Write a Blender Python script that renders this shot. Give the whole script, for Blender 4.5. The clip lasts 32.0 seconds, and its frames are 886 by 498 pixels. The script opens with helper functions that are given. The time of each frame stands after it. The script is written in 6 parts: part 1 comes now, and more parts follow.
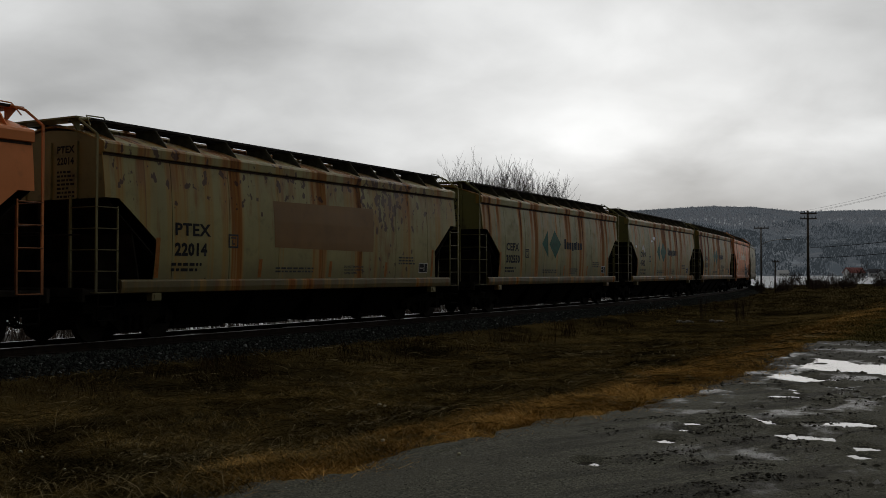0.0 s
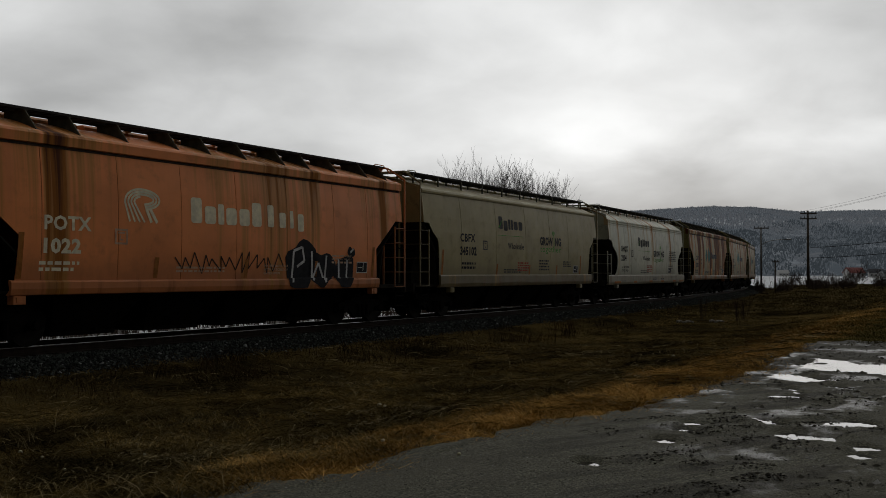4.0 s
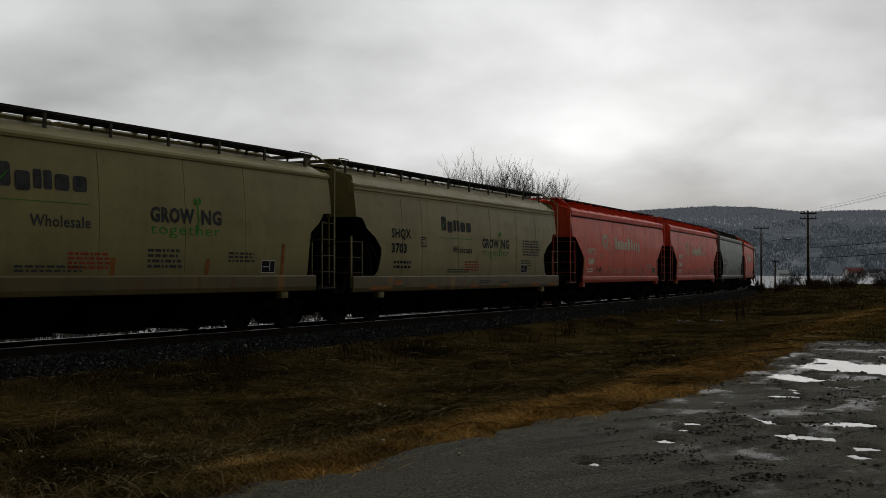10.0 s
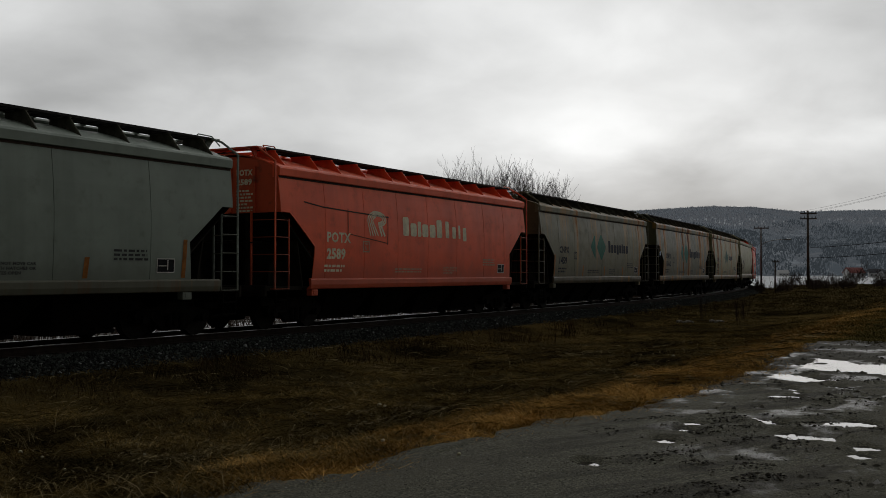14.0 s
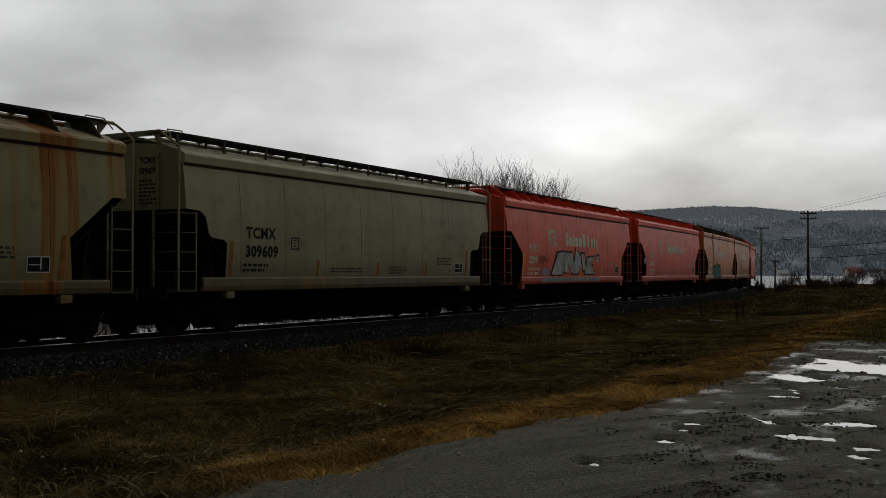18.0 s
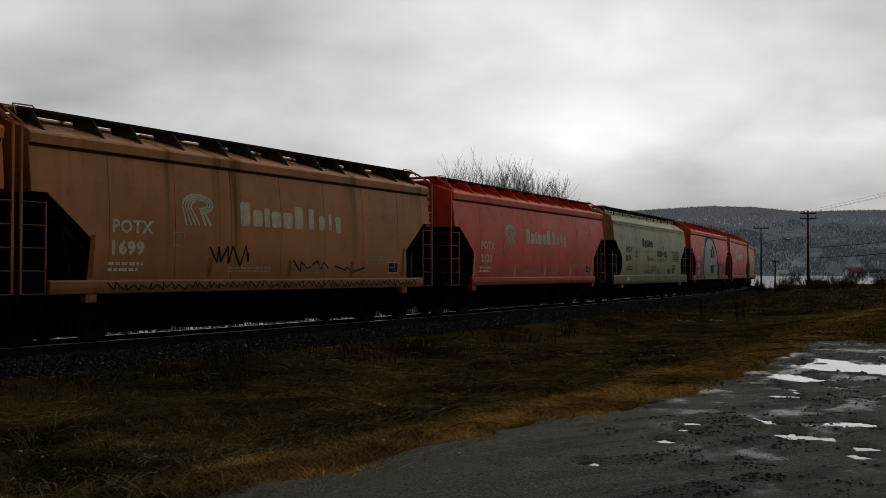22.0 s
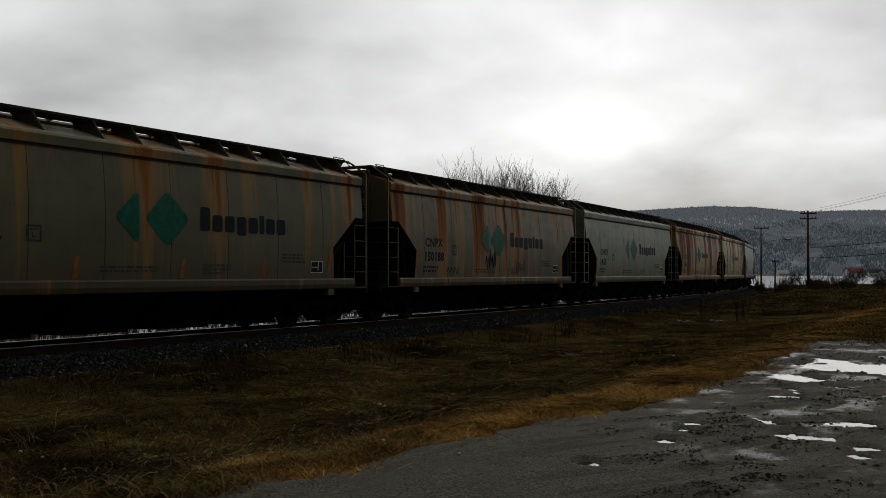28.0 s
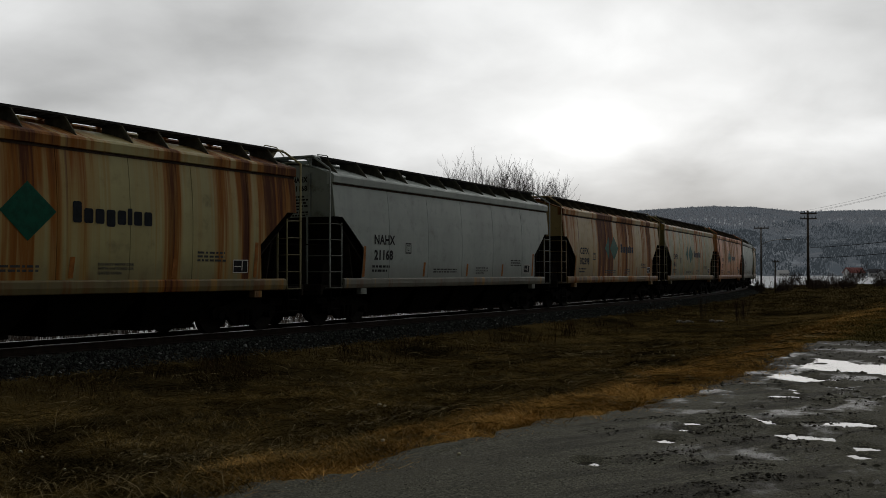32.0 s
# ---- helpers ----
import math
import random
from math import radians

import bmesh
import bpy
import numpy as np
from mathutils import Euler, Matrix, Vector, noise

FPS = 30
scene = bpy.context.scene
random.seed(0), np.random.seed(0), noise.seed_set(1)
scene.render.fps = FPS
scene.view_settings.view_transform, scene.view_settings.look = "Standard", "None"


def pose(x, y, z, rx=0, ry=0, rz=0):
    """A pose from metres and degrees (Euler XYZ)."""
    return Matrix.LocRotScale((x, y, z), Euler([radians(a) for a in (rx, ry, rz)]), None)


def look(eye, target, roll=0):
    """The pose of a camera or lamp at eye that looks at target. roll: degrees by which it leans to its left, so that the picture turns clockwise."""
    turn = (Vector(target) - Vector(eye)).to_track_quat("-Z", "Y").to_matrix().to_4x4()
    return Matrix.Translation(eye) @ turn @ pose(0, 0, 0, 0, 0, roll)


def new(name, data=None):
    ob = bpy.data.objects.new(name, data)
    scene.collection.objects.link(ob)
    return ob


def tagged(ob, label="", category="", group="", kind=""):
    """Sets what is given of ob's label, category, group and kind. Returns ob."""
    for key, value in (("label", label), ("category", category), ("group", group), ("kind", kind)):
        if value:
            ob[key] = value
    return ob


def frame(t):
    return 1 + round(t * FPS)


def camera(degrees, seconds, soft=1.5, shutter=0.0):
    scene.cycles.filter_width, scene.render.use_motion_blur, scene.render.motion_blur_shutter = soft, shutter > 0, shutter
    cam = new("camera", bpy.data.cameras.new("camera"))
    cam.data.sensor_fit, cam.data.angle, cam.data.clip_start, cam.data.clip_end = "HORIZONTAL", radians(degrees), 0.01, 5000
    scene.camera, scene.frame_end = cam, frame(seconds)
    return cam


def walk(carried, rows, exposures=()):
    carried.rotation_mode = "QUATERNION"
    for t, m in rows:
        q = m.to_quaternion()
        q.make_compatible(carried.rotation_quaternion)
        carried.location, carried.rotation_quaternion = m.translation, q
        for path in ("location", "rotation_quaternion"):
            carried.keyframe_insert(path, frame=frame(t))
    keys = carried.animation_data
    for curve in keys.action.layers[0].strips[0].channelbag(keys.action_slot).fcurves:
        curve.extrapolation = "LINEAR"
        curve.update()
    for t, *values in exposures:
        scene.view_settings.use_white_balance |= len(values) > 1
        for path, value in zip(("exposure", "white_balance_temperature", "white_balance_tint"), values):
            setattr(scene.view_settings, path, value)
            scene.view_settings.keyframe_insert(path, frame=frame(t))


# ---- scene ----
# The camera stands still on a gravel lot beside the line. Rail top is z = 0.
EYE_Z = 1.43
cam = camera(47.06, 32.0, soft=0.7)
walk(cam, [(0.0, pose(0, 0, EYE_Z, 91.37, 0, 0)), (32.0, pose(0, 0, EYE_Z, 91.37, 0, 0))],
     exposures=[(0.0, 0.0), (24.1, 0.0), (24.9, 0.2), (26.5, 0.2), (28.0, 0.15), (32.0, 0.15)])

# ---------------------------------------------------------------- light
world = bpy.data.worlds.new("overcast_sky")
scene.world = world
world.use_nodes = True
wt = world.node_tree
wt.nodes.clear()


def wnode(kind, **kw):
    n = wt.nodes.new(kind)
    for k, v in kw.items():
        n.inputs[k].default_value = v
    return n


def wmath(op, a, b=None, c=None, clamp=False):
    n = wt.nodes.new("ShaderNodeMath")
    n.operation, n.use_clamp = op, clamp
    for i, v in enumerate((a, b, c)):
        if v is None:
            continue
        if isinstance(v, (int, float)):
            n.inputs[i].default_value = v
        else:
            wt.links.new(v, n.inputs[i])
    return n.outputs[0]


SUN_AZ, SUN_EL = radians(12.3), radians(8.5)
SUN_DIR = Vector((math.sin(SUN_AZ) * math.cos(SUN_EL), math.cos(SUN_AZ) * math.cos(SUN_EL), math.sin(SUN_EL)))
sky = wt.nodes.new("ShaderNodeTexSky")
sky.sky_type, sky.sun_disc = "NISHITA", False
sky.sun_elevation, sky.sun_rotation = SUN_EL, SUN_AZ
coord = wt.nodes.new("ShaderNodeTexCoord")
sep = wt.nodes.new("ShaderNodeSeparateXYZ")
wt.links.new(coord.outputs["Generated"], sep.inputs[0])
# cloud layer: the direction is laid on a flat ceiling, so that clouds flatten towards the horizon
up = wmath("MAXIMUM", sep.outputs[2], 0.0)
den = wmath("ADD", up, 0.36)
flat = wt.nodes.new("ShaderNodeCombineXYZ")
wt.links.new(wmath("DIVIDE", sep.outputs[0], den), flat.inputs[0])
wt.links.new(wmath("DIVIDE", sep.outputs[1], den), flat.inputs[1])
big = wnode("ShaderNodeTexNoise", Scale=1.55, Detail=3.0, Roughness=0.5, Distortion=0.25)
small = wnode("ShaderNodeTexNoise", Scale=4.2, Detail=6.0, Roughness=0.5, Distortion=0.2)
shift = wt.nodes.new("ShaderNodeVectorMath")
shift.operation = "ADD"
shift.inputs[1].default_value = (5.3, 0.4, 0.0)
wt.links.new(flat.outputs[0], shift.inputs[0])
for n in (big, small):
    wt.links.new(shift.outputs[0], n.inputs["Vector"])
cloud = wmath("ADD", wmath("MULTIPLY", big.outputs["Fac"], 0.62), wmath("MULTIPLY", small.outputs["Fac"], 0.38))
cloud = wmath("MULTIPLY", wmath("SUBTRACT", cloud, 0.5), 1.9)
# the hidden sun brightens the clouds round it
dot = wt.nodes.new("ShaderNodeVectorMath")
dot.operation = "DOT_PRODUCT"
dot.inputs[1].default_value = SUN_DIR
wt.links.new(coord.outputs["Generated"], dot.inputs[0])
facing = wmath("MAXIMUM", dot.outputs["Value"], 0.0)
veil = wmath("MULTIPLY_ADD", cloud, 1.8, 1.0, clamp=False)
glow = wmath("MULTIPLY", wmath("MULTIPLY", wmath("POWER", facing, 60.0), 0.05), wmath("MAXIMUM", veil, 0.3))
# a long thin place in the clouds below the hidden sun lets more light through
ahead = wmath("MAXIMUM", sep.outputs[1], 0.05)
ga = wmath("SUBTRACT", wmath("DIVIDE", sep.outputs[0], ahead), 0.142)
gz = wmath("SUBTRACT", wmath("DIVIDE", sep.outputs[2], ahead), 0.146)
gz = wmath("ADD", wmath("MULTIPLY_ADD", ga, -0.11, gz), wmath("MULTIPLY", cloud, 0.045))
ga, gz = wmath("DIVIDE", ga, 0.20), wmath("DIVIDE", gz, 0.044)
gap = wmath("ADD", wmath("MULTIPLY", ga, ga), wmath("MULTIPLY", gz, gz))
gap = wmath("POWER", 2.718, wmath("MULTIPLY", gap, -1.0))
glow = wmath("ADD", glow, wmath("MULTIPLY", gap, 0.22))
# thin cloud on the sun's side, thick dark cloud overhead and behind
def ramp(x, lo, hi, a, b):
    n = wt.nodes.new("ShaderNodeMapRange")
    n.interpolation_type = "SMOOTHSTEP"
    wt.links.new(x, n.inputs["Value"])
    for key, v in zip(("From Min", "From Max", "To Min", "To Max"), (lo, hi, a, b)):
        n.inputs[key].default_value = v
    return n.outputs["Result"]


body = ramp(dot.outputs["Value"], 0.05, 0.86, 0.095, 0.60)
# a deeper bank of cloud lies along the horizon
body = wmath("MULTIPLY", body, ramp(sep.outputs[2], 0.05, 0.135, 0.72, 1.0))
level = wmath("ADD", wmath("MULTIPLY", body, wmath("MULTIPLY_ADD", cloud, 1.0, 1.0)), glow)
level = wmath("MAXIMUM", level, 0.02)
grey = wt.nodes.new("ShaderNodeCombineColor")
wt.links.new(wmath("MULTIPLY", level, 0.99), grey.inputs[0])
wt.links.new(wmath("MULTIPLY", level, 1.0), grey.inputs[1])
wt.links.new(wmath("MULTIPLY", level, 1.0), grey.inputs[2])
mixsky = wt.nodes.new("ShaderNodeMix")
mixsky.data_type = "RGBA"
mixsky.blend_type = "ADD"
mixsky.inputs["Factor"].default_value = 0.0006
wt.links.new(grey.outputs[0], mixsky.inputs["A"])
wt.links.new(sky.outputs[0], mixsky.inputs["B"])
back = wnode("ShaderNodeBackground", Strength=1.0)
wt.links.new(mixsky.outputs["Result"], back.inputs["Color"])
wout = wt.nodes.new("ShaderNodeOutputWorld")
wt.links.new(back.outputs[0], wout.inputs["Surface"])

sun = new("sun", bpy.data.lights.new("sun", "SUN"))
sun.data.energy, sun.data.angle, sun.data.color = 0.5, radians(80), (1.0, 0.97, 0.92)
sun.matrix_world = look(SUN_DIR * 200, (0, 0, 0))

# ---------------------------------------------------------------- materials


class Nodes:
    """A small builder for one node material."""

    def __init__(self, name):
        self.mat = bpy.data.materials.new(name)
        self.mat.use_nodes = True
        self.t = self.mat.node_tree
        self.bsdf = self.t.nodes["Principled BSDF"]
        self.tc = self.t.nodes.new("ShaderNodeTexCoord")

    def put(self, value, socket):
        if hasattr(value, "is_linked"):
            self.t.links.new(value, socket)
        else:
            socket.default_value = value

    def math(self, op, a, b=0.0, c=0.0, clamp=False):
        n = self.t.nodes.new("ShaderNodeMath")
        n.operation, n.use_clamp = op, clamp
        for i, v in enumerate((a, b, c)):
            self.put(v, n.inputs[i])
        return n.outputs[0]

    def noise(self, scale, detail=3.0, rough=0.5, vec=None, stretch=None, offset=(0, 0, 0), distort=0.0):
        m = self.t.nodes.new("ShaderNodeMapping")
        self.t.links.new(vec or self.tc.outputs["Object"], m.inputs["Vector"])
        m.inputs["Location"].default_value = offset
        m.inputs["Scale"].default_value = stretch or (1, 1, 1)
        n = self.t.nodes.new("ShaderNodeTexNoise")
        n.inputs["Scale"].default_value, n.inputs["Detail"].default_value = scale, detail
        n.inputs["Roughness"].default_value, n.inputs["Distortion"].default_value = rough, distort
        self.t.links.new(m.outputs[0], n.inputs["Vector"])
        return n.outputs["Fac"]

    def step(self, x, lo, hi, a=0.0, b=1.0):
        n = self.t.nodes.new("ShaderNodeMapRange")
        n.interpolation_type = "SMOOTHSTEP"
        self.put(x, n.inputs["Value"])
        for k, v in zip(("From Min", "From Max", "To Min", "To Max"), (lo, hi, a, b)):
            self.put(v, n.inputs[k])
        return n.outputs["Result"]

    def mix(self, fac, a, b, mode="MIX"):
        n = self.t.nodes.new("ShaderNodeMix")
        n.data_type, n.blend_type = "RGBA", mode
        self.put(fac, n.inputs["Factor"])
        for v, s in ((a, n.inputs["A"]), (b, n.inputs["B"])):
            self.put((*v, 1) if isinstance(v, tuple) and len(v) == 3 else v, s)
        return n.outputs["Result"]

    def island(self):
        return self.t.nodes.new("ShaderNodeNewGeometry").outputs["Random Per Island"]

    def rand(self):
        return self.t.nodes.new("ShaderNodeObjectInfo").outputs["Random"]

    def done(self, color, rough=0.6, metal=0.0, bump=None, strength=0.3, dist=0.01, spec=0.5):
        b = self.bsdf
        self.put((*color, 1) if isinstance(color, tuple) and len(color) == 3 else color, b.inputs["Base Color"])
        self.put(rough, b.inputs["Roughness"])
        b.inputs["Metallic"].default_value = metal
        b.inputs["Specular IOR Level"].default_value = spec
        if bump is not None:
            n = self.t.nodes.new("ShaderNodeBump")
            n.inputs["Strength"].default_value, n.inputs["Distance"].default_value = strength, dist
            self.t.links.new(bump, n.inputs["Height"])
            self.t.links.new(n.outputs[0], b.inputs["Normal"])
        return self.mat


def plain(name, color, rough=0.6, metal=0.0, vary=0.25, scale=6.0, spec=0.08):
    n = Nodes(name)
    f = n.noise(scale, 4.0, 0.6)
    dark = tuple(c * (1 - vary) for c in color)
    lite = tuple(min(1, c * (1 + vary)) for c in color)
    return n.done(n.mix(n.step(f, 0.3, 0.7), dark, lite), rough, metal, n.noise(scale * 9, 3), 0.12, 0.004, spec)


def car_paint(name, color, rust=0.0, seed=0, dirt=0.35, spots=0.0):
    """Weathered enamel: runs of rust from the eave down, road dirt, faded patches, all in the car's own metres."""
    n = Nodes(name)
    o = (seed * 7.31, seed * 3.7, seed * 1.93)
    fade = n.noise(0.7, 4, 0.55, offset=o)
    base = n.mix(n.step(fade, 0.3, 0.7), tuple(c * 0.88 for c in color), tuple(min(1, c * 1.08) for c in color))
    streak = n.noise(1.0, 4, 0.6, stretch=(2.6, 0.4, 0.14), offset=o)
    base = n.mix(n.step(streak, 0.45, 0.75, 0.0, dirt * 0.7), base, tuple(c * 0.5 + 0.006 for c in color))
    grime = n.noise(2.6, 5, 0.65, offset=o)
    base = n.mix(n.step(grime, 0.5, 0.8, 0.0, dirt), base, (0.055, 0.047, 0.036))
    rough = n.step(grime, 0.3, 0.8, 0.42, 0.62)
    sepz = n.t.nodes.new("ShaderNodeSeparateXYZ")
    n.t.links.new(n.tc.outputs["Object"], sepz.inputs[0])
    # the side turns darker brown towards its foot, with an uneven upper limit
    low_tone = n.math("ADD", sepz.outputs[2], n.math("MULTIPLY", n.math("SUBTRACT", grime, 0.5), 0.9))
    base = n.mix(n.step(low_tone, 1.2, 2.0, 0.30 + 0.4 * dirt, 0.0), base, (0.060, 0.048, 0.030))
    if rust > 0.05:
        # one field by place along the car gives the pale stain, the run inside it and its dark core
        run = n.noise(1.0, 5, 0.62, stretch=(1.25, 0.02, 0.022), offset=o, distort=0.12)
        zone = n.noise(0.30, 2, 0.5, stretch=(1, 0.0, 0.0), offset=(o[0] + 17, 0, 0))
        reach = n.noise(1.0, 3, 0.6, stretch=(2.4, 0.0, 0.0), offset=(o[0] + 31, 0, 0))
        drop = n.math("MULTIPLY", n.math("SUBTRACT", 4.0, sepz.outputs[2]), n.step(reach, 0.30, 0.66, 0.060, 0.004 if rust > 0.3 else 0.02))
        v = n.math("SUBTRACT", n.math("MULTIPLY_ADD", n.math("SUBTRACT", zone, 0.5), 0.30, run), drop)
        cut = 0.590 - 0.195 * rust
        ragged = n.step(n.noise(3.5, 5, 0.7, stretch=(2.2, 1, 0.14), offset=o), 0.25, 0.6, 0.45, 1.0)
        base = n.mix(n.step(v, cut - 0.09, cut + 0.03, 0.0, 0.70), base, (0.33, 0.168, 0.020))
        base = n.mix(n.math("MULTIPLY", n.step(v, cut, cut + 0.055, 0.0, 0.92), ragged), base, (0.235, 0.074, 0.005))
        base = n.mix(n.math("MULTIPLY", n.step(v, cut + 0.07, cut + 0.13, 0.0, 0.92), ragged), base, (0.060, 0.015, 0.006))
        line_ = n.noise(1.0, 2, 0.5, stretch=(4.3, 0.02, 0.03), offset=(o[0] + 5, 1, 0))
        base = n.mix(n.math("MULTIPLY", n.step(line_, 0.70 - 0.10 * rust, 0.735 - 0.10 * rust, 0.0, 0.8), ragged), base, (0.105, 0.027, 0.007))
        sill = n.math("SUBTRACT", 1.0, n.step(sepz.outputs[2], 1.12, 1.55))
        drip = n.step(n.noise(1.0, 4, 0.6, stretch=(2.6, 0.1, 0.1), offset=(o[0] + 3, 2, 1)), 0.53 - 0.1 * rust, 0.66)
        base = n.mix(n.math("MULTIPLY", n.math("MULTIPLY", sill, drip), min(1.0, 0.3 + rust)), base, (0.15, 0.055, 0.014))
        rough = n.math("MAXIMUM", rough, n.step(v, cut, cut + 0.06, 0.0, 0.8))
    if spots > 0:
        # blisters gather below the eave, each with a short run under it
        high = n.step(n.math("ADD", sepz.outputs[2], n.math("MULTIPLY", n.math("SUBTRACT", fade, 0.5), 2.2)), 2.35, 3.5)
        ends = n.step(n.math("ABSOLUTE", n.math("SUBTRACT", sepz.outputs[0], 3.2)), 0.4, 2.6, 0.12, 0.0)
        near = n.math("MULTIPLY_ADD", high, 0.13, ends)
        sp = n.noise(5.2, 2, 0.5, stretch=(1, 0.3, 0.75), offset=(o[0] + 9, 4, 2))
        run = n.noise(3.4, 3, 0.6, stretch=(1, 0.1, 0.22), offset=(o[0] + 2, 4, 2))
        base = n.mix(n.step(n.math("ADD", run, near), 0.60, 0.78, 0.0, 0.75 * spots), base, (0.20, 0.085, 0.022))
        base = n.mix(n.step(n.math("ADD", sp, near), 0.745, 0.79, 0.0, spots), base, (0.050, 0.018, 0.012))
    return n.done(base, rough, 0.0, n.noise(1.1, 3, 0.5, stretch=(1.6, 1, 0.35), offset=o), 0.10, 0.02, 0.19)


M = {}
M["bracket"] = plain("dull_bracket_paint", (0.085, 0.082, 0.060), 0.8, 0, 0.3, spec=0.05)
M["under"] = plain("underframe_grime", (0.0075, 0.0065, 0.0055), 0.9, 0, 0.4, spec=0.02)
# the shade inside the car ends is put into this near-black, with grime
M["slope"] = plain("end_slope_shade_and_grime", (0.022, 0.019, 0.015), 0.9, 0, 0.4, 2.0, spec=0.03)
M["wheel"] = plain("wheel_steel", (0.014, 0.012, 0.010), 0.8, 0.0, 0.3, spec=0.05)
M["grating"] = plain("running_board_steel", (0.035, 0.033, 0.031), 0.8, 0.0, 0.35, spec=0.05)
M["rail"] = plain("rail_steel", (0.022, 0.015, 0.011), 0.8, 0.0, 0.3)
M["railtop"] = plain("rail_head", (0.30, 0.29, 0.28), 0.35, 0.8, 0.15)
M["tie"] = plain("creosoted_tie", (0.035, 0.028, 0.022), 0.85, 0, 0.4)
M["black"] = plain("black_stencil", (0.012, 0.012, 0.014), 0.6, 0, 0.3)
M["navy"] = plain("dark_navy_stencil", (0.010, 0.013, 0.019), 0.6, 0, 0.3)
M["white"] = plain("white_stencil", (0.62, 0.60, 0.55), 0.6, 0, 0.12)
M["cream"] = plain("cream_stencil", (0.78, 0.70, 0.50), 0.6, 0, 0.15)
M["green"] = plain("green_emblem", (0.002, 0.070, 0.040), 0.5, 0, 0.25)
M["teal"] = plain("teal_emblem", (0.003, 0.110, 0.066), 0.5, 0, 0.25)
M["grass_green"] = plain("leaf_green_stencil", (0.06, 0.26, 0.03), 0.6, 0, 0.2)
M["red_txt"] = plain("red_stencil", (0.35, 0.05, 0.03), 0.6, 0, 0.2)
M["grey_txt"] = plain("grey_stencil", (0.055, 0.056, 0.055), 0.7, 0, 0.3)
M["cream_dim"] = plain("worn_cream_stencil", (0.50, 0.33, 0.22), 0.6, 0, 0.2)
M["reflector"] = plain("yellow_reflector", (0.85, 0.42, 0.03), 0.4, 0, 0.1)
M["reflector_old"] = plain("faded_orange_reflector", (0.30, 0.115, 0.025), 0.6, 0, 0.25)
M["reflector_bright"] = plain("bright_orange_reflector", (0.85, 0.30, 0.02), 0.4, 0, 0.1)
M["rustpanel"] = car_paint("brown_repaint", (0.19, 0.095, 0.018), 0.0, 44, 0.3)
M["tag_black"] = plain("black_spray", (0.015, 0.015, 0.018), 0.7, 0, 0.3)
M["tag_white"] = plain("white_spray", (0.50, 0.50, 0.49), 0.7, 0, 0.25, 3.0)
M["tag_grey"] = plain("grey_spray", (0.30, 0.31, 0.31), 0.7, 0, 0.25, 3.0)
M["tag_teal"] = plain("teal_spray", (0.05, 0.20, 0.19), 0.7, 0, 0.3, 3.0)
M["tag_blue"] = plain("blue_spray", (0.02, 0.16, 0.28), 0.7, 0, 0.25, 3.0)
M["tag_pink"] = plain("pink_spray", (0.36, 0.115, 0.155), 0.7, 0, 0.3, 2.0)
M["tag_bone"] = car_paint("bone_spray", (0.42, 0.39, 0.31), 0.0, 61, 0.42, 0.35)
M["tag_olive"] = plain("olive_spray", (0.30, 0.30, 0.15), 0.7, 0, 0.25, 3.0)
M["seam"] = plain("seam_dirt_and_shade", (0.05, 0.035, 0.025), 0.8, 0, 0.3)

# ---------------------------------------------------------------- mesh helpers


def mesh_of(name, verts, faces, mat=None, smooth=False):
    me = bpy.data.meshes.new(name)
    me.from_pydata(verts, [], faces)
    if mat:
        me.materials.append(mat)
    if smooth:
        me.polygons.foreach_set("use_smooth", [True] * len(me.polygons))
    me.update()
    return me


def to_mesh(name, bm, mat=None, smooth=False):
    me = bpy.data.meshes.new(name)
    bmesh.ops.recalc_face_normals(bm, faces=bm.faces[:])
    bm.to_mesh(me)
    bm.free()
    if mat:
        me.materials.append(mat)
    if smooth:
        me.polygons.foreach_set("use_smooth", [True] * len(me.polygons))
    return me


def part(name, data, mat, parent, label=""):
    """Links one mesh under a thing, with its own material on the object's slot."""
    ob = new(name, data)
    ob.parent = parent
    if mat:
        if not data.materials:
            data.materials.append(mat)
        if data.materials[0] != mat:
            ob.material_slots[0].link = "OBJECT"
            ob.material_slots[0].material = mat
    return tagged(ob, label)


def box_into(bm, x0, x1, y0, y1, z0, z1, bevel=0.0):
    r = bmesh.ops.create_cube(bm, size=1.0, matrix=Matrix.LocRotScale(
        ((x0 + x1) / 2, (y0 + y1) / 2, (z0 + z1) / 2), None, (abs(x1 - x0), abs(y1 - y0), abs(z1 - z0))))
    if bevel:
        edges = list({e for v in r["verts"] for e in v.link_edges})
        bmesh.ops.bevel(bm, geom=edges, offset=bevel, segments=1, affect="EDGES")


def bar_into(bm, a, b, r=0.015, sides=6, r2=None):
    """A round bar from a to b."""
    a, b = Vector(a), Vector(b)
    d = b - a
    m = Matrix.Translation((a + b) / 2) @ d.to_track_quat("Z", "Y").to_matrix().to_4x4()
    bmesh.ops.create_cone(bm, cap_ends=True, segments=sides, radius1=r, radius2=r if r2 is None else r2,
                          depth=d.length, matrix=m)


def extrude_profile(bm, pts, x0, x1, plane="yz"):
    """A closed outline swept from x0 to x1."""
    put = (lambda a, b, x: (x, a, b)) if plane == "yz" else (lambda a, b, x: (a, x, b))
    v0 = [bm.verts.new(put(a, b, x0)) for a, b in pts]
    v1 = [bm.verts.new(put(a, b, x1)) for a, b in pts]
    n = len(pts)
    for i in range(n):
        bm.faces.new((v0[i], v0[(i + 1) % n], v1[(i + 1) % n], v1[i]))
    bm.faces.new(v0[::-1])
    bm.faces.new(v1)


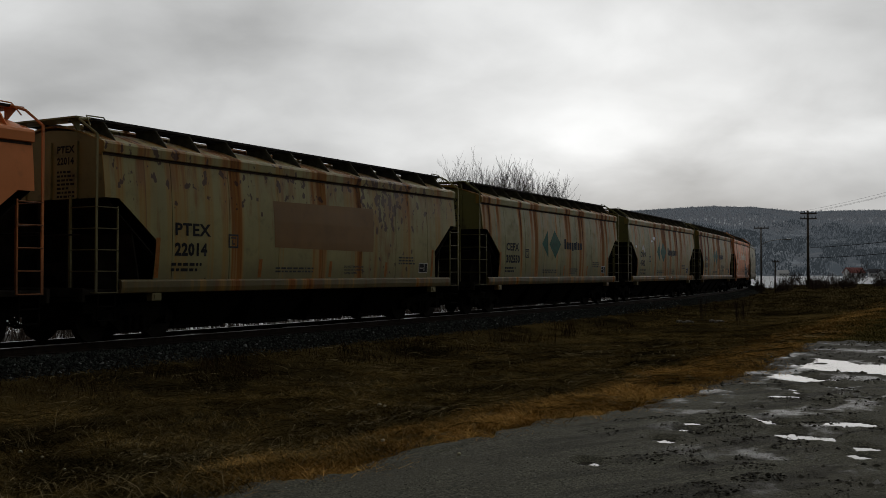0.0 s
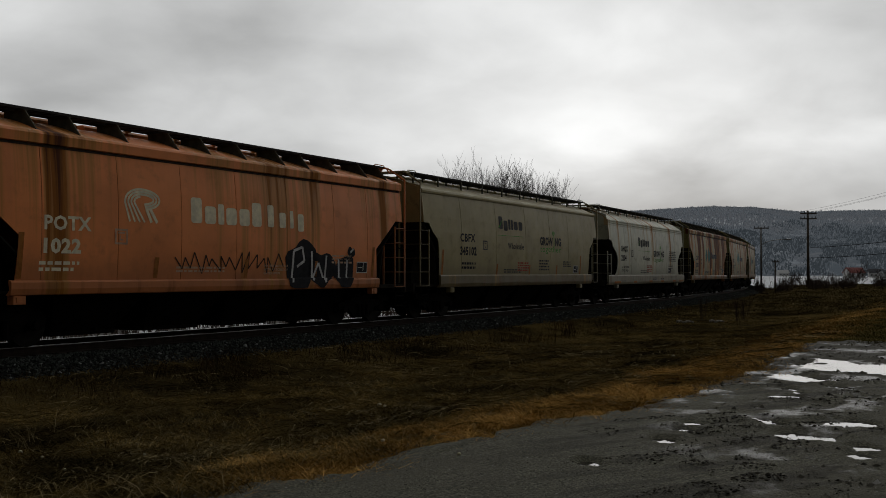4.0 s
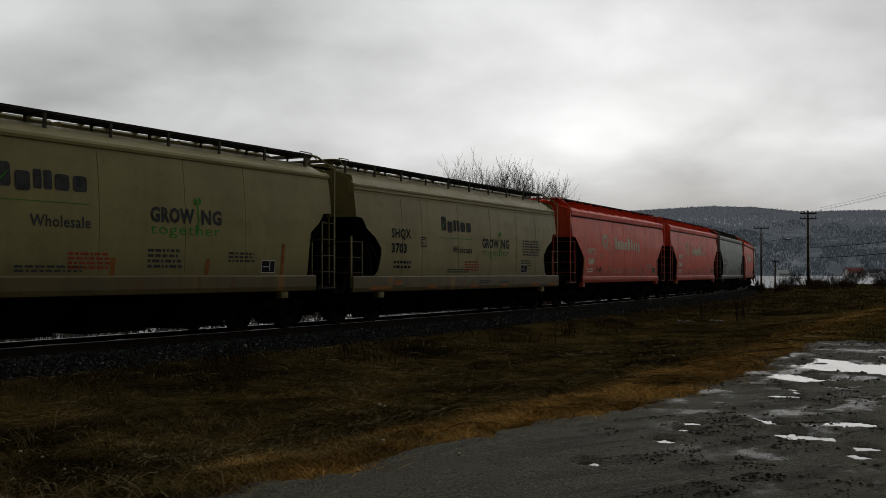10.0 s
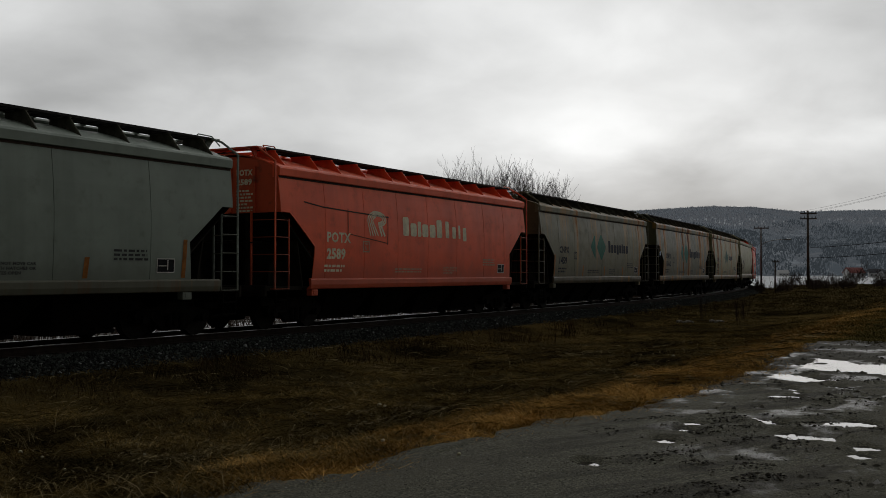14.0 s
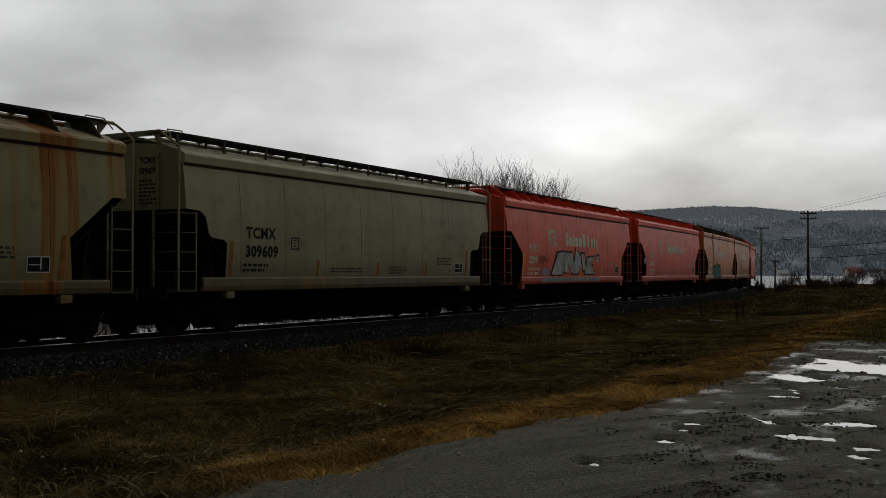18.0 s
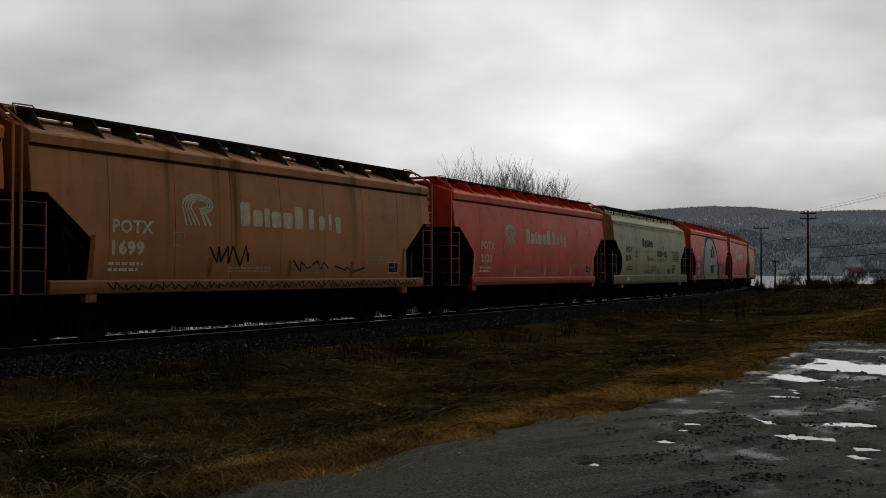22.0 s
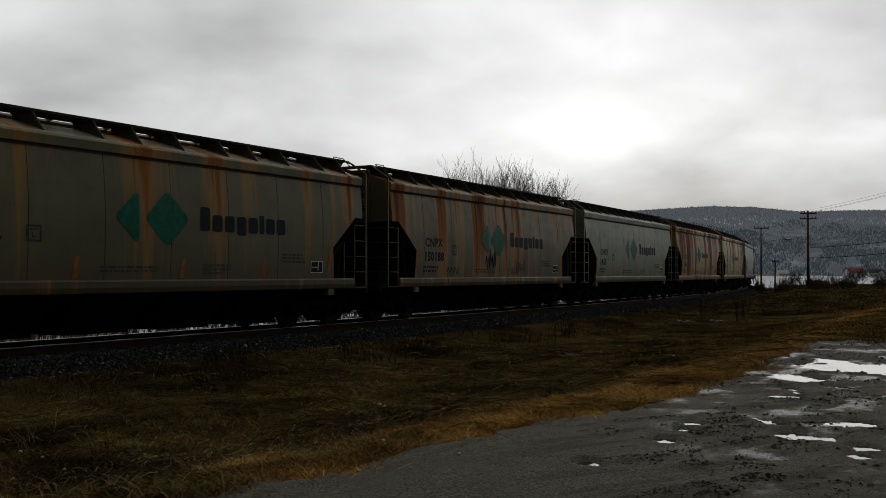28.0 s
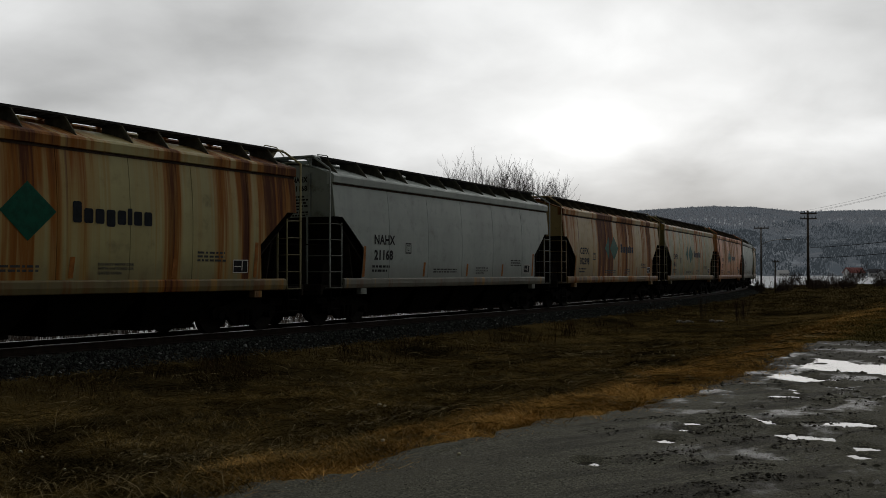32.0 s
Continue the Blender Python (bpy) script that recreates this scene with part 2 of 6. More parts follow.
# ---------------------------------------------------------------- the line
# The near side of the train follows a straight that eases into a left-hand curve.
KAPPA = ((20, 0.00002), (50, 0.000973), (90, 0.002152), (115, 0.002787), (140, 0.002325), (165, 0.00181), (190, 0.001296), (270, 0.001296), (320, 0.0))
S = np.arange(-620, 860, 0.5)
TH = np.interp(S, [k for k, _ in KAPPA], [v for _, v in KAPPA])
i0 = int(np.argmin(abs(S)))
TH = np.cumsum(TH) * 0.5
TH += radians(59.2935) - TH[i0]
LX, LY = np.cumsum(np.cos(TH)) * 0.5, np.cumsum(np.sin(TH)) * 0.5
LX += -33.007 - LX[i0]
LY += -24.077 - LY[i0]
HALF = 1.6


def line(s, off=0.0):
    """Plan place and heading at s metres along the line; off: metres to the left of the track's centre."""
    th = float(np.interp(s, S, TH))
    return (float(np.interp(s, S, LX)) - math.sin(th) * (off + HALF),
            float(np.interp(s, S, LY)) + math.cos(th) * (off + HALF), th)


SPEED, GAIN = 17.196, -0.01698


def car_at(a, t):
    u = t - 17.0
    return a - SPEED * u - 0.5 * GAIN * u * u


pick = (S > -400) & (S < 700)
CX = (LX - np.sin(TH) * HALF)[pick][::4]
CY = (LY + np.cos(TH) * HALF)[pick][::4]
NX, NY = np.sin(TH)[pick][::4], -np.cos(TH)[pick][::4]


def side_distance(x, y):
    """Metres from the track's centre, positive on the camera's side."""
    x, y = np.atleast_1d(x).astype(float), np.atleast_1d(y).astype(float)
    out = np.empty(x.shape)
    for i in range(0, len(x), 4000):
        dx = x[i:i + 4000, None] - CX[None]
        dy = y[i:i + 4000, None] - CY[None]
        d2 = dx * dx + dy * dy
        k = np.argmin(d2, axis=1)
        r = np.arange(len(k))
        out[i:i + 4000] = dx[r, k] * NX[k] + dy[r, k] * NY[k]
    return out


def wave(x, y, seed=0):
    """A cheap smooth unevenness, about -1 to 1."""
    return (np.sin(x * 0.9 + seed) * np.cos(y * 0.7 - seed * 1.3) + 0.6 * np.sin(x * 2.1 + y * 1.3 + seed * 2.1)
            + 0.4 * np.sin(-x * 3.7 + y * 4.3 + seed) + 0.25 * np.sin(x * 8.3 + y * 6.1 + seed * 3)) / 2.25


LOT_EDGE = 12.75


def lot_edge(x, y):
    return LOT_EDGE + np.interp(y, [7.5, 9.5, 12.0, 15.0, 17.0, 24.0], [-0.35, -0.15, 0.9, 1.08, 1.05, 0.8]) + 0.25 * wave(x * 1.3, y * 1.3, 4.0) + 0.14 * wave(x * 4.3, y * 4.3, 2.0)


def ground_z(x, y):
    x, y = np.atleast_1d(x).astype(float), np.atleast_1d(y).astype(float)
    d = side_distance(x, y)
    bank = np.interp(abs(d), [0, 1.6, 2.35, 3.2, 5, 60], [-0.27, -0.27, -0.385, -0.50, -0.80, -30])
    near = np.interp(d, [-60, -42, -28, -7, -3.0, 0, 3.0, 5.5, 9, 11.5, 13.0, 14.5, 400],
                     [-6, -4.5, -1.1, -0.9, -0.62, -0.6, -0.62, -0.66, -0.6, -0.36, -0.19, -0.16, -0.16])
    r = np.hypot(x, y)
    bumps = (np.where(d > 13.2, 0.012, 0.06) * wave(x, y, 1.0) + np.where(d > 12.6, 0.0, 0.055) * wave(x * 3.1, y * 3.1, 5.0)) * (d > 2.6) * np.clip(1.6 - r / 25, 0, 1)
    bumps = bumps + np.where((d > 11.2) & (d < 13.0), 0.05, 0) * wave(x * 2, y * 2, 2.0) * np.clip(1.6 - r / 25, 0, 1)
    fall = np.clip((r - 135) / 60, 0, 1)
    front = (y > 0)
    rise = np.interp(d, [3, 6, 10, 14, 20], [0, 0.62, 0.55, 0.28, 0.18]) * np.clip((r - 45) / 55, 0, 1)
    near = near + bumps + rise - 4.6 * fall * front
    return np.maximum(near, bank)


# ground: one sheet, fine near the camera, out to the horizon
ang = np.unique(np.round(np.concatenate([np.arange(-180, -36, 3.0), np.arange(-36, 36, 0.3), np.arange(36, 180, 3.0)]), 3))
rad = np.concatenate([[0.4], 1.0 * 1.035 ** np.arange(0, 235)])
rad = rad[rad < 3000]
A, R = np.meshgrid(np.radians(ang), rad)
GX, GY = (R * np.sin(A)).ravel(), (R * np.cos(A)).ravel()
GZ = ground_z(GX, GY)
under_lot = np.clip((side_distance(GX, GY) - lot_edge(GX, GY) - 0.4) / 0.5, 0, 1) * np.clip((20.5 - GY) / 1.0, 0, 1) * np.clip((24 - np.hypot(GX, GY)) / 1.0, 0, 1)
GZ = GZ - 0.16 * under_lot
na, nr = len(ang), len(rad)
quads = [(i * na + j, i * na + (j + 1) % na, (i + 1) * na + (j + 1) % na, (i + 1) * na + j)
         for i in range(nr - 1) for j in range(na)]
quads.append(tuple(range(na - 1, -1, -1)))

g = Nodes("winter_turf")
clump = g.noise(0.9, 5, 0.65)
soil = g.mix(g.step(clump, 0.35, 0.65), (0.014, 0.011, 0.005), (0.058, 0.042, 0.016))
soil = g.mix(g.step(g.noise(0.16, 4, 0.6), 0.45, 0.62), soil, (0.100, 0.070, 0.024))
soil = g.mix(g.step(g.noise(18, 4, 0.7, stretch=(1, 0.35, 1)), 0.5, 0.7, 0, 0.7), soil, (0.085, 0.066, 0.032))
M["turf"] = g.done(soil, 0.9, 0, g.noise(22, 5, 0.7), 0.9, 0.04, 0.0)
ground = tagged(new("ground", mesh_of("ground", list(zip(GX.tolist(), GY.tolist(), GZ.tolist())), quads, M["turf"], True)),
                "dark wet winter turf with matted dead grass", "ground", "", "structure")

# gravel lot: a sheet of its own, a little above the turf
g = Nodes("wet_gravel")
stone = g.noise(48, 4, 0.7)
mud = g.noise(0.45, 5, 0.6, stretch=(1, 1, 1))
col = g.mix(g.step(stone, 0.4, 0.68), (0.038, 0.037, 0.023), (0.180, 0.172, 0.112))
col = g.mix(g.step(mud, 0.47, 0.62, 0, 0.6), col, (0.075, 0.069, 0.045))
pale = g.noise(90, 2, 0.5)
col = g.mix(g.step(pale, 0.68, 0.74, 0, 0.7), col, (0.22, 0.21, 0.19))
gx = g.t.nodes.new("ShaderNodeSeparateXYZ")
g.t.links.new(g.tc.outputs["Object"], gx.inputs[0])
soak = g.math("MULTIPLY", g.step(g.noise(1.1, 5, 0.65, offset=(3, 8, 0)), 0.50, 0.64), g.step(gx.outputs[0], 1.0, 3.5))
col = g.mix(g.math("MULTIPLY", soak, 0.35), col, (0.045, 0.041, 0.030))
u_ = g.math("ADD", g.math("MULTIPLY", gx.outputs[0], 0.85), g.math("MULTIPLY", gx.outputs[1], 0.53))
v_ = g.math("SUBTRACT", g.math("MULTIPLY", gx.outputs[0], 0.53), g.math("MULTIPLY", gx.outputs[1], 0.85))
uv_ = g.t.nodes.new("ShaderNodeCombineXYZ")
g.t.links.new(u_, uv_.inputs[0])
g.t.links.new(v_, uv_.inputs[1])
churn = g.noise(1.0, 5, 0.68, vec=uv_.outputs[0], stretch=(0.45, 2.6, 1), offset=(4, 1, 0))
band = g.step(gx.outputs[1], 13.5, 17.0, 0.0, 0.16)
churn = g.math("MULTIPLY", g.step(g.math("ADD", churn, band), 0.50, 0.58), g.step(gx.outputs[0], -0.3, 1.6))
col = g.mix(g.math("MULTIPLY", churn, 0.62), col, (0.026, 0.021, 0.013))
wet = g.step(soak, 0.0, 1.0, 0.8, 0.30)
g.put(g.step(soak, 0.0, 1.0, 0.12, 0.40), g.bsdf.inputs["Specular IOR Level"])
M["gravel"] = g.done(col, wet, 0, g.math("ADD", g.math("MULTIPLY", g.noise(70, 4, 0.7), 0.7), g.math("MULTIPLY", g.noise(11, 5, 0.7), 0.5)), 0.9, 0.03, 0.12)
aL = np.radians(np.concatenate([np.arange(-180, -60, 6.0), np.arange(-60, -18, 2.0), np.arange(-18, 30, 0.2), np.arange(30, 76, 2.0), np.arange(76, 180, 6.0), [180.0]]))
rL = np.concatenate([[0.05, 0.4, 0.8], 1.2 * 1.06 ** np.arange(0, 28), 6.15 * 1.0085 ** np.arange(0, 172)])
AL, RL = np.meshgrid(aL, rL)
QX, QY = (RL * np.sin(AL)).ravel(), (RL * np.cos(AL)).ravel()
QD = side_distance(QX, QY)
far_edge = 23.5 + 1.6 * wave(QX * 0.8, QY * 0.3, 7.0) + 0.05 * QX
inside = np.clip(np.minimum((QD - lot_edge(QX, QY)) / 0.35, np.minimum((far_edge - QY) / 1.2, (25.8 - np.hypot(QX, QY)) / 0.8)), -1, 1)
keep = inside > -0.99
# hollows that hold rainwater: direction, depth and spread of each
PUDDLES = ((1478, 651, 62, 8), (1474, 641, 30, 7), (1527, 653, 42, 10), (1582, 652, 40, 8), (1404, 669, 38, 8), (1378, 668, 18, 5), (1393, 688, 15, 3), (1390, 702, 36, 4),
           (1471, 673, 11, 3), (1476, 684, 16, 3), (1415, 695, 11, 3), (1226, 749, 22, 3), (1212, 761, 14, 5), (1172, 779, 14, 4), (1341, 740, 20, 3), (1376, 749, 26, 4),
           (1500, 749, 58, 8), (1415, 771, 50, 10), (1452, 776, 32, 6), (1530, 791, 32, 4), (1524, 806, 36, 5), (1040, 818, 17, 4), (1610, 745, 34, 8), (1525, 703, 26, 3))
POOL_Z = -0.142


def pool_place(px, py, wpx, hpx):
    near, far = (EYE_Z - POOL_Z) * 1800 / (py + hpx - 484), (EYE_Z - POOL_Z) * 1800 / (py - hpx - 484)
    mid = (near + far) / 2
    return (px - 784) / 1800 * mid, mid, max(0.13, wpx / 1800 * mid), max(0.19, (far - near) / 2)


# wheel ruts run across the wet corner of the lot
muddy = np.clip((QX - 0.8) / 2.5, 0, 1)
along, across = QX * 0.85 + QY * 0.53, QX * 0.53 - QY * 0.85
ruts = np.array([0.034 * noise.noise((u * 0.30, v * 1.5, 2.0)) + 0.020 * noise.noise((u * 0.9, v * 4.4, 5.0)) for u, v in zip(along.tolist(), across.tolist())]) * muddy
clod = np.array([noise.noise((x * 2.6, y * 2.6, 0.3)) + 0.7 * noise.noise((x * 6.5, y * 6.5, 4.0)) + 0.5 * noise.noise((x * 15, y * 15, 9.0)) for x, y in zip(QX.tolist(), QY.tolist())])
lump = 0.017 * clod * (0.2 + 0.8 * muddy)
QZ = ground_z(QX, QY) + 0.04 * inside + (ruts + lump) * np.clip(inside, 0, 1)
# the lot lies above the water but in the hollows, whose shores are ragged and drawn out along the ruts
dry = np.maximum(QZ, POOL_Z + 0.014 + 0.01 * clod)
shore = np.full(len(QX), 9.0)
for p in PUDDLES:
    cx, cy, rx, ry = pool_place(*p)
    shore = np.minimum(shore, ((QX - cx) / rx) ** 2 + ((QY - cy) / ry) ** 2)
rag = np.array([noise.noise((u * 1.5, v * 6.0, 3.0)) + 0.7 * noise.noise((u * 5.0, v * 16.0, 8.0)) for u, v in zip(along.tolist(), across.tolist())])
shore = shore * (1 + 0.55 * rag) + 0.25 * rag
pool = POOL_Z + np.clip(0.045 * (shore - 1.0), -0.03, 0.03)
QZ = np.where((inside > 0.2) & (QX > 0.5), np.minimum(dry, pool + 0.012 * np.maximum(0, shore - 1.7)), QZ)
nL = len(aL)
faces = [(i * nL + j, i * nL + j + 1, (i + 1) * nL + j + 1, (i + 1) * nL + j) for i in range(len(rL) - 1) for j in range(nL - 1)
         if keep[i * nL + j] or keep[i * nL + j + 1] or keep[(i + 1) * nL + j + 1] or keep[(i + 1) * nL + j]]
lot = tagged(new("gravel_lot", mesh_of("gravel_lot", list(zip(QX.tolist(), QY.tolist(), QZ.tolist())), faces, M["gravel"], True)),
             "wet rutted grey gravel lot with mud", "gravel lot", "", "structure")

# lake ice under snow, beyond the line
g = Nodes("lake_snow")
sn = g.noise(0.012, 5, 0.6, stretch=(1, 3, 1))
M["snow"] = g.done(g.mix(g.step(sn, 0.3, 0.7), (0.50, 0.52, 0.55), (0.78, 0.79, 0.80)), 0.8, 0, g.noise(0.6, 4), 0.2, 0.1, 0.2)
bm = bmesh.new()
bmesh.ops.create_grid(bm, x_segments=8, y_segments=8, size=4500)
lake = tagged(new("lake_water", to_mesh("lake", bm, M["snow"])), "frozen lake under grey-white snow", "lake", "", "structure")
lake.location = (0, 400, -2.7)

# snow left lying behind the line
g = Nodes("old_snow")
snowy = g.mix(g.step(g.noise(1.3, 4), 0.35, 0.7), (0.50, 0.50, 0.50), (0.84, 0.85, 0.86))
M["oldsnow"] = g.done(g.mix(g.step(g.noise(0.42, 5, 0.65), 0.46, 0.54), snowy, (0.030, 0.024, 0.013)), 0.75, 0, g.noise(7, 4), 0.4, 0.03, 0.3)
ss = np.arange(8, 190, 1.5)
offs = np.linspace(5.5, 30, 15)
vs, fs = [], []
for i, s in enumerate(ss):
    for j, o in enumerate(offs):
        x, y, _ = line(s, o)
        hump = 0.12 + 0.30 * math.sin(s * 0.21 + j * 0.9) * math.sin(j * 0.52 + s * 0.05) + 0.5 * (j in (3, 4, 5)) * max(0, math.sin(s * 0.41)) ** 2
        if j in (0, len(offs) - 1):
            hump = -0.3
        vs.append((x, y, float(ground_z(x, y)[0]) + hump))
for i in range(len(ss) - 1):
    for j in range(len(offs) - 1):
        k = i * len(offs) + j
        fs.append((k, k + 1, k + 1 + len(offs), k + len(offs)))
tagged(new("snow_bank", mesh_of("snow_bank", vs, fs, M["oldsnow"], True)), "patchy old snow lying behind the railway line", "snow", "", "stuff")

# ballast bed
g = Nodes("ballast_bed")
M["ballast_bed"] = g.done(g.mix(g.step(g.noise(26, 3), 0.4, 0.65), (0.007, 0.007, 0.007), (0.032, 0.032, 0.030)), 0.9, 0, g.noise(30, 3), 1.0, 0.04, 0.0)
sec = ((-3.3, -0.75), (-2.9, -0.55), (-1.75, -0.19), (-0.9, -0.17), (0, -0.16), (0.9, -0.17), (1.75, -0.19), (2.9, -0.55), (3.3, -0.75))
vs, fs = [], []
ss = np.concatenate([np.arange(-100, 30, 10.0), np.arange(30, 180, 1.0), np.arange(180, 640, 8.0)])
for s in ss:
    for o, z in sec:
        x, y, _ = line(s, o)
        vs.append((x, y, z))
n = len(sec)
fs = [(i * n + j, i * n + j + 1, (i + 1) * n + j + 1, (i + 1) * n + j) for i in range(len(ss) - 1) for j in range(n - 1)]
tagged(new("ballast_bed", mesh_of("ballast_bed", vs, fs, M["ballast_bed"])), "dark crushed-stone ballast bed of the railway", "ballast", "", "structure")

# loose ballast stones on the near shoulder
g = Nodes("ballast_stone")
ri = g.island()
c = g.mix(ri, (0.007, 0.008, 0.008), (0.060, 0.068, 0.058))
c = g.mix(g.step(ri, 0.975, 0.98, 0, 1), c, (0.20, 0.21, 0.20))
M["stone"] = g.done(c, 0.8, 0, g.noise(40, 3), 0.3, 0.01, 0.1)
rng = np.random.default_rng(5)
octv = np.array([(1, 0, 0), (0, 1, 0), (-1, 0, 0), (0, -1, 0), (0, 0, 1), (0, 0, -1)], float)
octf = np.array([(0, 1, 4), (1, 2, 4), (2, 3, 4), (3, 0, 4), (1, 0, 5), (2, 1, 5), (3, 2, 5), (0, 3, 5)])
V, F, cnt = [], [], 0
N = 20000
sv = 44 + rng.random(N) ** 1.6 * 95
ov = -1.2 - rng.random(N) * 1.45
zv = np.interp(-ov, [1.2, 1.75, 2.9, 3.3], [-0.17, -0.19, -0.55, -0.60])
th = np.interp(sv, S, TH)
px = np.interp(sv, S, LX) - np.sin(th) * (ov + HALF)
py = np.interp(sv, S, LY) + np.cos(th) * (ov + HALF)
size = 0.018 + 0.032 * rng.random(N)
for k in range(N):
    m = octv * (size[k] * (0.7 + 0.6 * rng.random((6, 1)))) + rng.normal(0, size[k] * 0.16, (6, 3))
    a = rng.random() * 6.28
    ca, sa = math.cos(a), math.sin(a)
    m = np.stack([m[:, 0] * ca - m[:, 1] * sa, m[:, 0] * sa + m[:, 1] * ca, m[:, 2] * 0.8], 1)
    V.append(m + (px[k], py[k], zv[k] + 0.012))
    F.append(octf + cnt)
    cnt += 6
tagged(new("ballast_stones", mesh_of("ballast_stones", np.concatenate(V).tolist(), np.concatenate(F).tolist(), M["stone"])),
       "loose angular dark grey ballast stones", "ballast", "", "stuff")

# rails
track = tagged(new("railway_track"), "worn steel rails on creosoted wooden ties", "railway track", "", "structure")
web = ((-0.07, -0.17), (0.07, -0.17), (0.07, -0.155), (0.012, -0.135), (0.012, -0.045), (0.034, -0.035), (0.034, -0.008),
       (-0.034, -0.008), (-0.034, -0.035), (-0.012, -0.045), (-0.012, -0.135), (-0.07, -0.155))
for o in (-0.755, 0.755):
    vs, fs = [], []
    for s in ss:
        for a, z in web:
            x, y, _ = line(s, o + a)
            vs.append((x, y, z))
    n = len(web)
    fs = [(i * n + j, i * n + (j + 1) % n, (i + 1) * n + (j + 1) % n, (i + 1) * n + j) for i in range(len(ss) - 1) for j in range(n)]
    r = part("rail", mesh_of("rail", vs, fs), M["rail"], track, "rust-brown steel rail")
    vs = []
    for s in ss:
        for a in (-0.032, 0.032):
            for z in (-0.008, 0.0):
                x, y, _ = line(s, o + a)
                vs.append((x, y, z))
    fs = []
    for i in range(len(ss) - 1):
        k = i * 4
        fs += [(k + 1, k + 3, k + 7, k + 5), (k, k + 1, k + 5, k + 4), (k + 2, k + 6, k + 7, k + 3)]
    part("rail_head", mesh_of("rail_head", vs, fs), M["railtop"], r, "polished rail head")
bm = bmesh.new()
box_into(bm, -0.115, 0.115, -1.3, 1.3, -0.30, -0.145, 0.012)
tie_me = to_mesh("tie", bm, M["tie"])
for k in range(190):
    s = 40 + 0.56 * k
    x, y, th = line(s)
    t = part("tie", tie_me, M["tie"], track)
    t.matrix_basis = pose(x, y, -0.012 + 0.01 * math.sin(k * 7.7), 0, 0, math.degrees(th) + 0.7 * math.sin(k * 3.1))

# a strip of trodden snow between the rails
vs, fs = [], []
for i, s in enumerate(np.arange(34, 170, 0.8)):
    for o, z in ((-0.62, -0.16), (-0.45, -0.10), (0.0, -0.085), (0.45, -0.10), (0.62, -0.16)):
        x, y, _ = line(float(s), o + 0.06 * math.sin(s * 1.7))
        vs.append((x, y, z + 0.02 * math.sin(s * 2.9 + o * 4)))
    if i:
        k = (i - 1) * 5
        fs += [(k + j, k + j + 1, k + j + 6, k + j + 5) for j in range(4)]
tagged(new("snow_strip", mesh_of("snow_strip", vs, fs, M["oldsnow"], True)), "strip of old snow lying between the rails", "snow", "", "stuff")

# small loose stones and clods on the lot
g = Nodes("lot_stone")
ri = g.island()
c = g.mix(ri, (0.014, 0.012, 0.009), (0.17, 0.16, 0.125))
c = g.mix(g.step(ri, 0.975, 0.98, 0, 1), c, (0.36, 0.35, 0.32))
M["lotstone"] = g.done(c, 0.85, 0, None, spec=0.1)
rng = np.random.default_rng(15)
N = 42000
az = np.radians(rng.uniform(-16, 27, N))
rr = np.exp(rng.uniform(math.log(6.0), math.log(25), N))
px, py = rr * np.sin(az), rr * np.cos(az)
d = side_distance(px, py)
ok = (d > lot_edge(px, py) - 0.1) & (py < 23)
for p in PUDDLES:
    cx, cy, rx, ry = pool_place(*p)
    ok &= ((px - cx) / rx) ** 2 + ((py - cy) / ry) ** 2 > 1.6
px, py, rr = px[ok], py[ok], rr[ok]
rough_zone = np.clip((px - 0.8) / 2.5, 0, 1)
band = np.array([noise.noise((u * 0.30, v * 1.5, 2.0)) * 1.8 + noise.noise((u * 0.9, v * 4.4, 5.0)) * 0.9 for u, v in zip((px * 0.85 + py * 0.53).tolist(), (px * 0.53 - py * 0.85).tolist())])
pz = ground_z(px, py) + 0.036 + 0.028 * band * rough_zone
size = (0.004 + 0.009 * rng.random(len(px)) ** 3) * np.maximum(1, rr / 11)
size = size * (1 + 1.7 * rough_zone * (rng.random(len(px)) < 0.12))
n = len(px)
sh = octv[None] * (size[:, None, None] * (0.6 + 0.8 * rng.random((n, 6, 1)))) * np.array([1, 1, 0.7])
sh = sh + rng.normal(0, 1, (n, 6, 3)) * size[:, None, None] * 0.15 + np.stack([px, py, pz], 1)[:, None, :]
ff = (octf[None, :4] + (np.arange(n) * 6)[:, None, None]).reshape(-1, 3)
tagged(new("lot_stones", mesh_of("lot_stones", sh.reshape(-1, 3).tolist(), ff.tolist(), M["lotstone"])), "small loose stones and mud clods on the gravel lot", "gravel", "", "stuff")

# churned mud clods thrown up beside the ruts
g = Nodes("mud_clod")
M["clod"] = g.done(g.mix(g.island(), (0.012, 0.010, 0.007), (0.060, 0.053, 0.036)), 0.8, 0, g.noise(60, 3), 0.4, 0.01, 0.15)
rng = np.random.default_rng(33)
N = 30000
az = np.radians(rng.uniform(0, 27, N))
rr = np.exp(rng.uniform(math.log(6.0), math.log(22), N))
px, py = rr * np.sin(az), rr * np.cos(az)
crest = np.array([noise.noise((u * 0.30, v * 1.5, 2.0)) + 0.9 * noise.noise((u * 0.9, v * 4.4, 5.0)) + 0.5 * noise.noise((u * 3, v * 3, 1.0)) for u, v in zip((px * 0.85 + py * 0.53).tolist(), (px * 0.53 - py * 0.85).tolist())])
ok = (crest > 0.32) & (side_distance(px, py) > lot_edge(px, py) + 0.6) & (px > 0.8)
for p in PUDDLES:
    cx, cy, rx, ry = pool_place(*p)
    ok &= ((px - cx) / rx) ** 2 + ((py - cy) / ry) ** 2 > 1.5
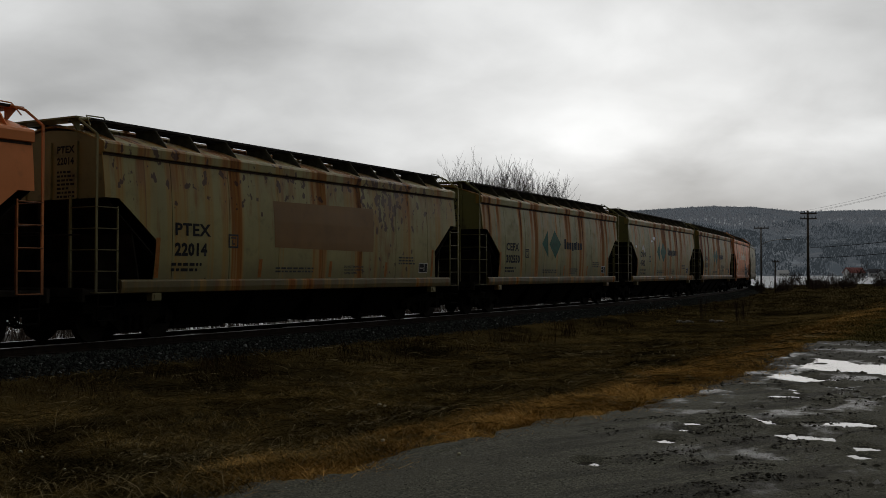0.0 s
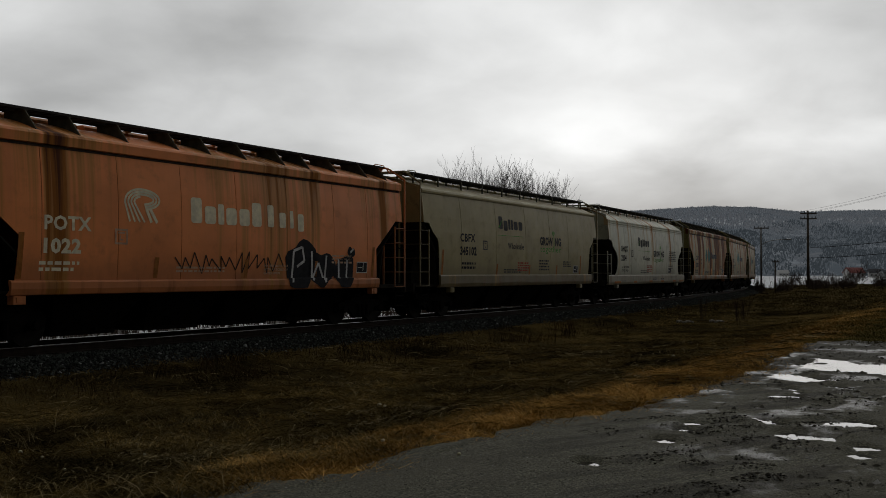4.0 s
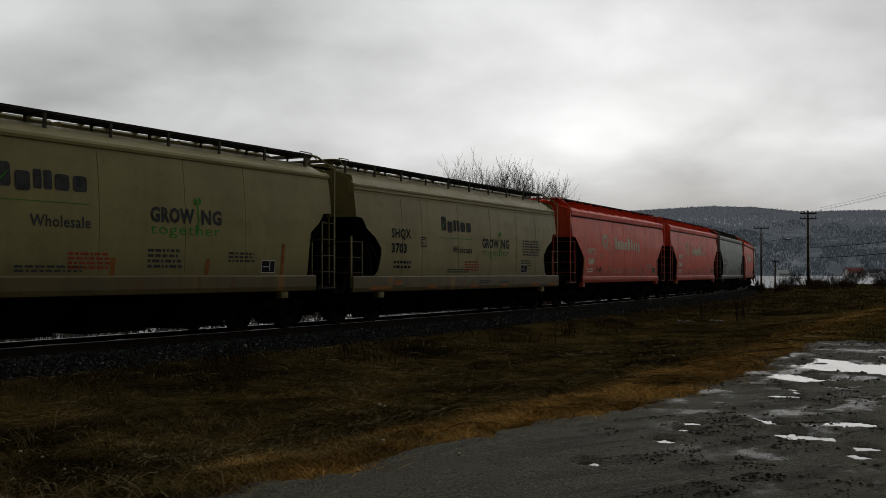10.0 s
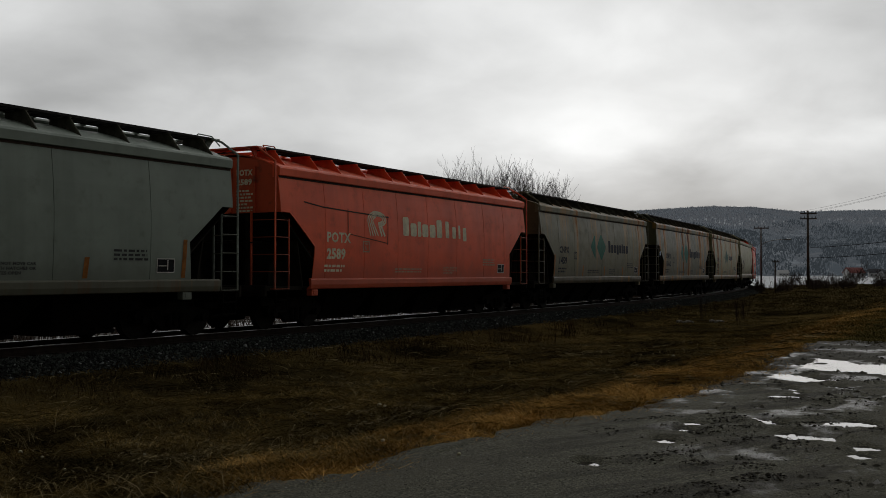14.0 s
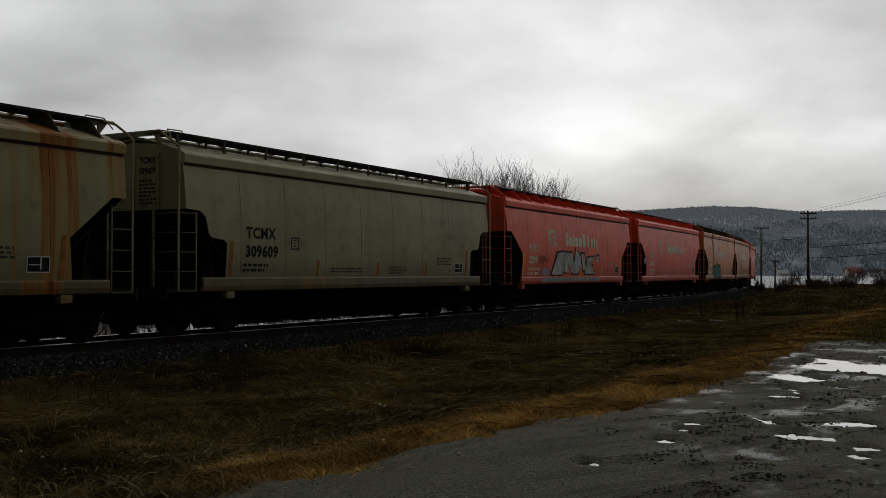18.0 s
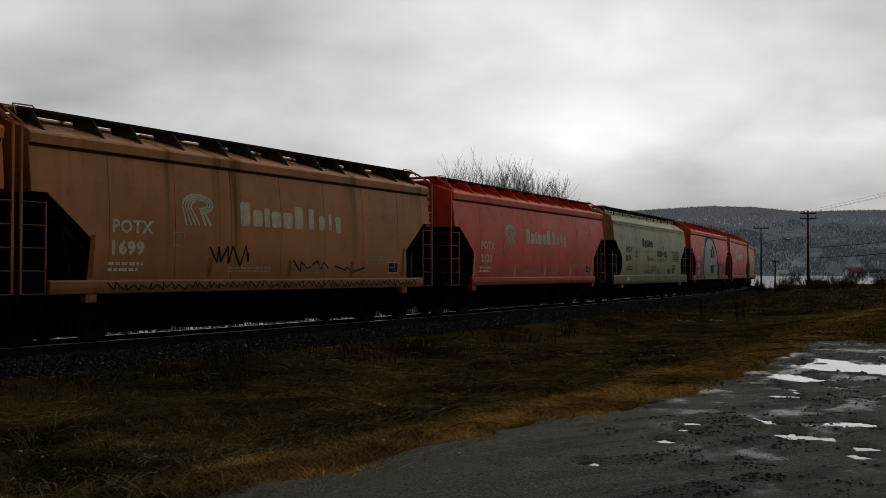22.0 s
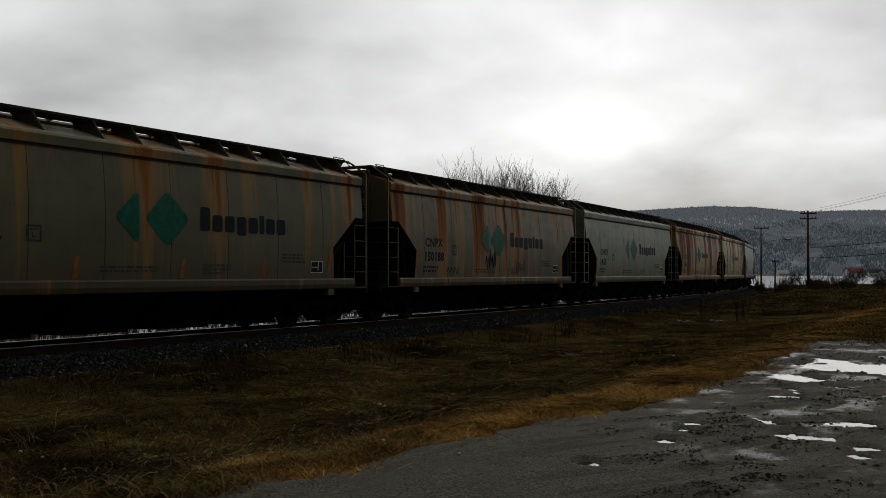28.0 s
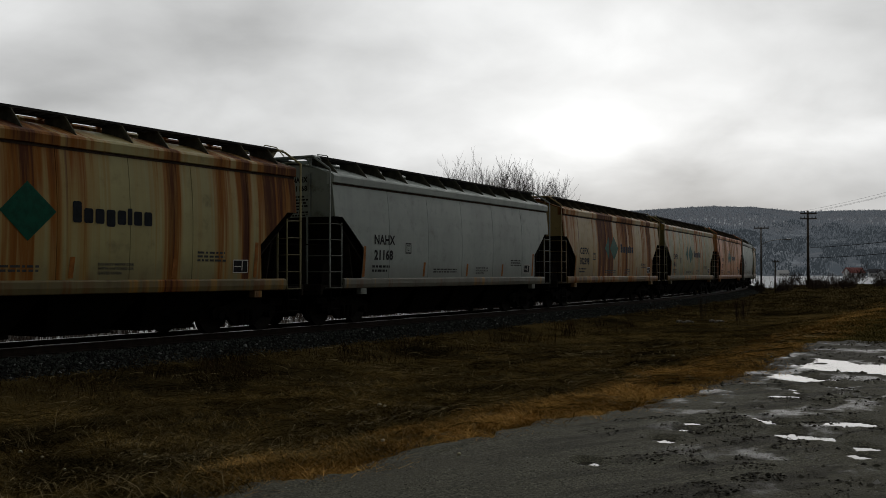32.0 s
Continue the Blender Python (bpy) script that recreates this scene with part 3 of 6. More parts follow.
px, py, crest, rr = px[ok], py[ok], crest[ok], rr[ok]
n = len(px)
size = (0.005 + 0.014 * rng.random(n) ** 2) * np.clip((px - 0.4) / 2, 0.4, 1.0)
pz = np.maximum(ground_z(px, py) + 0.040 + 0.030 * crest, POOL_Z + 0.012)
sh = octv[None] * (size[:, None, None] * (0.6 + 0.8 * rng.random((n, 6, 1)))) * np.array([1.4, 1.4, 0.6])
sh = sh + rng.normal(0, 1, (n, 6, 3)) * size[:, None, None] * 0.2 + np.stack([px, py, pz], 1)[:, None, :]
ff = (octf[None] + (np.arange(n) * 6)[:, None, None]).reshape(-1, 3)
tagged(new("mud_clods", mesh_of("mud_clods", sh.reshape(-1, 3).tolist(), ff.tolist(), M["clod"])), "dark churned mud clods beside the wheel ruts", "mud", "", "stuff")

# ---------------------------------------------------------------- covered hopper cars
# A car's own space: x along the train (the far end of the view is +x), y away from the camera, z from the rail top.


def bulge(z):
    """Half width of the rounded side at height z."""
    return float(np.interp(z, [0.8, 1.29, 1.7, 2.2, 2.7, 3.2, 3.6, 3.95, 4.3], [1.585, 1.60, 1.625, 1.64, 1.635, 1.605, 1.565, 1.515, 1.45]))


class Kind:
    pass


def kind(name, cut, top, sill, seams, eave, board, sill_z, end):
    k = Kind()
    k.name, k.cut, k.top, k.sill, k.seams, k.eave, k.board, k.sill_z, k.end = name, cut, top, sill, seams, eave, board, sill_z, end
    return k


# cut: height and distance from the middle of the body's lower corner, from the sill upwards
CUT_A = ((1.29, 6.03), (2.12, 5.95), (2.90, 6.93), (2.96, 7.0), (2.961, 7.36))
CUT_B = ((1.35, 6.30), (1.50, 6.12), (1.9, 5.98), (2.15, 5.97), (2.45, 6.3), (2.70, 6.76), (2.80, 6.8), (2.98, 6.96), (3.0, 7.27))
CUT_C = ((1.33, 6.10), (2.12, 6.08), (2.20, 6.2), (2.24, 6.62), (2.34, 6.70), (2.70, 6.80), (2.83, 6.98), (2.86, 7.42))
CUT_D = ((1.38, 6.82), (2.2, 6.88), (2.5, 6.95), (2.75, 7.3), (2.92, 7.45), (3.0, 7.5), (3.02, 7.84))
KINDS = {
    "A": kind("A", CUT_A, 7.38, (-6.95, 6.92), (-5.5, -3.65, -1.83, 0.0, 1.83, 3.65, 5.5), "chord", "gusset", (1.02, 1.29), 7.36),
    "N": kind("N", CUT_A, 7.38, (-6.95, 6.92), (-4.6, -2.29, -0.02, 2.33, 4.8), "chord", "gusset", (1.02, 1.29), 7.36),
    "S": kind("S", CUT_A, 7.38, (-6.14, 6.10), (-5.47, -3.6, -1.8, 0.0, 1.9, 3.9, 5.5), "chord", "gusset", (1.02, 1.29), 7.36),
    "B": kind("B", CUT_B, 7.29, (-7.46, 7.46), (-4.8, -3.6, -1.2, 1.2, 3.4, 5.2), "ribbed", "post", (0.90, 1.35), 7.27),
    "C": kind("C", CUT_C, 7.44, (-6.88, 6.74), (-5.6, -3.9, -2.2, -0.5, 1.2, 2.9, 4.6), "chord", "post", (1.02, 1.33), 7.42),
    "D": kind("D", CUT_D, 7.84, (-6.80, 7.14), (-5.3, -2.6, 0.0, 2.4, 4.4), "round", "post", (0.98, 1.38), 7.82),
}
CACHE = {}


def cached(key, make):
    if key not in CACHE:
        CACHE[key] = make()
    return CACHE[key]


def skin(rows, side, cols=1, thick=0.02):
    """A bent plate: rows of (z, xa, xb); both faces and its rim. side: -1 near, +1 far."""
    verts, faces = [], []
    w = cols + 1
    for depth in (0.0, thick):
        for z, xa, xb in rows:
            for c in range(w):
                verts.append((xa + (xb - xa) * c / cols, side * (bulge(z) - depth), z))
    n = len(rows)
    for layer in range(2):
        o = layer * n * w
        for i in range(n - 1):
            for c in range(cols):
                a = o + i * w + c
                q = (a, a + 1, a + 1 + w, a + w)
                faces.append(q if (layer == 0) == (side < 0) else q[::-1])
    rim = [i * w for i in range(n)] + [(n - 1) * w + c for c in range(1, w)] + [i * w + cols for i in range(n - 2, -1, -1)] + [c for c in range(cols - 1, 0, -1)]
    o = n * w
    for a, b in zip(rim, rim[1:] + rim[:1]):
        faces.append((a, b, b + o, a + o) if side < 0 else (b, a, a + o, b + o))
    return verts, faces


def cut_x(k, z):
    return float(np.interp(z, [c[0] for c in k.cut] + [4.2], [c[1] for c in k.cut] + [k.top]))


def side_rows(k, xa, xb, top):
    zs = sorted({round(c[0], 4) for c in k.cut} | {1.6, 1.9, 2.5, 2.75, 3.2, 3.45, 3.7, top})
    zs = [z for z in zs if k.cut[0][0] <= z <= top]
    rows = []
    for z in zs:
        e = cut_x(k, z)
        lo, hi = max(xa, -e), min(xb, e)
        if hi - lo > 0.004:
            rows.append((z, lo, hi))
    return rows


def panel_mesh(k, xa, xb, side, top):
    v, f = skin(side_rows(k, xa, xb, top), side)
    return mesh_of("side_panel", v, f)


def sweep_mesh(name, pts, x0, x1, bevel=0.0):
    bm = bmesh.new()
    extrude_profile(bm, pts, x0, x1)
    if bevel:
        bmesh.ops.bevel(bm, geom=bm.edges[:], offset=bevel, segments=1, affect="EDGES")
    return to_mesh(name, bm)


def eave_pts(style, side):
    if style == "chord":
        p = ((1.505, 3.84), (1.52, 3.87), (1.585, 3.885), (1.595, 4.06), (1.56, 4.11), (1.42, 4.16), (1.36, 4.16), (1.36, 3.84))
    elif style == "ribbed":
        p = ((1.525, 3.66), (1.56, 3.68), (1.56, 3.73), (1.53, 3.745), (1.53, 3.76), (1.56, 3.775), (1.56, 3.83), (1.52, 3.845), (1.52, 3.86),
             (1.545, 3.875), (1.545, 3.93), (1.50, 3.95), (1.44, 4.02), (1.36, 4.02), (1.36, 3.66))
    else:
        p = ((1.50, 3.93), (1.55, 3.95), (1.56, 4.01), (1.53, 4.07), (1.45, 4.10), (1.36, 4.10), (1.36, 3.93))
    return [(side * a, b) for a, b in p]


def roof_mesh(k):
    e = {"chord": (1.40, 4.15), "ribbed": (1.47, 3.98), "round": (1.46, 4.09)}[k.eave]
    pts = []
    for i in range(13):
        u = -1 + i / 6
        y = e[0] * u
        rise = (4.50 - e[1]) * (1 - abs(u) ** (1.7 if k.eave != "ribbed" else 2.3))
        pts.append((y, e[1] + rise))
    pts += [(y, z - 0.03) for y, z in pts[::-1]]
    return sweep_mesh("roof", pts, -k.top + 0.02, k.top - 0.02)


def board_mesh(side, x0, x1):
    """One steel running board: a grating of long bars and cross bars on its two edges."""
    bm = bmesh.new()
    y0, y1 = (-1.02, -0.42) if side < 0 else (0.42, 1.02)
    for y in (y0, y1):
        box_into(bm, x0, x1, y - 0.018, y + 0.018, 4.575, 4.625)
    for i in range(5):
        y = y0 + (y1 - y0) * (i + 0.5) / 5
        box_into(bm, x0, x1, y - 0.035, y + 0.035, 4.60, 4.622)
    n = 46
    for i in range(n):
        x = x0 + (x1 - x0) * i / (n - 1)
        box_into(bm, x - 0.02, x + 0.02, y0, y1, 4.585, 4.60)
    return to_mesh("running_board", bm)


def gusset_mesh(side):
    bm = bmesh.new()
    extrude_profile(bm, [(side * a, b) for a, b in ((1.37, 4.16), (1.02, 4.57), (0.42, 4.57), (0.42, 4.36), (1.0, 4.30))], -0.012, 0.012)
    box_into(bm, -0.05, 0.05, side * 1.03, side * 0.42, 4.56, 4.575)
    return to_mesh("board_bracket", bm)


def post_mesh(side):
    bm = bmesh.new()
    box_into(bm, -0.035, 0.035, side * 1.0, side * 1.035, 4.20, 4.60)
    box_into(bm, -0.03, 0.03, side * 1.03, side * 0.42, 4.55, 4.575)
    box_into(bm, -0.03, 0.03, side * 0.45, side * 0.42, 4.38, 4.57)
    return to_mesh("board_bracket", bm)


def hatch_mesh():
    bm = bmesh.new()
    extrude_profile(bm, [(-0.36, 4.38), (-0.36, 4.53), (-0.30, 4.58), (0.30, 4.58), (0.36, 4.53), (0.36, 4.38)], -1.63, 1.63)
    for x in (-1.1, -0.4, 0.4, 1.1):
        box_into(bm, x - 0.03, x + 0.03, -0.40, 0.40, 4.56, 4.60)
    return to_mesh("roof_hatch", bm)


def end_wall_mesh(k, sx):
    """The upright upper part of a car's end."""
    bm = bmesh.new()
    z0 = k.cut[-1][0]
    pts = []
    for i in range(9):
        z = z0 + (4.16 - z0) * i / 8
        pts.append((-(bulge(z) - 0.03), z))
    for i in range(9):
        u = -1 + i / 4
        pts.append((1.40 * u * 0.98, 4.19 + 0.22 * (1 - abs(u) ** 1.7)))
    pts += [(-y, z) for y, z in pts[8::-1]]
    x = sx * (k.end - 0.05)
    extrude_profile(bm, pts, x, x + sx * 0.03)
    return to_mesh("end_wall", bm)


def end_rib_mesh(k, sx, y):
    bm = bmesh.new()
    x = sx * (k.end - 0.05)
    box_into(bm, x + sx * 0.032, x + sx * 0.075, y - 0.035, y + 0.035, k.cut[-1][0], 4.15, 0.008)
    return to_mesh("end_rib", bm)


def end_slope_mesh(k, sx):
    """The sloping sheet under the upper end, down to the underframe."""
    z0, e = k.cut[-1][0], k.end
    low = k.cut[1][1] - 0.75
    bm = bmesh.new()
    extrude_profile(bm, [(sx * (e - 0.06), z0), (sx * (e - 0.02), z0 + 0.02), (sx * low, 1.12), (sx * (low - 0.06), 1.14)], -1.56, 1.56, "xz")
    return to_mesh("end_slope_sheet", bm)


def end_frame_mesh(k, sx):
    """Platform, bolster webs, posts and brake gear at one end of the car, and an added blind plate."""
    bm = bmesh.new()
    e = k.end
    box_into(bm, sx * (e + 0.42), sx * (e - 1.7), -1.45, 1.45, 1.00, 1.10)
    box_into(bm, sx * (e + 0.46), sx * (e + 0.38), -1.5, 1.5, 0.86, 1.14, 0.01)
    extrude_profile(bm, [(sx * (e - 1.05), 1.08), (sx * (e - 1.09), 1.08), (sx * (e - 0.85), 2.25), (sx * (e - 0.81), 2.25)], -1.5, 1.5, "xz")
    for y in (-0.95, 0.95):
        extrude_profile(bm, [(sx * (e - 0.35), 1.1), (sx * (e - 0.35), 1.5), (sx * (e - 0.75), 2.3), (sx * (e - 1.55), 1.6), (sx * (e - 1.55), 1.1)], y - 0.012, y + 0.012, "xz")
    # plate added on the far side to block the bright gap between cars
    extrude_profile(bm, [(sx * (e + 0.55), 1.0), (sx * (e + 0.55), 2.5), (sx * (e + 0.2), 2.9), (sx * (e - 0.1), 2.9), (sx * (e - 1.7), 1.7), (sx * (e - 1.7), 1.1)], 0.93, 0.955, "xz")
    for y in (-0.45, 0.45):
        box_into(bm, sx * (e - 0.10), sx * (e - 0.18), y - 0.05, y + 0.05, 1.1, k.cut[-1][0])
    bar_into(bm, (sx * (e - 0.5), 0.2, 1.45), (sx * (e - 0.5), 0.75, 1.45), 0.2, 12)
    box_into(bm, sx * (e - 0.1), sx * (e - 0.3), 0.5, 0.85, 1.1, 1.5, 0.02)
    bar_into(bm, (sx * (e + 0.35), -1.3, 2.2), (sx * (e + 0.35), 1.3, 2.2), 0.014)
    return to_mesh("end_frame", bm)


def ladder_mesh(k, sx, post=True):
    """Side ladder with its tall corner post up to the running board, and the short ladder round the corner."""
    bm = bmesh.new()
    e = k.end
    xa = sx * (e + 0.20)
    y = -1.60
    zt = 2.92 if k.name != "B" else 2.46
    low = 1.03
    if post:
        box_into(bm, xa - 0.026, xa + 0.026, y - 0.01, y + 0.02, low, 4.22)
        bar_into(bm, (xa, y + 0.01, 4.22), (xa, -1.08, 4.55), 0.028)
        bar_into(bm, (xa, -1.08, 4.55), (xa - sx * 0.3, -1.04, 4.60), 0.028)
    else:
        box_into(bm, xa - 0.03, xa + 0.03, y - 0.01, y + 0.03, low, zt)
    return to_mesh("side_ladder", bm)


def stile_mesh(k, sx, corner):
    """The second upright of a ladder, along the side or across the end."""
    bm = bmesh.new()
    xa, xb = sx * (k.end + 0.20), sx * (k.end - 0.35)
    if corner:
        box_into(bm, xa - 0.02, xa + 0.02, -0.87, -0.82, 1.03, 3.0)
    else:
        box_into(bm, xb - 0.014, xb + 0.014, -1.61, -1.58, 1.03, (2.46 if k.name == "B" else 2.92) - 0.12)
    return to_mesh("stile", bm)


def rung_mesh(k, sx, corner):
    """One rung at height nought: along the side, or round the corner across the end."""
    bm = bmesh.new()
    xa, xb = sx * (k.end + 0.20), sx * (k.end - 0.35)
    if corner:
        bar_into(bm, (xa, -1.60, 0), (xa, -0.85, 0), 0.012)
    else:
        bar_into(bm, (xa, -1.62, 0), (xb, -1.62, 0), 0.012)
    return to_mesh("rung", bm)


def step_mesh(k, sx):
    """The hanging step below a ladder."""
    bm = bmesh.new()
    xa, xb, y = sx * (k.end + 0.15), sx * (k.end - 0.29), -1.60
    for x in (xa, xb):
        bar_into(bm, (x, y, 1.03), (x, y + 0.02, 0.48), 0.018)
    for z in (0.48, 0.76):
        bar_into(bm, (xa, y + 0.01, z), (xb, y + 0.01, z), 0.017)
    return to_mesh("sill_step", bm)


def rail_loop_mesh(k, sx):
    """Bent grab rail over the end of the running board."""
    bm = bmesh.new()
    e = k.end
    for y in (-1.0, 1.0):
        bar_into(bm, (sx * (e - 0.55), y, 4.62), (sx * (e - 0.5), y, 4.67), 0.014)
        bar_into(bm, (sx * (e - 0.5), y, 4.67), (sx * (e - 0.05), y, 4.66), 0.014)
        bar_into(bm, (sx * (e - 0.05), y, 4.66), (sx * (e + 0.02), y * 1.2, 4.42), 0.014)
    box_into(bm, sx * (e + 0.22), sx * (e - 0.3), -1.02, 1.02, 4.585, 4.62)
    extrude_profile(bm, [(sx * (e - 0.04), 4.30), (sx * (e + 0.2), 4.58), (sx * (e - 0.04), 4.58)], -0.82, -0.78, "xz")
    extrude_profile(bm, [(sx * (e - 0.04), 4.30), (sx * (e + 0.2), 4.58), (sx * (e - 0.04), 4.58)], 0.78, 0.82, "xz")
    return to_mesh("end_walkway", bm)


def sill_mesh(k, side):
    z0, z1 = k.sill_z
    x0, x1 = k.sill
    pts = [(side * a, b) for a, b in ((1.61, z0), (1.635, z0 + 0.015), (1.66, z0 + 0.12), (1.66, z1 - 0.03), (1.635, z1), (1.575, z1 + 0.012), (1.575, z1 - 0.05), (1.60, z0 + 0.1), (1.50, z0))]
    return sweep_mesh("side_sill", pts, x0, x1)


def hopper_mesh(half, low):
    bm = bmesh.new()
    top = bmesh.ops.create_cone(bm, cap_ends=True, segments=4, radius1=1, radius2=1, depth=1)["verts"]
    for v in top:
        up_ = v.co.z > 0
        sx, sy = (1 if v.co.x + v.co.y > 0 else -1), (1 if v.co.y - v.co.x > 0 else -1)
        v.co = (sx * (half if up_ else half * 0.62), sy * (1.5 if up_ else 0.75), 1.20 if up_ else low)
    box_into(bm, -half * 0.66, half * 0.66, -0.8, 0.8, low - 0.05, low + 0.03)
    bar_into(bm, (0.25, -0.9, low + 0.06), (0.25, 0.9, low + 0.06), 0.03, 8)
    return to_mesh("hopper", bm)


def center_sill_mesh():
    bm = bmesh.new()
    box_into(bm, -7.7, 7.7, -0.32, 0.32, 0.66, 0.98)
    box_into(bm, -5.0, -3.9, 0.4, 0.9, 0.75, 1.05)
    bar_into(bm, (-6.5, -1.0, 0.9), (6.5, -1.0, 0.9), 0.02)
    for x in (-6.05, 6.05):
        box_into(bm, x - 0.2, x + 0.2, -1.45, 1.45, 0.86, 1.06)
    return to_mesh("center_sill", bm)


def coupler_mesh(sx):
    bm = bmesh.new()
    box_into(bm, sx * 7.6, sx * 8.05, -0.12, 0.12, 0.76, 0.98, 0.02)
    box_into(bm, sx * 8.03, sx * 8.27, -0.18, 0.18, 0.70, 1.04, 0.04)
    bar_into(bm, (sx * 7.7, 0.28, 0.8), (sx * 8.0, 0.30, 0.45), 0.022)
    bar_into(bm, (sx * 8.0, 0.30, 0.45), (sx * 8.2, 0.30, 0.42), 0.022)
    bar_into(bm, (sx * 7.85, -0.1, 0.95), (sx * 7.85, -1.4, 0.95), 0.016)
    box_into(bm, sx * 7.15, sx * 7.75, -0.55, 0.55, 0.52, 1.0, 0.03)
    box_into(bm, sx * 6.95, sx * 7.45, -1.1, 1.1, 0.60, 0.78, 0.02)
    for y in (-0.42, -0.30, 0.36):
        bar_into(bm, (sx * 7.7, y, 0.75), (sx * 7.95, y, 0.36), 0.03)
        bar_into(bm, (sx * 7.95, y, 0.36), (sx * 8.2, y, 0.40), 0.03)
    return to_mesh("coupler", bm)


def side_frame_mesh():
    bm = bmesh.new()
    pts = [(-1.15, 0.56), (-1.05, 0.64), (-0.55, 0.68), (-0.35, 0.80), (0.35, 0.80), (0.55, 0.68), (1.05, 0.64), (1.15, 0.56), (1.12, 0.36), (0.82, 0.36),
           (0.72, 0.48), (0.42, 0.22), (0.36, 0.17), (-0.36, 0.17), (-0.42, 0.22), (-0.72, 0.48), (-0.82, 0.36), (-1.12, 0.36)]
    extrude_profile(bm, pts, -1.08, -0.95, "xz")
    extrude_profile(bm, pts, 0.95, 1.08, "xz")
    box_into(bm, -0.24, 0.24, -0.95, 0.95, 0.30, 0.72, 0.02)
    for x in (-0.50, 0.50):
        box_into(bm, x - 0.05, x + 0.05, -0.75, 0.75, 0.30, 0.42)
    for x in (-0.91, 0.91):
        bar_into(bm, (x, -1.16, 0.42), (x, -0.95, 0.42), 0.10, 10)
    for x in (-0.2, 0.0, 0.2):
        bar_into(bm, (x, -1.10, 0.24), (x, -1.10, 0.55), 0.075, 8)
    return to_mesh("side_frame", bm)


def wheelset_mesh():
    bm = bmesh.new()
    for y in (-0.78, 0.78):
        o = 1 if y > 0 else -1
        bar_into(bm, (0, y - o * 0.06, 0.42), (0, y + o * 0.05, 0.42), 0.42, 28)
        bar_into(bm, (0, y - o * 0.09, 0.42), (0, y - o * 0.06, 0.42), 0.445, 28)
        bar_into(bm, (0, y + o * 0.05, 0.42), (0, y + o * 0.09, 0.42), 0.12, 12)
    bar_into(bm, (0, -1.1, 0.42), (0, 1.1, 0.42), 0.08, 10)
    return to_mesh("wheelset", bm)


# -------- markings


def conform(bm, lift, side=-1):
    """Bends a flat marking drawn in x and z onto the rounded side."""
    zs = [v.co.z for v in bm.verts]
    lo, hi = min(zs), max(zs)
    z = math.ceil(lo / 0.16) * 0.16
    while z < hi:
        bmesh.ops.bisect_plane(bm, geom=bm.verts[:] + bm.edges[:] + bm.faces[:], plane_co=(0, 0, z), plane_no=(0, 0, 1))
        z += 0.16
    for z in (1.305, 1.318):
        if lo < z < hi:
            bmesh.ops.bisect_plane(bm, geom=bm.verts[:] + bm.edges[:] + bm.faces[:], plane_co=(0, 0, z), plane_no=(0, 0, 1))
    for v in bm.verts:
        base = bulge(v.co.z) if v.co.z > 1.31 else 1.662
        v.co.y = side * (base + lift)


def flat_mesh(name, polys, lift=0.006):
    bm = bmesh.new()
    for p in polys:
        f = bm.faces.new([bm.verts.new((x, 0, z)) for x, z in p])
        if len(p) > 4:
            bmesh.ops.triangulate(bm, faces=[f])
    conform(bm, lift)
    me = bpy.data.meshes.new(name)
    bmesh.ops.recalc_face_normals(bm, faces=bm.faces[:])
    for f in bm.faces:
        if f.normal.y > 0:
            f.normal_flip()
    bm.to_mesh(me)
    bm.free()
    return me


def text_mesh(body, x, z, h, width=None, bold=0.012, end=None, lift=0.006):
    """Stencilled letters, h high, from x rightwards with their feet at z; end: on the end wall instead."""
    cu = bpy.data.curves.new("stencil", "FONT")
    cu.body, cu.size, cu.offset, cu.resolution_u, cu.space_character = body, 1.0, bold / max(h, 0.05), 2, 1.08
    tmp = bpy.data.objects.new("stencil", cu)
    me = bpy.data.meshes.new_from_object(tmp)
    bpy.data.objects.remove(tmp)
    bpy.data.curves.remove(cu)
    bm = bmesh.new()
    bm.from_mesh(me)
    bpy.data.meshes.remove(me)
    xs = [v.co.x for v in bm.verts]
    x0, x1 = min(xs), max(xs)
    ky = h / 0.70
    kx = (width / (x1 - x0)) if width else ky
    for v in bm.verts:
        v.co = ((v.co.x - x0) * kx, 0, v.co.y * ky)
    if end is None:
        for v in bm.verts:
            v.co.x += x
            v.co.z += z
        conform(bm, lift)
    else:
        for v in bm.verts:
            v.co = (end - 0.004, x - v.co.x, z + v.co.z)
    out = bpy.data.meshes.new("stencil")
    bmesh.ops.recalc_face_normals(bm, faces=bm.faces[:])
    for f in bm.faces:
        if (f.normal.y > 0) if end is None else (f.normal.x > 0):
            f.normal_flip()
    bm.to_mesh(out)
    bm.free()
    return out


def rect(x0, z0, x1, z1):
    return [(x0, z0), (x1, z0), (x1, z1), (x0, z1)]


def rounded(x0, z0, x1, z1, r):
    p = []
    for cx, cz, a0 in ((x1 - r, z0 + r, -90), (x1 - r, z1 - r, 0), (x0 + r, z1 - r, 90), (x0 + r, z0 + r, 180)):
        for i in range(4):
            a = radians(a0 + i * 30)
            p.append((cx + r * math.cos(a), cz + r * math.sin(a)))
    return p


def small_print(x0, z0, x1, z1, rows, seed=1):
    """Stencilled lines too small to read: short bars, word by word."""
    r = random.Random(seed)
    out = []
    step = (z1 - z0) / rows
    for i in range(rows):
        x = x0
        zt = z1 - i * step
        end = x1 - (x1 - x0) * r.random() * 0.25
        while x < end:
            w = min(end - x, 0.06 + 0.16 * r.random())
            out.append(rect(x, zt - step * 0.55, x + w, zt))
            x += w + 0.045
    return out


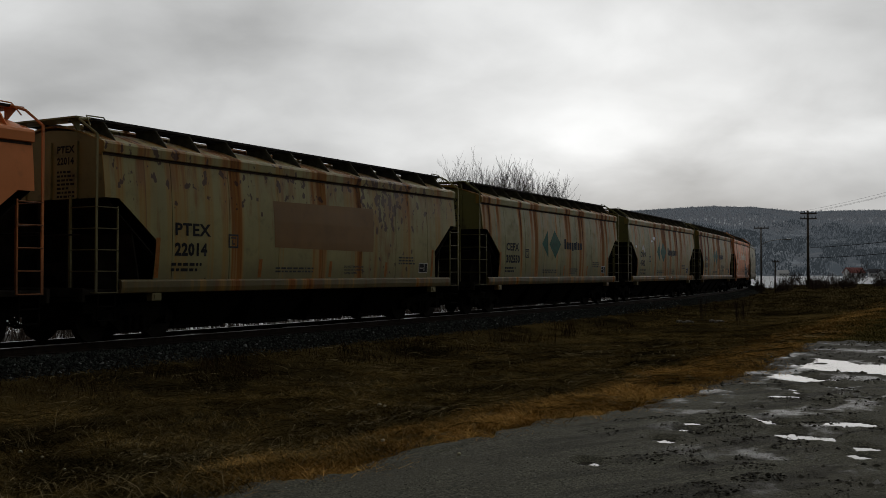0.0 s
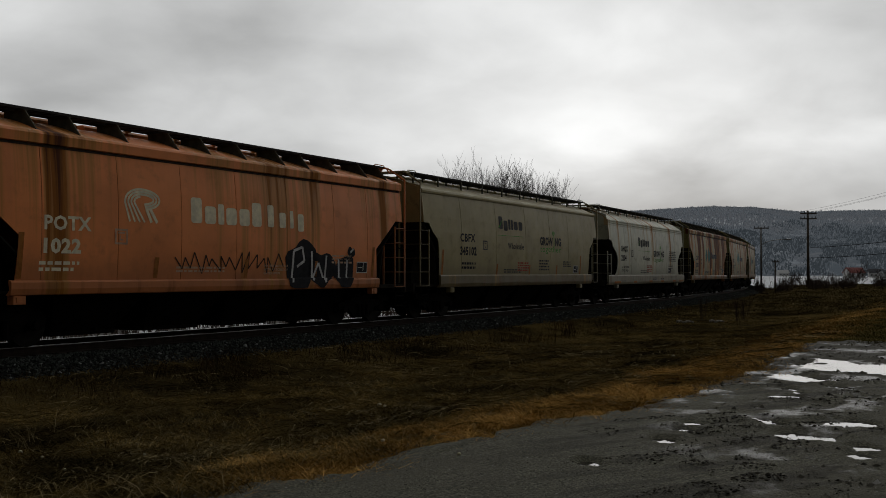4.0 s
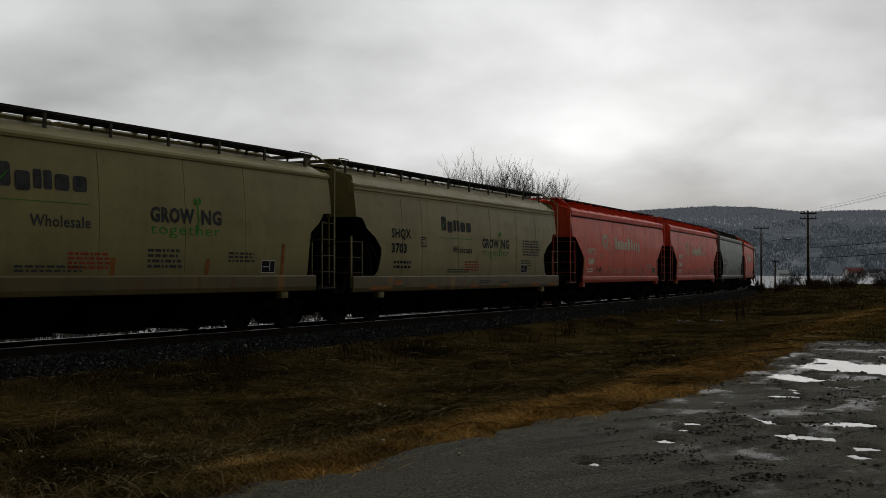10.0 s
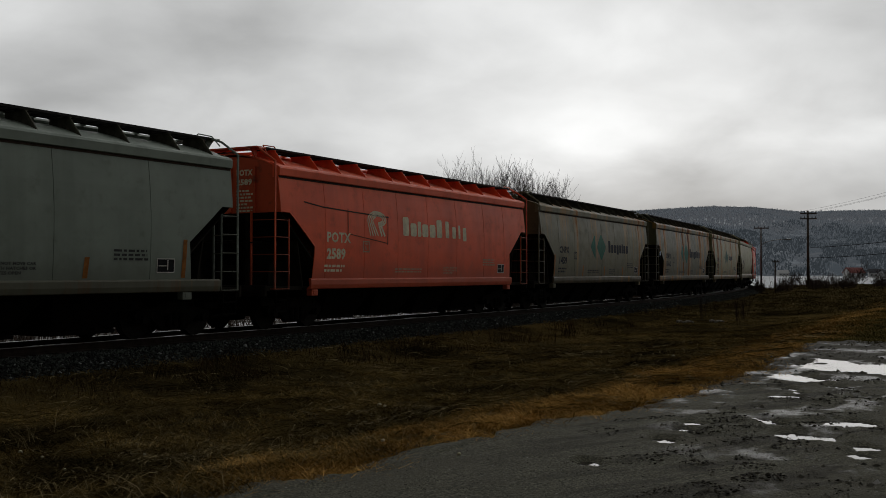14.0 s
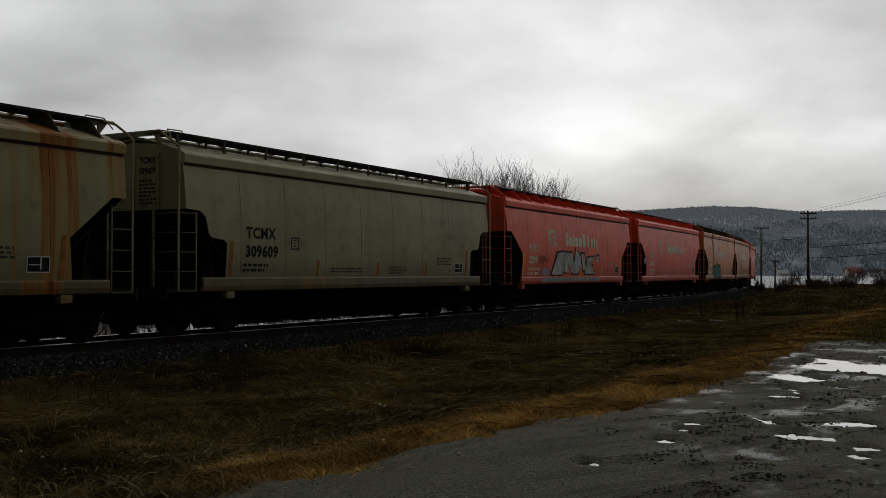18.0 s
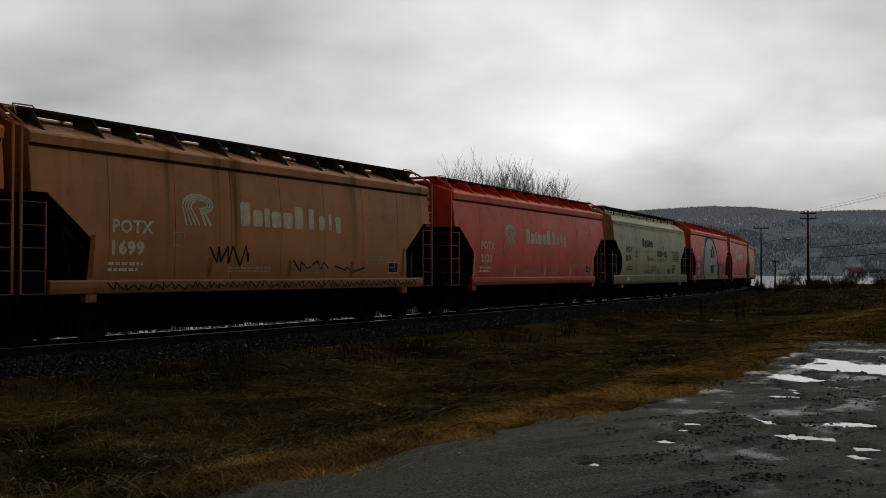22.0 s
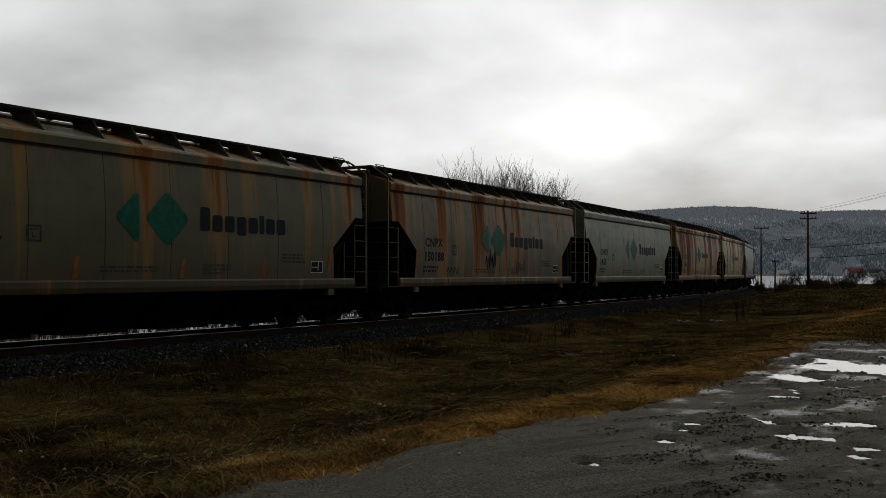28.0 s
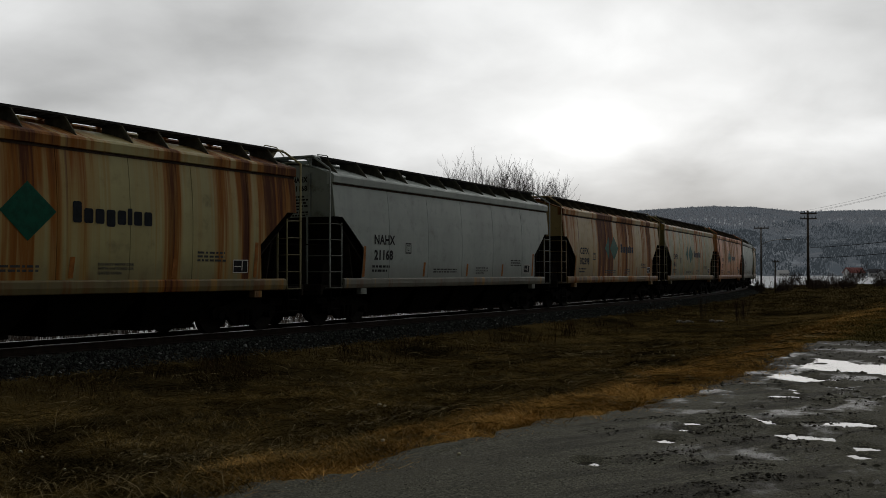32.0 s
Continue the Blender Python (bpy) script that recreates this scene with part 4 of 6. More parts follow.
def word_blocks(x0, z0, x1, z1, shape, thin=0.0):
    """A trade name as plain blocks: T tall, t narrow, x low and wide, d low and hanging; thin: narrower blocks."""
    wide = {"T": 0.95, "t": 0.55, "x": 1.0, "d": 1.0}
    unit = (x1 - x0) / sum(wide[c] for c in shape)
    h = z1 - z0
    out, x = [], x0
    for c in shape:
        w = wide[c] * unit
        lo, hi = {"T": (0.0, 1.0), "t": (0.0, 0.82), "x": (0.0, 0.70), "d": (-0.12, 0.70)}[c]
        m = w * 0.10
        a, b, p, q = x + m, x + w - m, z0 + h * lo, z0 + h * hi
        a, b = a + thin * w, b - thin * w
        out.append(rounded(a, p, b, q, (b - a) * 0.2))
        x += w
    return out


def diamond_logo(round_=False):
    if not round_:
        left = [(-2.02, 2.58), (-1.40, 2.05), (-1.40, 3.12)]
        right = [(-1.27, 2.58), (-0.66, 2.03), (-0.02, 2.60), (-0.66, 3.15)]
        return [left, right]

    def soft(p, k=0.14):
        out = []
        n = len(p)
        for i in range(n):
            a, b, c = Vector(p[i - 1]), Vector(p[i]), Vector(p[(i + 1) % n])
            u, v = (a - b).normalized(), (c - b).normalized()
            out += [tuple(b + u * k), tuple(b + (u + v) * k * 0.28), tuple(b + v * k)]
        return out
    return [soft([(-2.05, 2.60), (-1.38, 2.02), (-1.38, 3.18)]), soft([(-1.22, 2.60), (-0.56, 1.98), (0.10, 2.62), (-0.56, 3.22)])]


def arc_stripe(cx, cz, r0, r1, a0, a1, n=9, sx=1.0):
    p = [(cx + sx * r0 * math.cos(radians(a0 + (a1 - a0) * i / n)), cz + r0 * math.sin(radians(a0 + (a1 - a0) * i / n))) for i in range(n + 1)]
    q = [(cx + sx * r1 * math.cos(radians(a0 + (a1 - a0) * i / n)), cz + r1 * math.sin(radians(a0 + (a1 - a0) * i / n))) for i in range(n + 1)]
    return [[p[i], p[i + 1], q[i + 1], q[i]] for i in range(n)]


def fan_logo(x=-3.46, z=2.50):
    """Furrow emblem: bands that rise from a fanned foot, bend over at the top and curl back in."""
    out = []
    for i in range(4):
        foot, bend, r = 0.16 + 0.135 * i, 0.03 + 0.085 * i, 0.40 - 0.085 * i
        path = [(foot, 0.0), ((foot + bend) / 2 - 0.01, 0.30), (bend, 0.58)]
        path += [(0.46 - (0.46 - bend) * math.cos(radians(a)), 0.58 + (0.40 - 0.075 * i) * math.sin(radians(a))) for a in range(20, 91, 14)]
        path += [(0.50 + (r + 0.10) * math.sin(radians(a)), 0.68 + (0.30 - 0.075 * i) * math.cos(radians(a))) for a in range(10, 171, 20)]
        if i > 2:
            path = path[:9]
        out += stroke([(x + a * 1.0, z + b * 0.70) for a, b in path], 0.048)
    out += stroke([(x + 0.62, z + 0.27), (x + 0.76, z)], 0.075) + stroke([(x + 0.72, z + 0.29), (x + 0.92, z)], 0.075)
    return out


def blob(cx, cz, rx, rz, seed, n=22, rough=0.14):
    r = random.Random(seed)
    ph = [r.random() * 6.28 for _ in range(4)]
    out = []
    for i in range(n):
        a = i / n * 2 * math.pi
        k = 1 + rough * (math.sin(2 * a + ph[0]) + 0.7 * math.sin(3 * a + ph[1]) + 0.6 * math.sin(5 * a + ph[2]))
        out.append((cx + rx * k * math.cos(a), max(1.05, cz + rz * k * math.sin(a))))
    return out


def stroke(points, w):
    """A painted line of width w."""
    out = []
    for (xa, za), (xb, zb) in zip(points, points[1:]):
        d = math.hypot(xb - xa, zb - za) or 1
        ox, oz = -(zb - za) / d * w / 2, (xb - xa) / d * w / 2
        out.append([(xa + ox, za + oz), (xb + ox, zb + oz), (xb - ox, zb - oz), (xa - ox, za - oz)])
    return out


def scribble(x0, x1, z0, z1, seed, n, w):
    r = random.Random(seed)
    pts = [(x0 + (x1 - x0) * (i + r.random() * 1.5) / n, z0 + (z1 - z0) * (r.random() * 0.35 if i % 2 else 0.65 + r.random() * 0.35)) for i in range(n)]
    return stroke(pts, w)

# ---------------------------------------------------------------- distance


def at_px(px, depth):
    """Plan x of a direction given as a picture column, at a depth in metres."""
    return (px - 784) / 1800 * depth


def wood_mat(name, a, b, streak=(9, 9, 0.8)):
    n = Nodes(name)
    f = n.noise(1.0, 4, 0.6, stretch=streak)
    return n.done(n.mix(n.step(f, 0.35, 0.65), a, b), 0.85, 0, f, 0.4, 0.01, 0.2)


M["bark"] = wood_mat("grey_bark", (0.040, 0.035, 0.030), (0.085, 0.077, 0.068))
M["twig"] = wood_mat("red_brown_twig", (0.030, 0.020, 0.014), (0.075, 0.05, 0.035))
# lightened wood: the haze over this distant pole is put into its colour
M["pole_pale"] = wood_mat("hazed_pole", (0.11, 0.10, 0.095), (0.20, 0.19, 0.18))
M["pole"] = wood_mat("weathered_pole", (0.06, 0.05, 0.042), (0.13, 0.11, 0.09))
M["steel"] = plain("galvanised_steel", (0.28, 0.29, 0.30), 0.45, 0.7, 0.15)
M["wire"] = plain("wire_black", (0.02, 0.02, 0.022), 0.9, 0.0, spec=0.0)


def branches(rng, base, d, length, r, level, out, wide=3, spread=0.75):
    """Grows one limb in short lengths, with side limbs, as (a, b, ra, rb)."""
    n = 4 if level else 5
    p = Vector(base)
    d = Vector(d).normalized()
    for i in range(n):
        d = (d + Vector((rng.uniform(-1, 1), rng.uniform(-1, 1), rng.uniform(-0.4, 0.9))) * (0.10 + 0.03 * level)).normalized()
        q = p + d * length / n
        ra, rb = r * (1 - 0.8 * i / n), r * (1 - 0.8 * (i + 1) / n)
        out.append((p.copy(), q.copy(), ra, rb))
        if level < 4 and (i > 0 or level > 0):
            for _ in range(2 if level < wide else 1):
                side = Vector((rng.uniform(-1, 1), rng.uniform(-1, 1), rng.uniform(0.1, 0.7))).normalized()
                nd = (d * 0.75 + side * spread).normalized()
                branches(rng, q, nd, length * rng.uniform(0.42, 0.6), rb * 0.7, level + 1, out, wide, spread)
        p = q


def limb_mesh(name, limbs, sides=4):
    V, F = [], []
    for a, b, ra, rb in limbs:
        d = (b - a).normalized()
        u = d.orthogonal().normalized()
        w = d.cross(u)
        o = len(V)
        ns = sides if ra > 0.02 else 3
        for c, r in ((a, ra), (b, rb)):
            for k in range(ns):
                t = 2 * math.pi * k / ns
                V.append(tuple(c + (u * math.cos(t) + w * math.sin(t)) * r))
        for k in range(ns):
            F.append((o + k, o + (k + 1) % ns, o + ns + (k + 1) % ns, o + ns + k))
    return mesh_of(name, V, F)


def bare_tree(seed, height, stems):
    """Several upright stems from one root, with ascending limbs; as high as named."""
    rng = random.Random(seed)
    trunk, crown = [], []
    for s in range(stems):
        a = rng.random() * 6.28
        limbs = []
        branches(rng, (0.3 * math.cos(a) * s, 0.3 * math.sin(a) * s, 0), (0.16 * math.cos(a), 0.16 * math.sin(a), 1), height * rng.uniform(0.55, 0.7), 0.085, 0, limbs, 2, 0.62)
        trunk += limbs[:1]
        crown += limbs[1:]
    k = height / max(b.z for _, b, _, _ in crown)
    grow = lambda q: Vector((q.x, q.y, q.z * k))
    thin = [(grow(a), grow(b), max(ra * 0.5, 0.007), max(rb * 0.5, 0.005)) for a, b, ra, rb in crown]
    return limb_mesh("trunk", [(grow(a), grow(b), ra, rb) for a, b, ra, rb in trunk], 7), limb_mesh("crown", thin)


shapes = [bare_tree(11, 8.0, 3), bare_tree(23, 8.0, 3), bare_tree(37, 8.0, 3)]
# direction, depth, height of the top as a direction, shape, turn
for px, depth, top, v, turn in ((797, 66, 300, 2, 300), (816, 62, 274, 0, 0), (836, 66, 262, 1, 60), (858, 63, 268, 0, 150), (880, 64, 276, 2, 20), (900, 66, 272, 1, 200),
                                (920, 63, 284, 2, 110), (940, 66, 298, 0, 250), (962, 64, 302, 1, 320), (984, 66, 296, 2, 170)):
    x = at_px(px, depth)
    z0 = float(ground_z(x, depth)[0]) - 0.1
    tall = (EYE_Z + (484 - top) / 1800 * depth - z0) / 8.0
    tree = tagged(new("bare_tree"), "bare leafless winter tree with many fine twigs", "tree", "bare trees behind the line")
    part("trunk", shapes[v][0], M["bark"], tree)
    part("crown", shapes[v][1], M["bark"], tree)
    tree.matrix_basis = Matrix.LocRotScale((x, depth, z0), Euler((0, 0, radians(turn))), (tall * 0.72, tall * 0.72, tall))

# leafless shrubs along the lake shore and beside the line
shrub_me = []
for sd in (3, 8, 14):
    rng = random.Random(sd)
    limbs = []
    for s in range(7):
        a = rng.random() * 6.28
        branches(rng, (0.3 * math.cos(a), 0.3 * math.sin(a), 0), (0.5 * math.cos(a), 0.5 * math.sin(a), 1), rng.uniform(1.2, 2.0), 0.03, 2, limbs)
    shrub_me.append(limb_mesh("branchwork", [(a, b, max(ra * 0.7, 0.012), max(rb * 0.7, 0.010)) for a, b, ra, rb in limbs]))
rng = random.Random(77)
for k in range(40):
    depth = rng.uniform(88, 140)
    px = rng.uniform(1345, 1640) if k < 30 else rng.uniform(1332, 1400)
    x = at_px(px, depth)
    if abs(float(side_distance(x, depth)[0])) < 5:
        continue
    z = rng.uniform(0.5, 1.0) * (1.2 if px > 1490 and rng.random() < 0.3 else 0.8)
    sh = tagged(new("shrub"), "leafless brown shrub by the lake shore", "shrub", "lakeside shrubs")
    part("branchwork", shrub_me[k % 3], M["twig"], sh)
    sh.matrix_basis = Matrix.LocRotScale((x, depth, float(ground_z(x, depth)[0]) - 0.05), Euler((0, 0, rng.random() * 6.28)), (z, z, z * rng.uniform(0.8, 1.15)))
for px, depth, z in ((1243, 44, 0.5), (1306, 40, 0.52), (1318, 41, 0.5)):
    x = at_px(px, depth)
    sh = tagged(new("shrub"), "thin leafless weed shrub in the ditch", "shrub", "weeds in the ditch")
    part("branchwork", shrub_me[0], M["twig"], sh)
    sh.matrix_basis = Matrix.LocRotScale((x, depth, float(ground_z(x, depth)[0]) - 0.05), None, (z * 0.3, z * 0.3, z * 0.95))


def utility_pole(px, top, depth, arms, lean=0.0, lamp=None, label="", r=0.20, wood="pole"):
    x = at_px(px, depth)
    z0 = float(ground_z(x, depth)[0])
    zt = EYE_Z + (484 - top) / 1800 * depth
    p = tagged(new("utility_pole"), label, "utility pole", "utility poles")
    p.location = (x, depth, z0 - 0.1)
    h = zt - z0 + 0.1
    bm = bmesh.new()
    bar_into(bm, (0, 0, 0), (lean * h, 0, h), r, 10, r * 0.7)
    part("pole", to_mesh("pole", bm, None, True), M[wood], p)
    for dz, w in arms:
        bm = bmesh.new()
        box_into(bm, lean * h - w, lean * h + w, -0.26, -0.14, h - dz - 0.07, h - dz + 0.07, 0.01)
        arm = part("crossarm", to_mesh("crossarm", bm), M[wood], p)
        for q in (-0.9, -0.45, 0.45, 0.9):
            bm = bmesh.new()
            bar_into(bm, (lean * h + w * q, -0.2, h - dz + 0.06), (lean * h + w * q, -0.2, h - dz + 0.28), 0.05, 8, 0.035)
            part("insulator", to_mesh("insulator", bm), M["black"], arm)
    if lamp:
        z, reach, rise, flip = lamp
        bm = bmesh.new()
        pts = [(flip * reach * (1 - math.cos(radians(a))), -0.15, h - z + rise * math.sin(radians(a))) for a in range(0, 91, 15)]
        for a, b in zip(pts, pts[1:]):
            bar_into(bm, a, b, 0.05, 6)
        armp = part("lamp_arm", to_mesh("lamp_arm", bm), M["steel"], p, "curved pale steel lamp arm")
        bm = bmesh.new()
        bmesh.ops.create_uvsphere(bm, u_segments=10, v_segments=6, radius=0.2, matrix=Matrix.LocRotScale(Vector(pts[-1]) + Vector((flip * 0.25, 0, -0.02)), None, (2.2, 0.9, 0.5)))
        part("lamp_head", to_mesh("lamp_head", bm), M["steel"], armp)
    return p, h


utility_pole(1430, 373, 118, ((0.35, 0.95), (0.95, 0.95)), -0.0, None, "tall weathered wooden utility pole with two crossarms", 0.17)
utility_pole(1347, 402, 124, ((0.15, 0.9),), 0.0, (2.3, 3.0, 0.8, 1), "wooden utility pole with a curved street lamp arm", 0.12, "pole_pale")
utility_pole(1371, 461, 132, ((0.2, 0.45),), 0.02, None, "short leaning wooden pole by the shore", 0.12)


def wire(name, a, b, sag, r, group):
    bm = bmesh.new()
    a, b = Vector(a), Vector(b)
    pts = [a.lerp(b, i / 16) - Vector((0, 0, sag * 4 * (i / 16) * (1 - i / 16))) for i in range(17)]
    for p, q in zip(pts, pts[1:]):
        bar_into(bm, p, q, r, 5)
    return tagged(new(name, to_mesh(name, bm, M["wire"])), "sagging black overhead wire", "wire", group)


zt = EYE_Z + (484 - 373) / 1800 * 118
xp = at_px(1430, 118)
for k, dx in enumerate((-0.85, 0.3, 0.85)):
    wire("overhead_wire", (xp + dx, 117.8, zt - 0.1), (38 + dx * 1.2, 62, 9.3 + 0.15 * k), 0.35, 0.009, "wires of the pole line")
wire("telephone_cable", (xp + 0.2, 117.8, zt - 4.3), (38, 62, 5.0), 0.35, 0.032, "wires of the pole line")
wire("telephone_cable", (xp + 0.2, 117.8, zt - 5.5), (38, 62, 4.1), 0.35, 0.03, "wires of the pole line")

# hills across the lake


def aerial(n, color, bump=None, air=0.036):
    """Distant backdrop: its own colour plus a grey-blue glow that stands for haze."""
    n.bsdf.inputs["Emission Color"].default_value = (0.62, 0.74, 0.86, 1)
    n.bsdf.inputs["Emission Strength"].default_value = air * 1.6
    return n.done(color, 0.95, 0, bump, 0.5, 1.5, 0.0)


hz = Nodes("far_wooded_slope")
tone = hz.mix(hz.step(hz.noise(0.012, 5, 0.65), 0.35, 0.65), (0.085, 0.09, 0.10), (0.18, 0.175, 0.18))
tone = hz.mix(hz.step(hz.noise(0.02, 4, 0.7, stretch=(1, 1, 2.2)), 0.52, 0.66, 0, 0.75), tone, (0.40, 0.42, 0.45))
tone = hz.mix(hz.step(hz.noise(0.008, 4, 0.6, offset=(50, 20, 0)), 0.48, 0.60, 0, 0.8), tone, (0.06, 0.07, 0.08))
hp = hz.t.nodes.new("ShaderNodeSeparateXYZ")
hz.t.links.new(hz.tc.outputs["Object"], hp.inputs[0])
# bare hardwoods with snow between the stems on the upper slope
bear = hz.t.nodes.new("ShaderNodeCombineXYZ")
hz.t.links.new(hz.math("DIVIDE", hp.outputs[0], hp.outputs[1]), bear.inputs[0])
hz.t.links.new(hp.outputs[2], bear.inputs[2])
stems = hz.noise(1.0, 3, 0.6, vec=bear.outputs[0], stretch=(330.0, 0.0, 0.06))
stand = hz.math("MULTIPLY", hz.step(hp.outputs[2], 88, 104), hz.step(hp.outputs[2], 142, 118))
stand = hz.math("MULTIPLY", stand, hz.step(hz.noise(0.006, 3, 0.6, offset=(9, 4, 0)), 0.40, 0.55))
tone = hz.mix(hz.step(hp.outputs[2], 84, 100), tone, (0.135, 0.125, 0.128))
tone = hz.mix(hz.math("MULTIPLY", hz.step(stems, 0.52, 0.64), stand), tone, (0.50, 0.50, 0.51))
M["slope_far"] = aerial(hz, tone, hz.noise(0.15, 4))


def ridge(px):
    """Height of the skyline over the lake, as a slope, by direction."""
    return float(np.interp(px, [700, 1000, 1115, 1200, 1260, 1340, 1400, 1430, 1480, 1568, 1900],
                           [0.050, 0.0556, 0.0610, 0.0640, 0.0660, 0.0650, 0.0612, 0.0602, 0.0614, 0.0622, 0.060]))


def hill(name, r0, r1, frac, steps, seed, label, wob):
    cols = np.arange(-1400, 3400, 24.0)
    V, F = [], []
    n = len(cols)
    for i in range(steps + 1):
        u = i / steps
        r = r0 + (r1 - r0) * u
        for px in cols:
            top = ridge(px) * frac * r1
            h = -4 + (top + 4) * (u ** 0.85) + wob * math.sin(px * 0.02 + i * 1.3 + seed) * math.sin(u * 3.1) + wob * 0.5 * math.sin(px * 0.057 - i + seed) * (1 - u)
            a = math.atan((px - 784) / 1800)
            V.append((r * math.tan(a), r, h + EYE_Z * u))
    for i in range(steps):
        for j in range(n - 1):
            k = i * n + j
            F.append((k, k + 1, k + 1 + n, k + n))
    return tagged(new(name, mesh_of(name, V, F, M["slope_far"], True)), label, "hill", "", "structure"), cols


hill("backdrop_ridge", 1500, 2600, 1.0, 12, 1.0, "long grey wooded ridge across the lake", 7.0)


def slope_height(px, u):
    top = ridge(px) * 2600
    i = u * 12
    return -4 + (top + 4) * (u ** 0.85) + 7 * math.sin(px * 0.02 + i * 1.3 + 1) * math.sin(u * 3.1) + 3.5 * math.sin(px * 0.057 - i + 1) * (1 - u) + EYE_Z * u


# woods on the far slope: conifers and bare hardwoods
def woods(name, count, seed, dark, label, mat):
    r = random.Random(seed)
    V, F = [], []
    for _ in range(count):
        px = r.uniform(1060, 1640)
        u = r.random() ** 0.9
        patch = math.sin(px * 0.024 + u * 9) + 0.8 * math.sin(px * 0.061 - u * 17 + 2) + 0.5 * math.sin(px * 0.13 + u * 31)
        band = 1.25 - 6.0 * max(0, u - 0.36 - 0.05 * math.sin(px * 0.017)) - 3.0 * max(0, 0.12 - u)
        if dark and patch * 0.8 + band < r.uniform(0.1, 0.9) and not (u > 0.97 and r.random() < 0.5):
            continue
        if not dark and u < 0.42 and r.random() < 0.8:
            continue
        rr = 1500 + 1100 * u
        a = math.atan((px - 784) / 1800)
        x, y, z = rr * math.tan(a), rr, slope_height(px, u) - 1.0
        o = len(V)
        if dark:
            h, w = r.uniform(3, 7) * (1 - 0.5 * u), r.uniform(1.3, 2.6)
            for lo, hi, ww in ((0.05, 0.62, 1.0), (0.38, 1.0, 0.62)):
                o = len(V)
                for k in range(5):
                    t = 6.283 * k / 5 + r.random() * 0.5
                    V.append((x + w * ww * math.cos(t), y + w * ww * math.sin(t), z + h * lo))
                V.append((x, y, z + h * hi))
                F += [(o + k, o + (k + 1) % 5, o + 5) for k in range(5)]
        else:
            h = r.uniform(5, 10) * (1 - 0.4 * u)
            for k in range(2):
                o = len(V)
                ox = r.uniform(-3, 3)
                w = r.uniform(0.35, 1.1)
                top = h * r.uniform(0.7, 1.0)
                V += [(x + ox - w * 0.4, y, z), (x + ox + w * 0.4, y, z), (x + ox + w, y + 0.5, z + top * 0.6), (x + ox, y, z + top), (x + ox - w, y - 0.5, z + top * 0.55)]
                F += [(o, o + 1, o + 2, o + 3, o + 4)]
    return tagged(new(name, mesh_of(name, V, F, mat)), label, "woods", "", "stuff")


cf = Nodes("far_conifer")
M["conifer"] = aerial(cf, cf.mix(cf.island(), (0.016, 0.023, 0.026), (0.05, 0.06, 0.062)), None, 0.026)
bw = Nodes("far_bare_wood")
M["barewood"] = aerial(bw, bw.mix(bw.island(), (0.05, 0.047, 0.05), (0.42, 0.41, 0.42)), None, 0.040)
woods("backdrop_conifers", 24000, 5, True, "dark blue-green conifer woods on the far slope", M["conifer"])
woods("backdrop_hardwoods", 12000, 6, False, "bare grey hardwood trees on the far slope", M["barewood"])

# houses on the far shore
M["roof_red"] = plain("red_metal_roof", (0.26, 0.075, 0.065), 0.5, 0, 0.15, 1.0)
M["roof_grey"] = plain("grey_shingle", (0.10, 0.10, 0.11), 0.8, 0, 0.2, 1.0)
M["clap"] = plain("white_clapboard", (0.62, 0.62, 0.61), 0.7, 0, 0.1, 1.0)
M["pane"] = plain("dark_pane", (0.02, 0.025, 0.03), 0.15, 0, 0.2)


def house(px, depth, w, d, h, roof, turn, label):
    hs = tagged(new("house"), label, "house", "houses on the far shore")
    hs.matrix_basis = pose(at_px(px, depth), depth, -2.6 + (depth > 1400) * 4, 0, 0, turn)
    bm = bmesh.new()
    extrude_profile(bm, [(-d / 2, 0), (d / 2, 0), (d / 2, h), (0, h + d * 0.38), (-d / 2, h)], -w / 2, w / 2)
    wall = part("wall", to_mesh("wall", bm), M["clap"], hs)
    bm = bmesh.new()
    for s in (-1, 1):
        extrude_profile(bm, [(s * (d / 2 + 0.6), h - 0.35), (0, h + d * 0.40), (0, h + d * 0.40 + 0.3), (s * (d / 2 + 0.6), h - 0.05)], -w / 2 - 0.6, w / 2 + 0.6)
    part("roof", to_mesh("roof", bm), roof, hs)
    for i in range(3):
        bm = bmesh.new()
        x = -w / 2 + w * (i + 0.5) / 3
        box_into(bm, x - 0.8, x + 0.8, -d / 2 - 0.06, -d / 2 + 0.05, h * 0.35, h * 0.35 + 1.5)
        part("window", to_mesh("window", bm), M["pane"], wall)


house(1511, 900, 15, 11, 4.5, M["roof_red"], 12, "white house with a red metal roof on the far shore")
house(1549, 1000, 13, 9, 4.5, M["roof_grey"], -15, "white house with a grey roof on the far shore")
house(1566, 880, 9, 8, 3.6, M["roof_grey"], 25, "small white house on the far shore")
house(1385, 1350, 14, 9, 4.5, M["clap"], 5, "pale house with a snowy roof on the far shore")
house(1601, 940, 12, 9, 4.5, M["roof_grey"], 5, "white house with a grey roof on the far shore")

# ---------------------------------------------------------------- puddles
pw = Nodes("puddle_water")
pw.bsdf.inputs["IOR"].default_value = 1.33
M["water"] = pw.done((0.030, 0.026, 0.020), 0.03, 0, pw.noise(6, 2), 0.015, 0.01, 0.5)


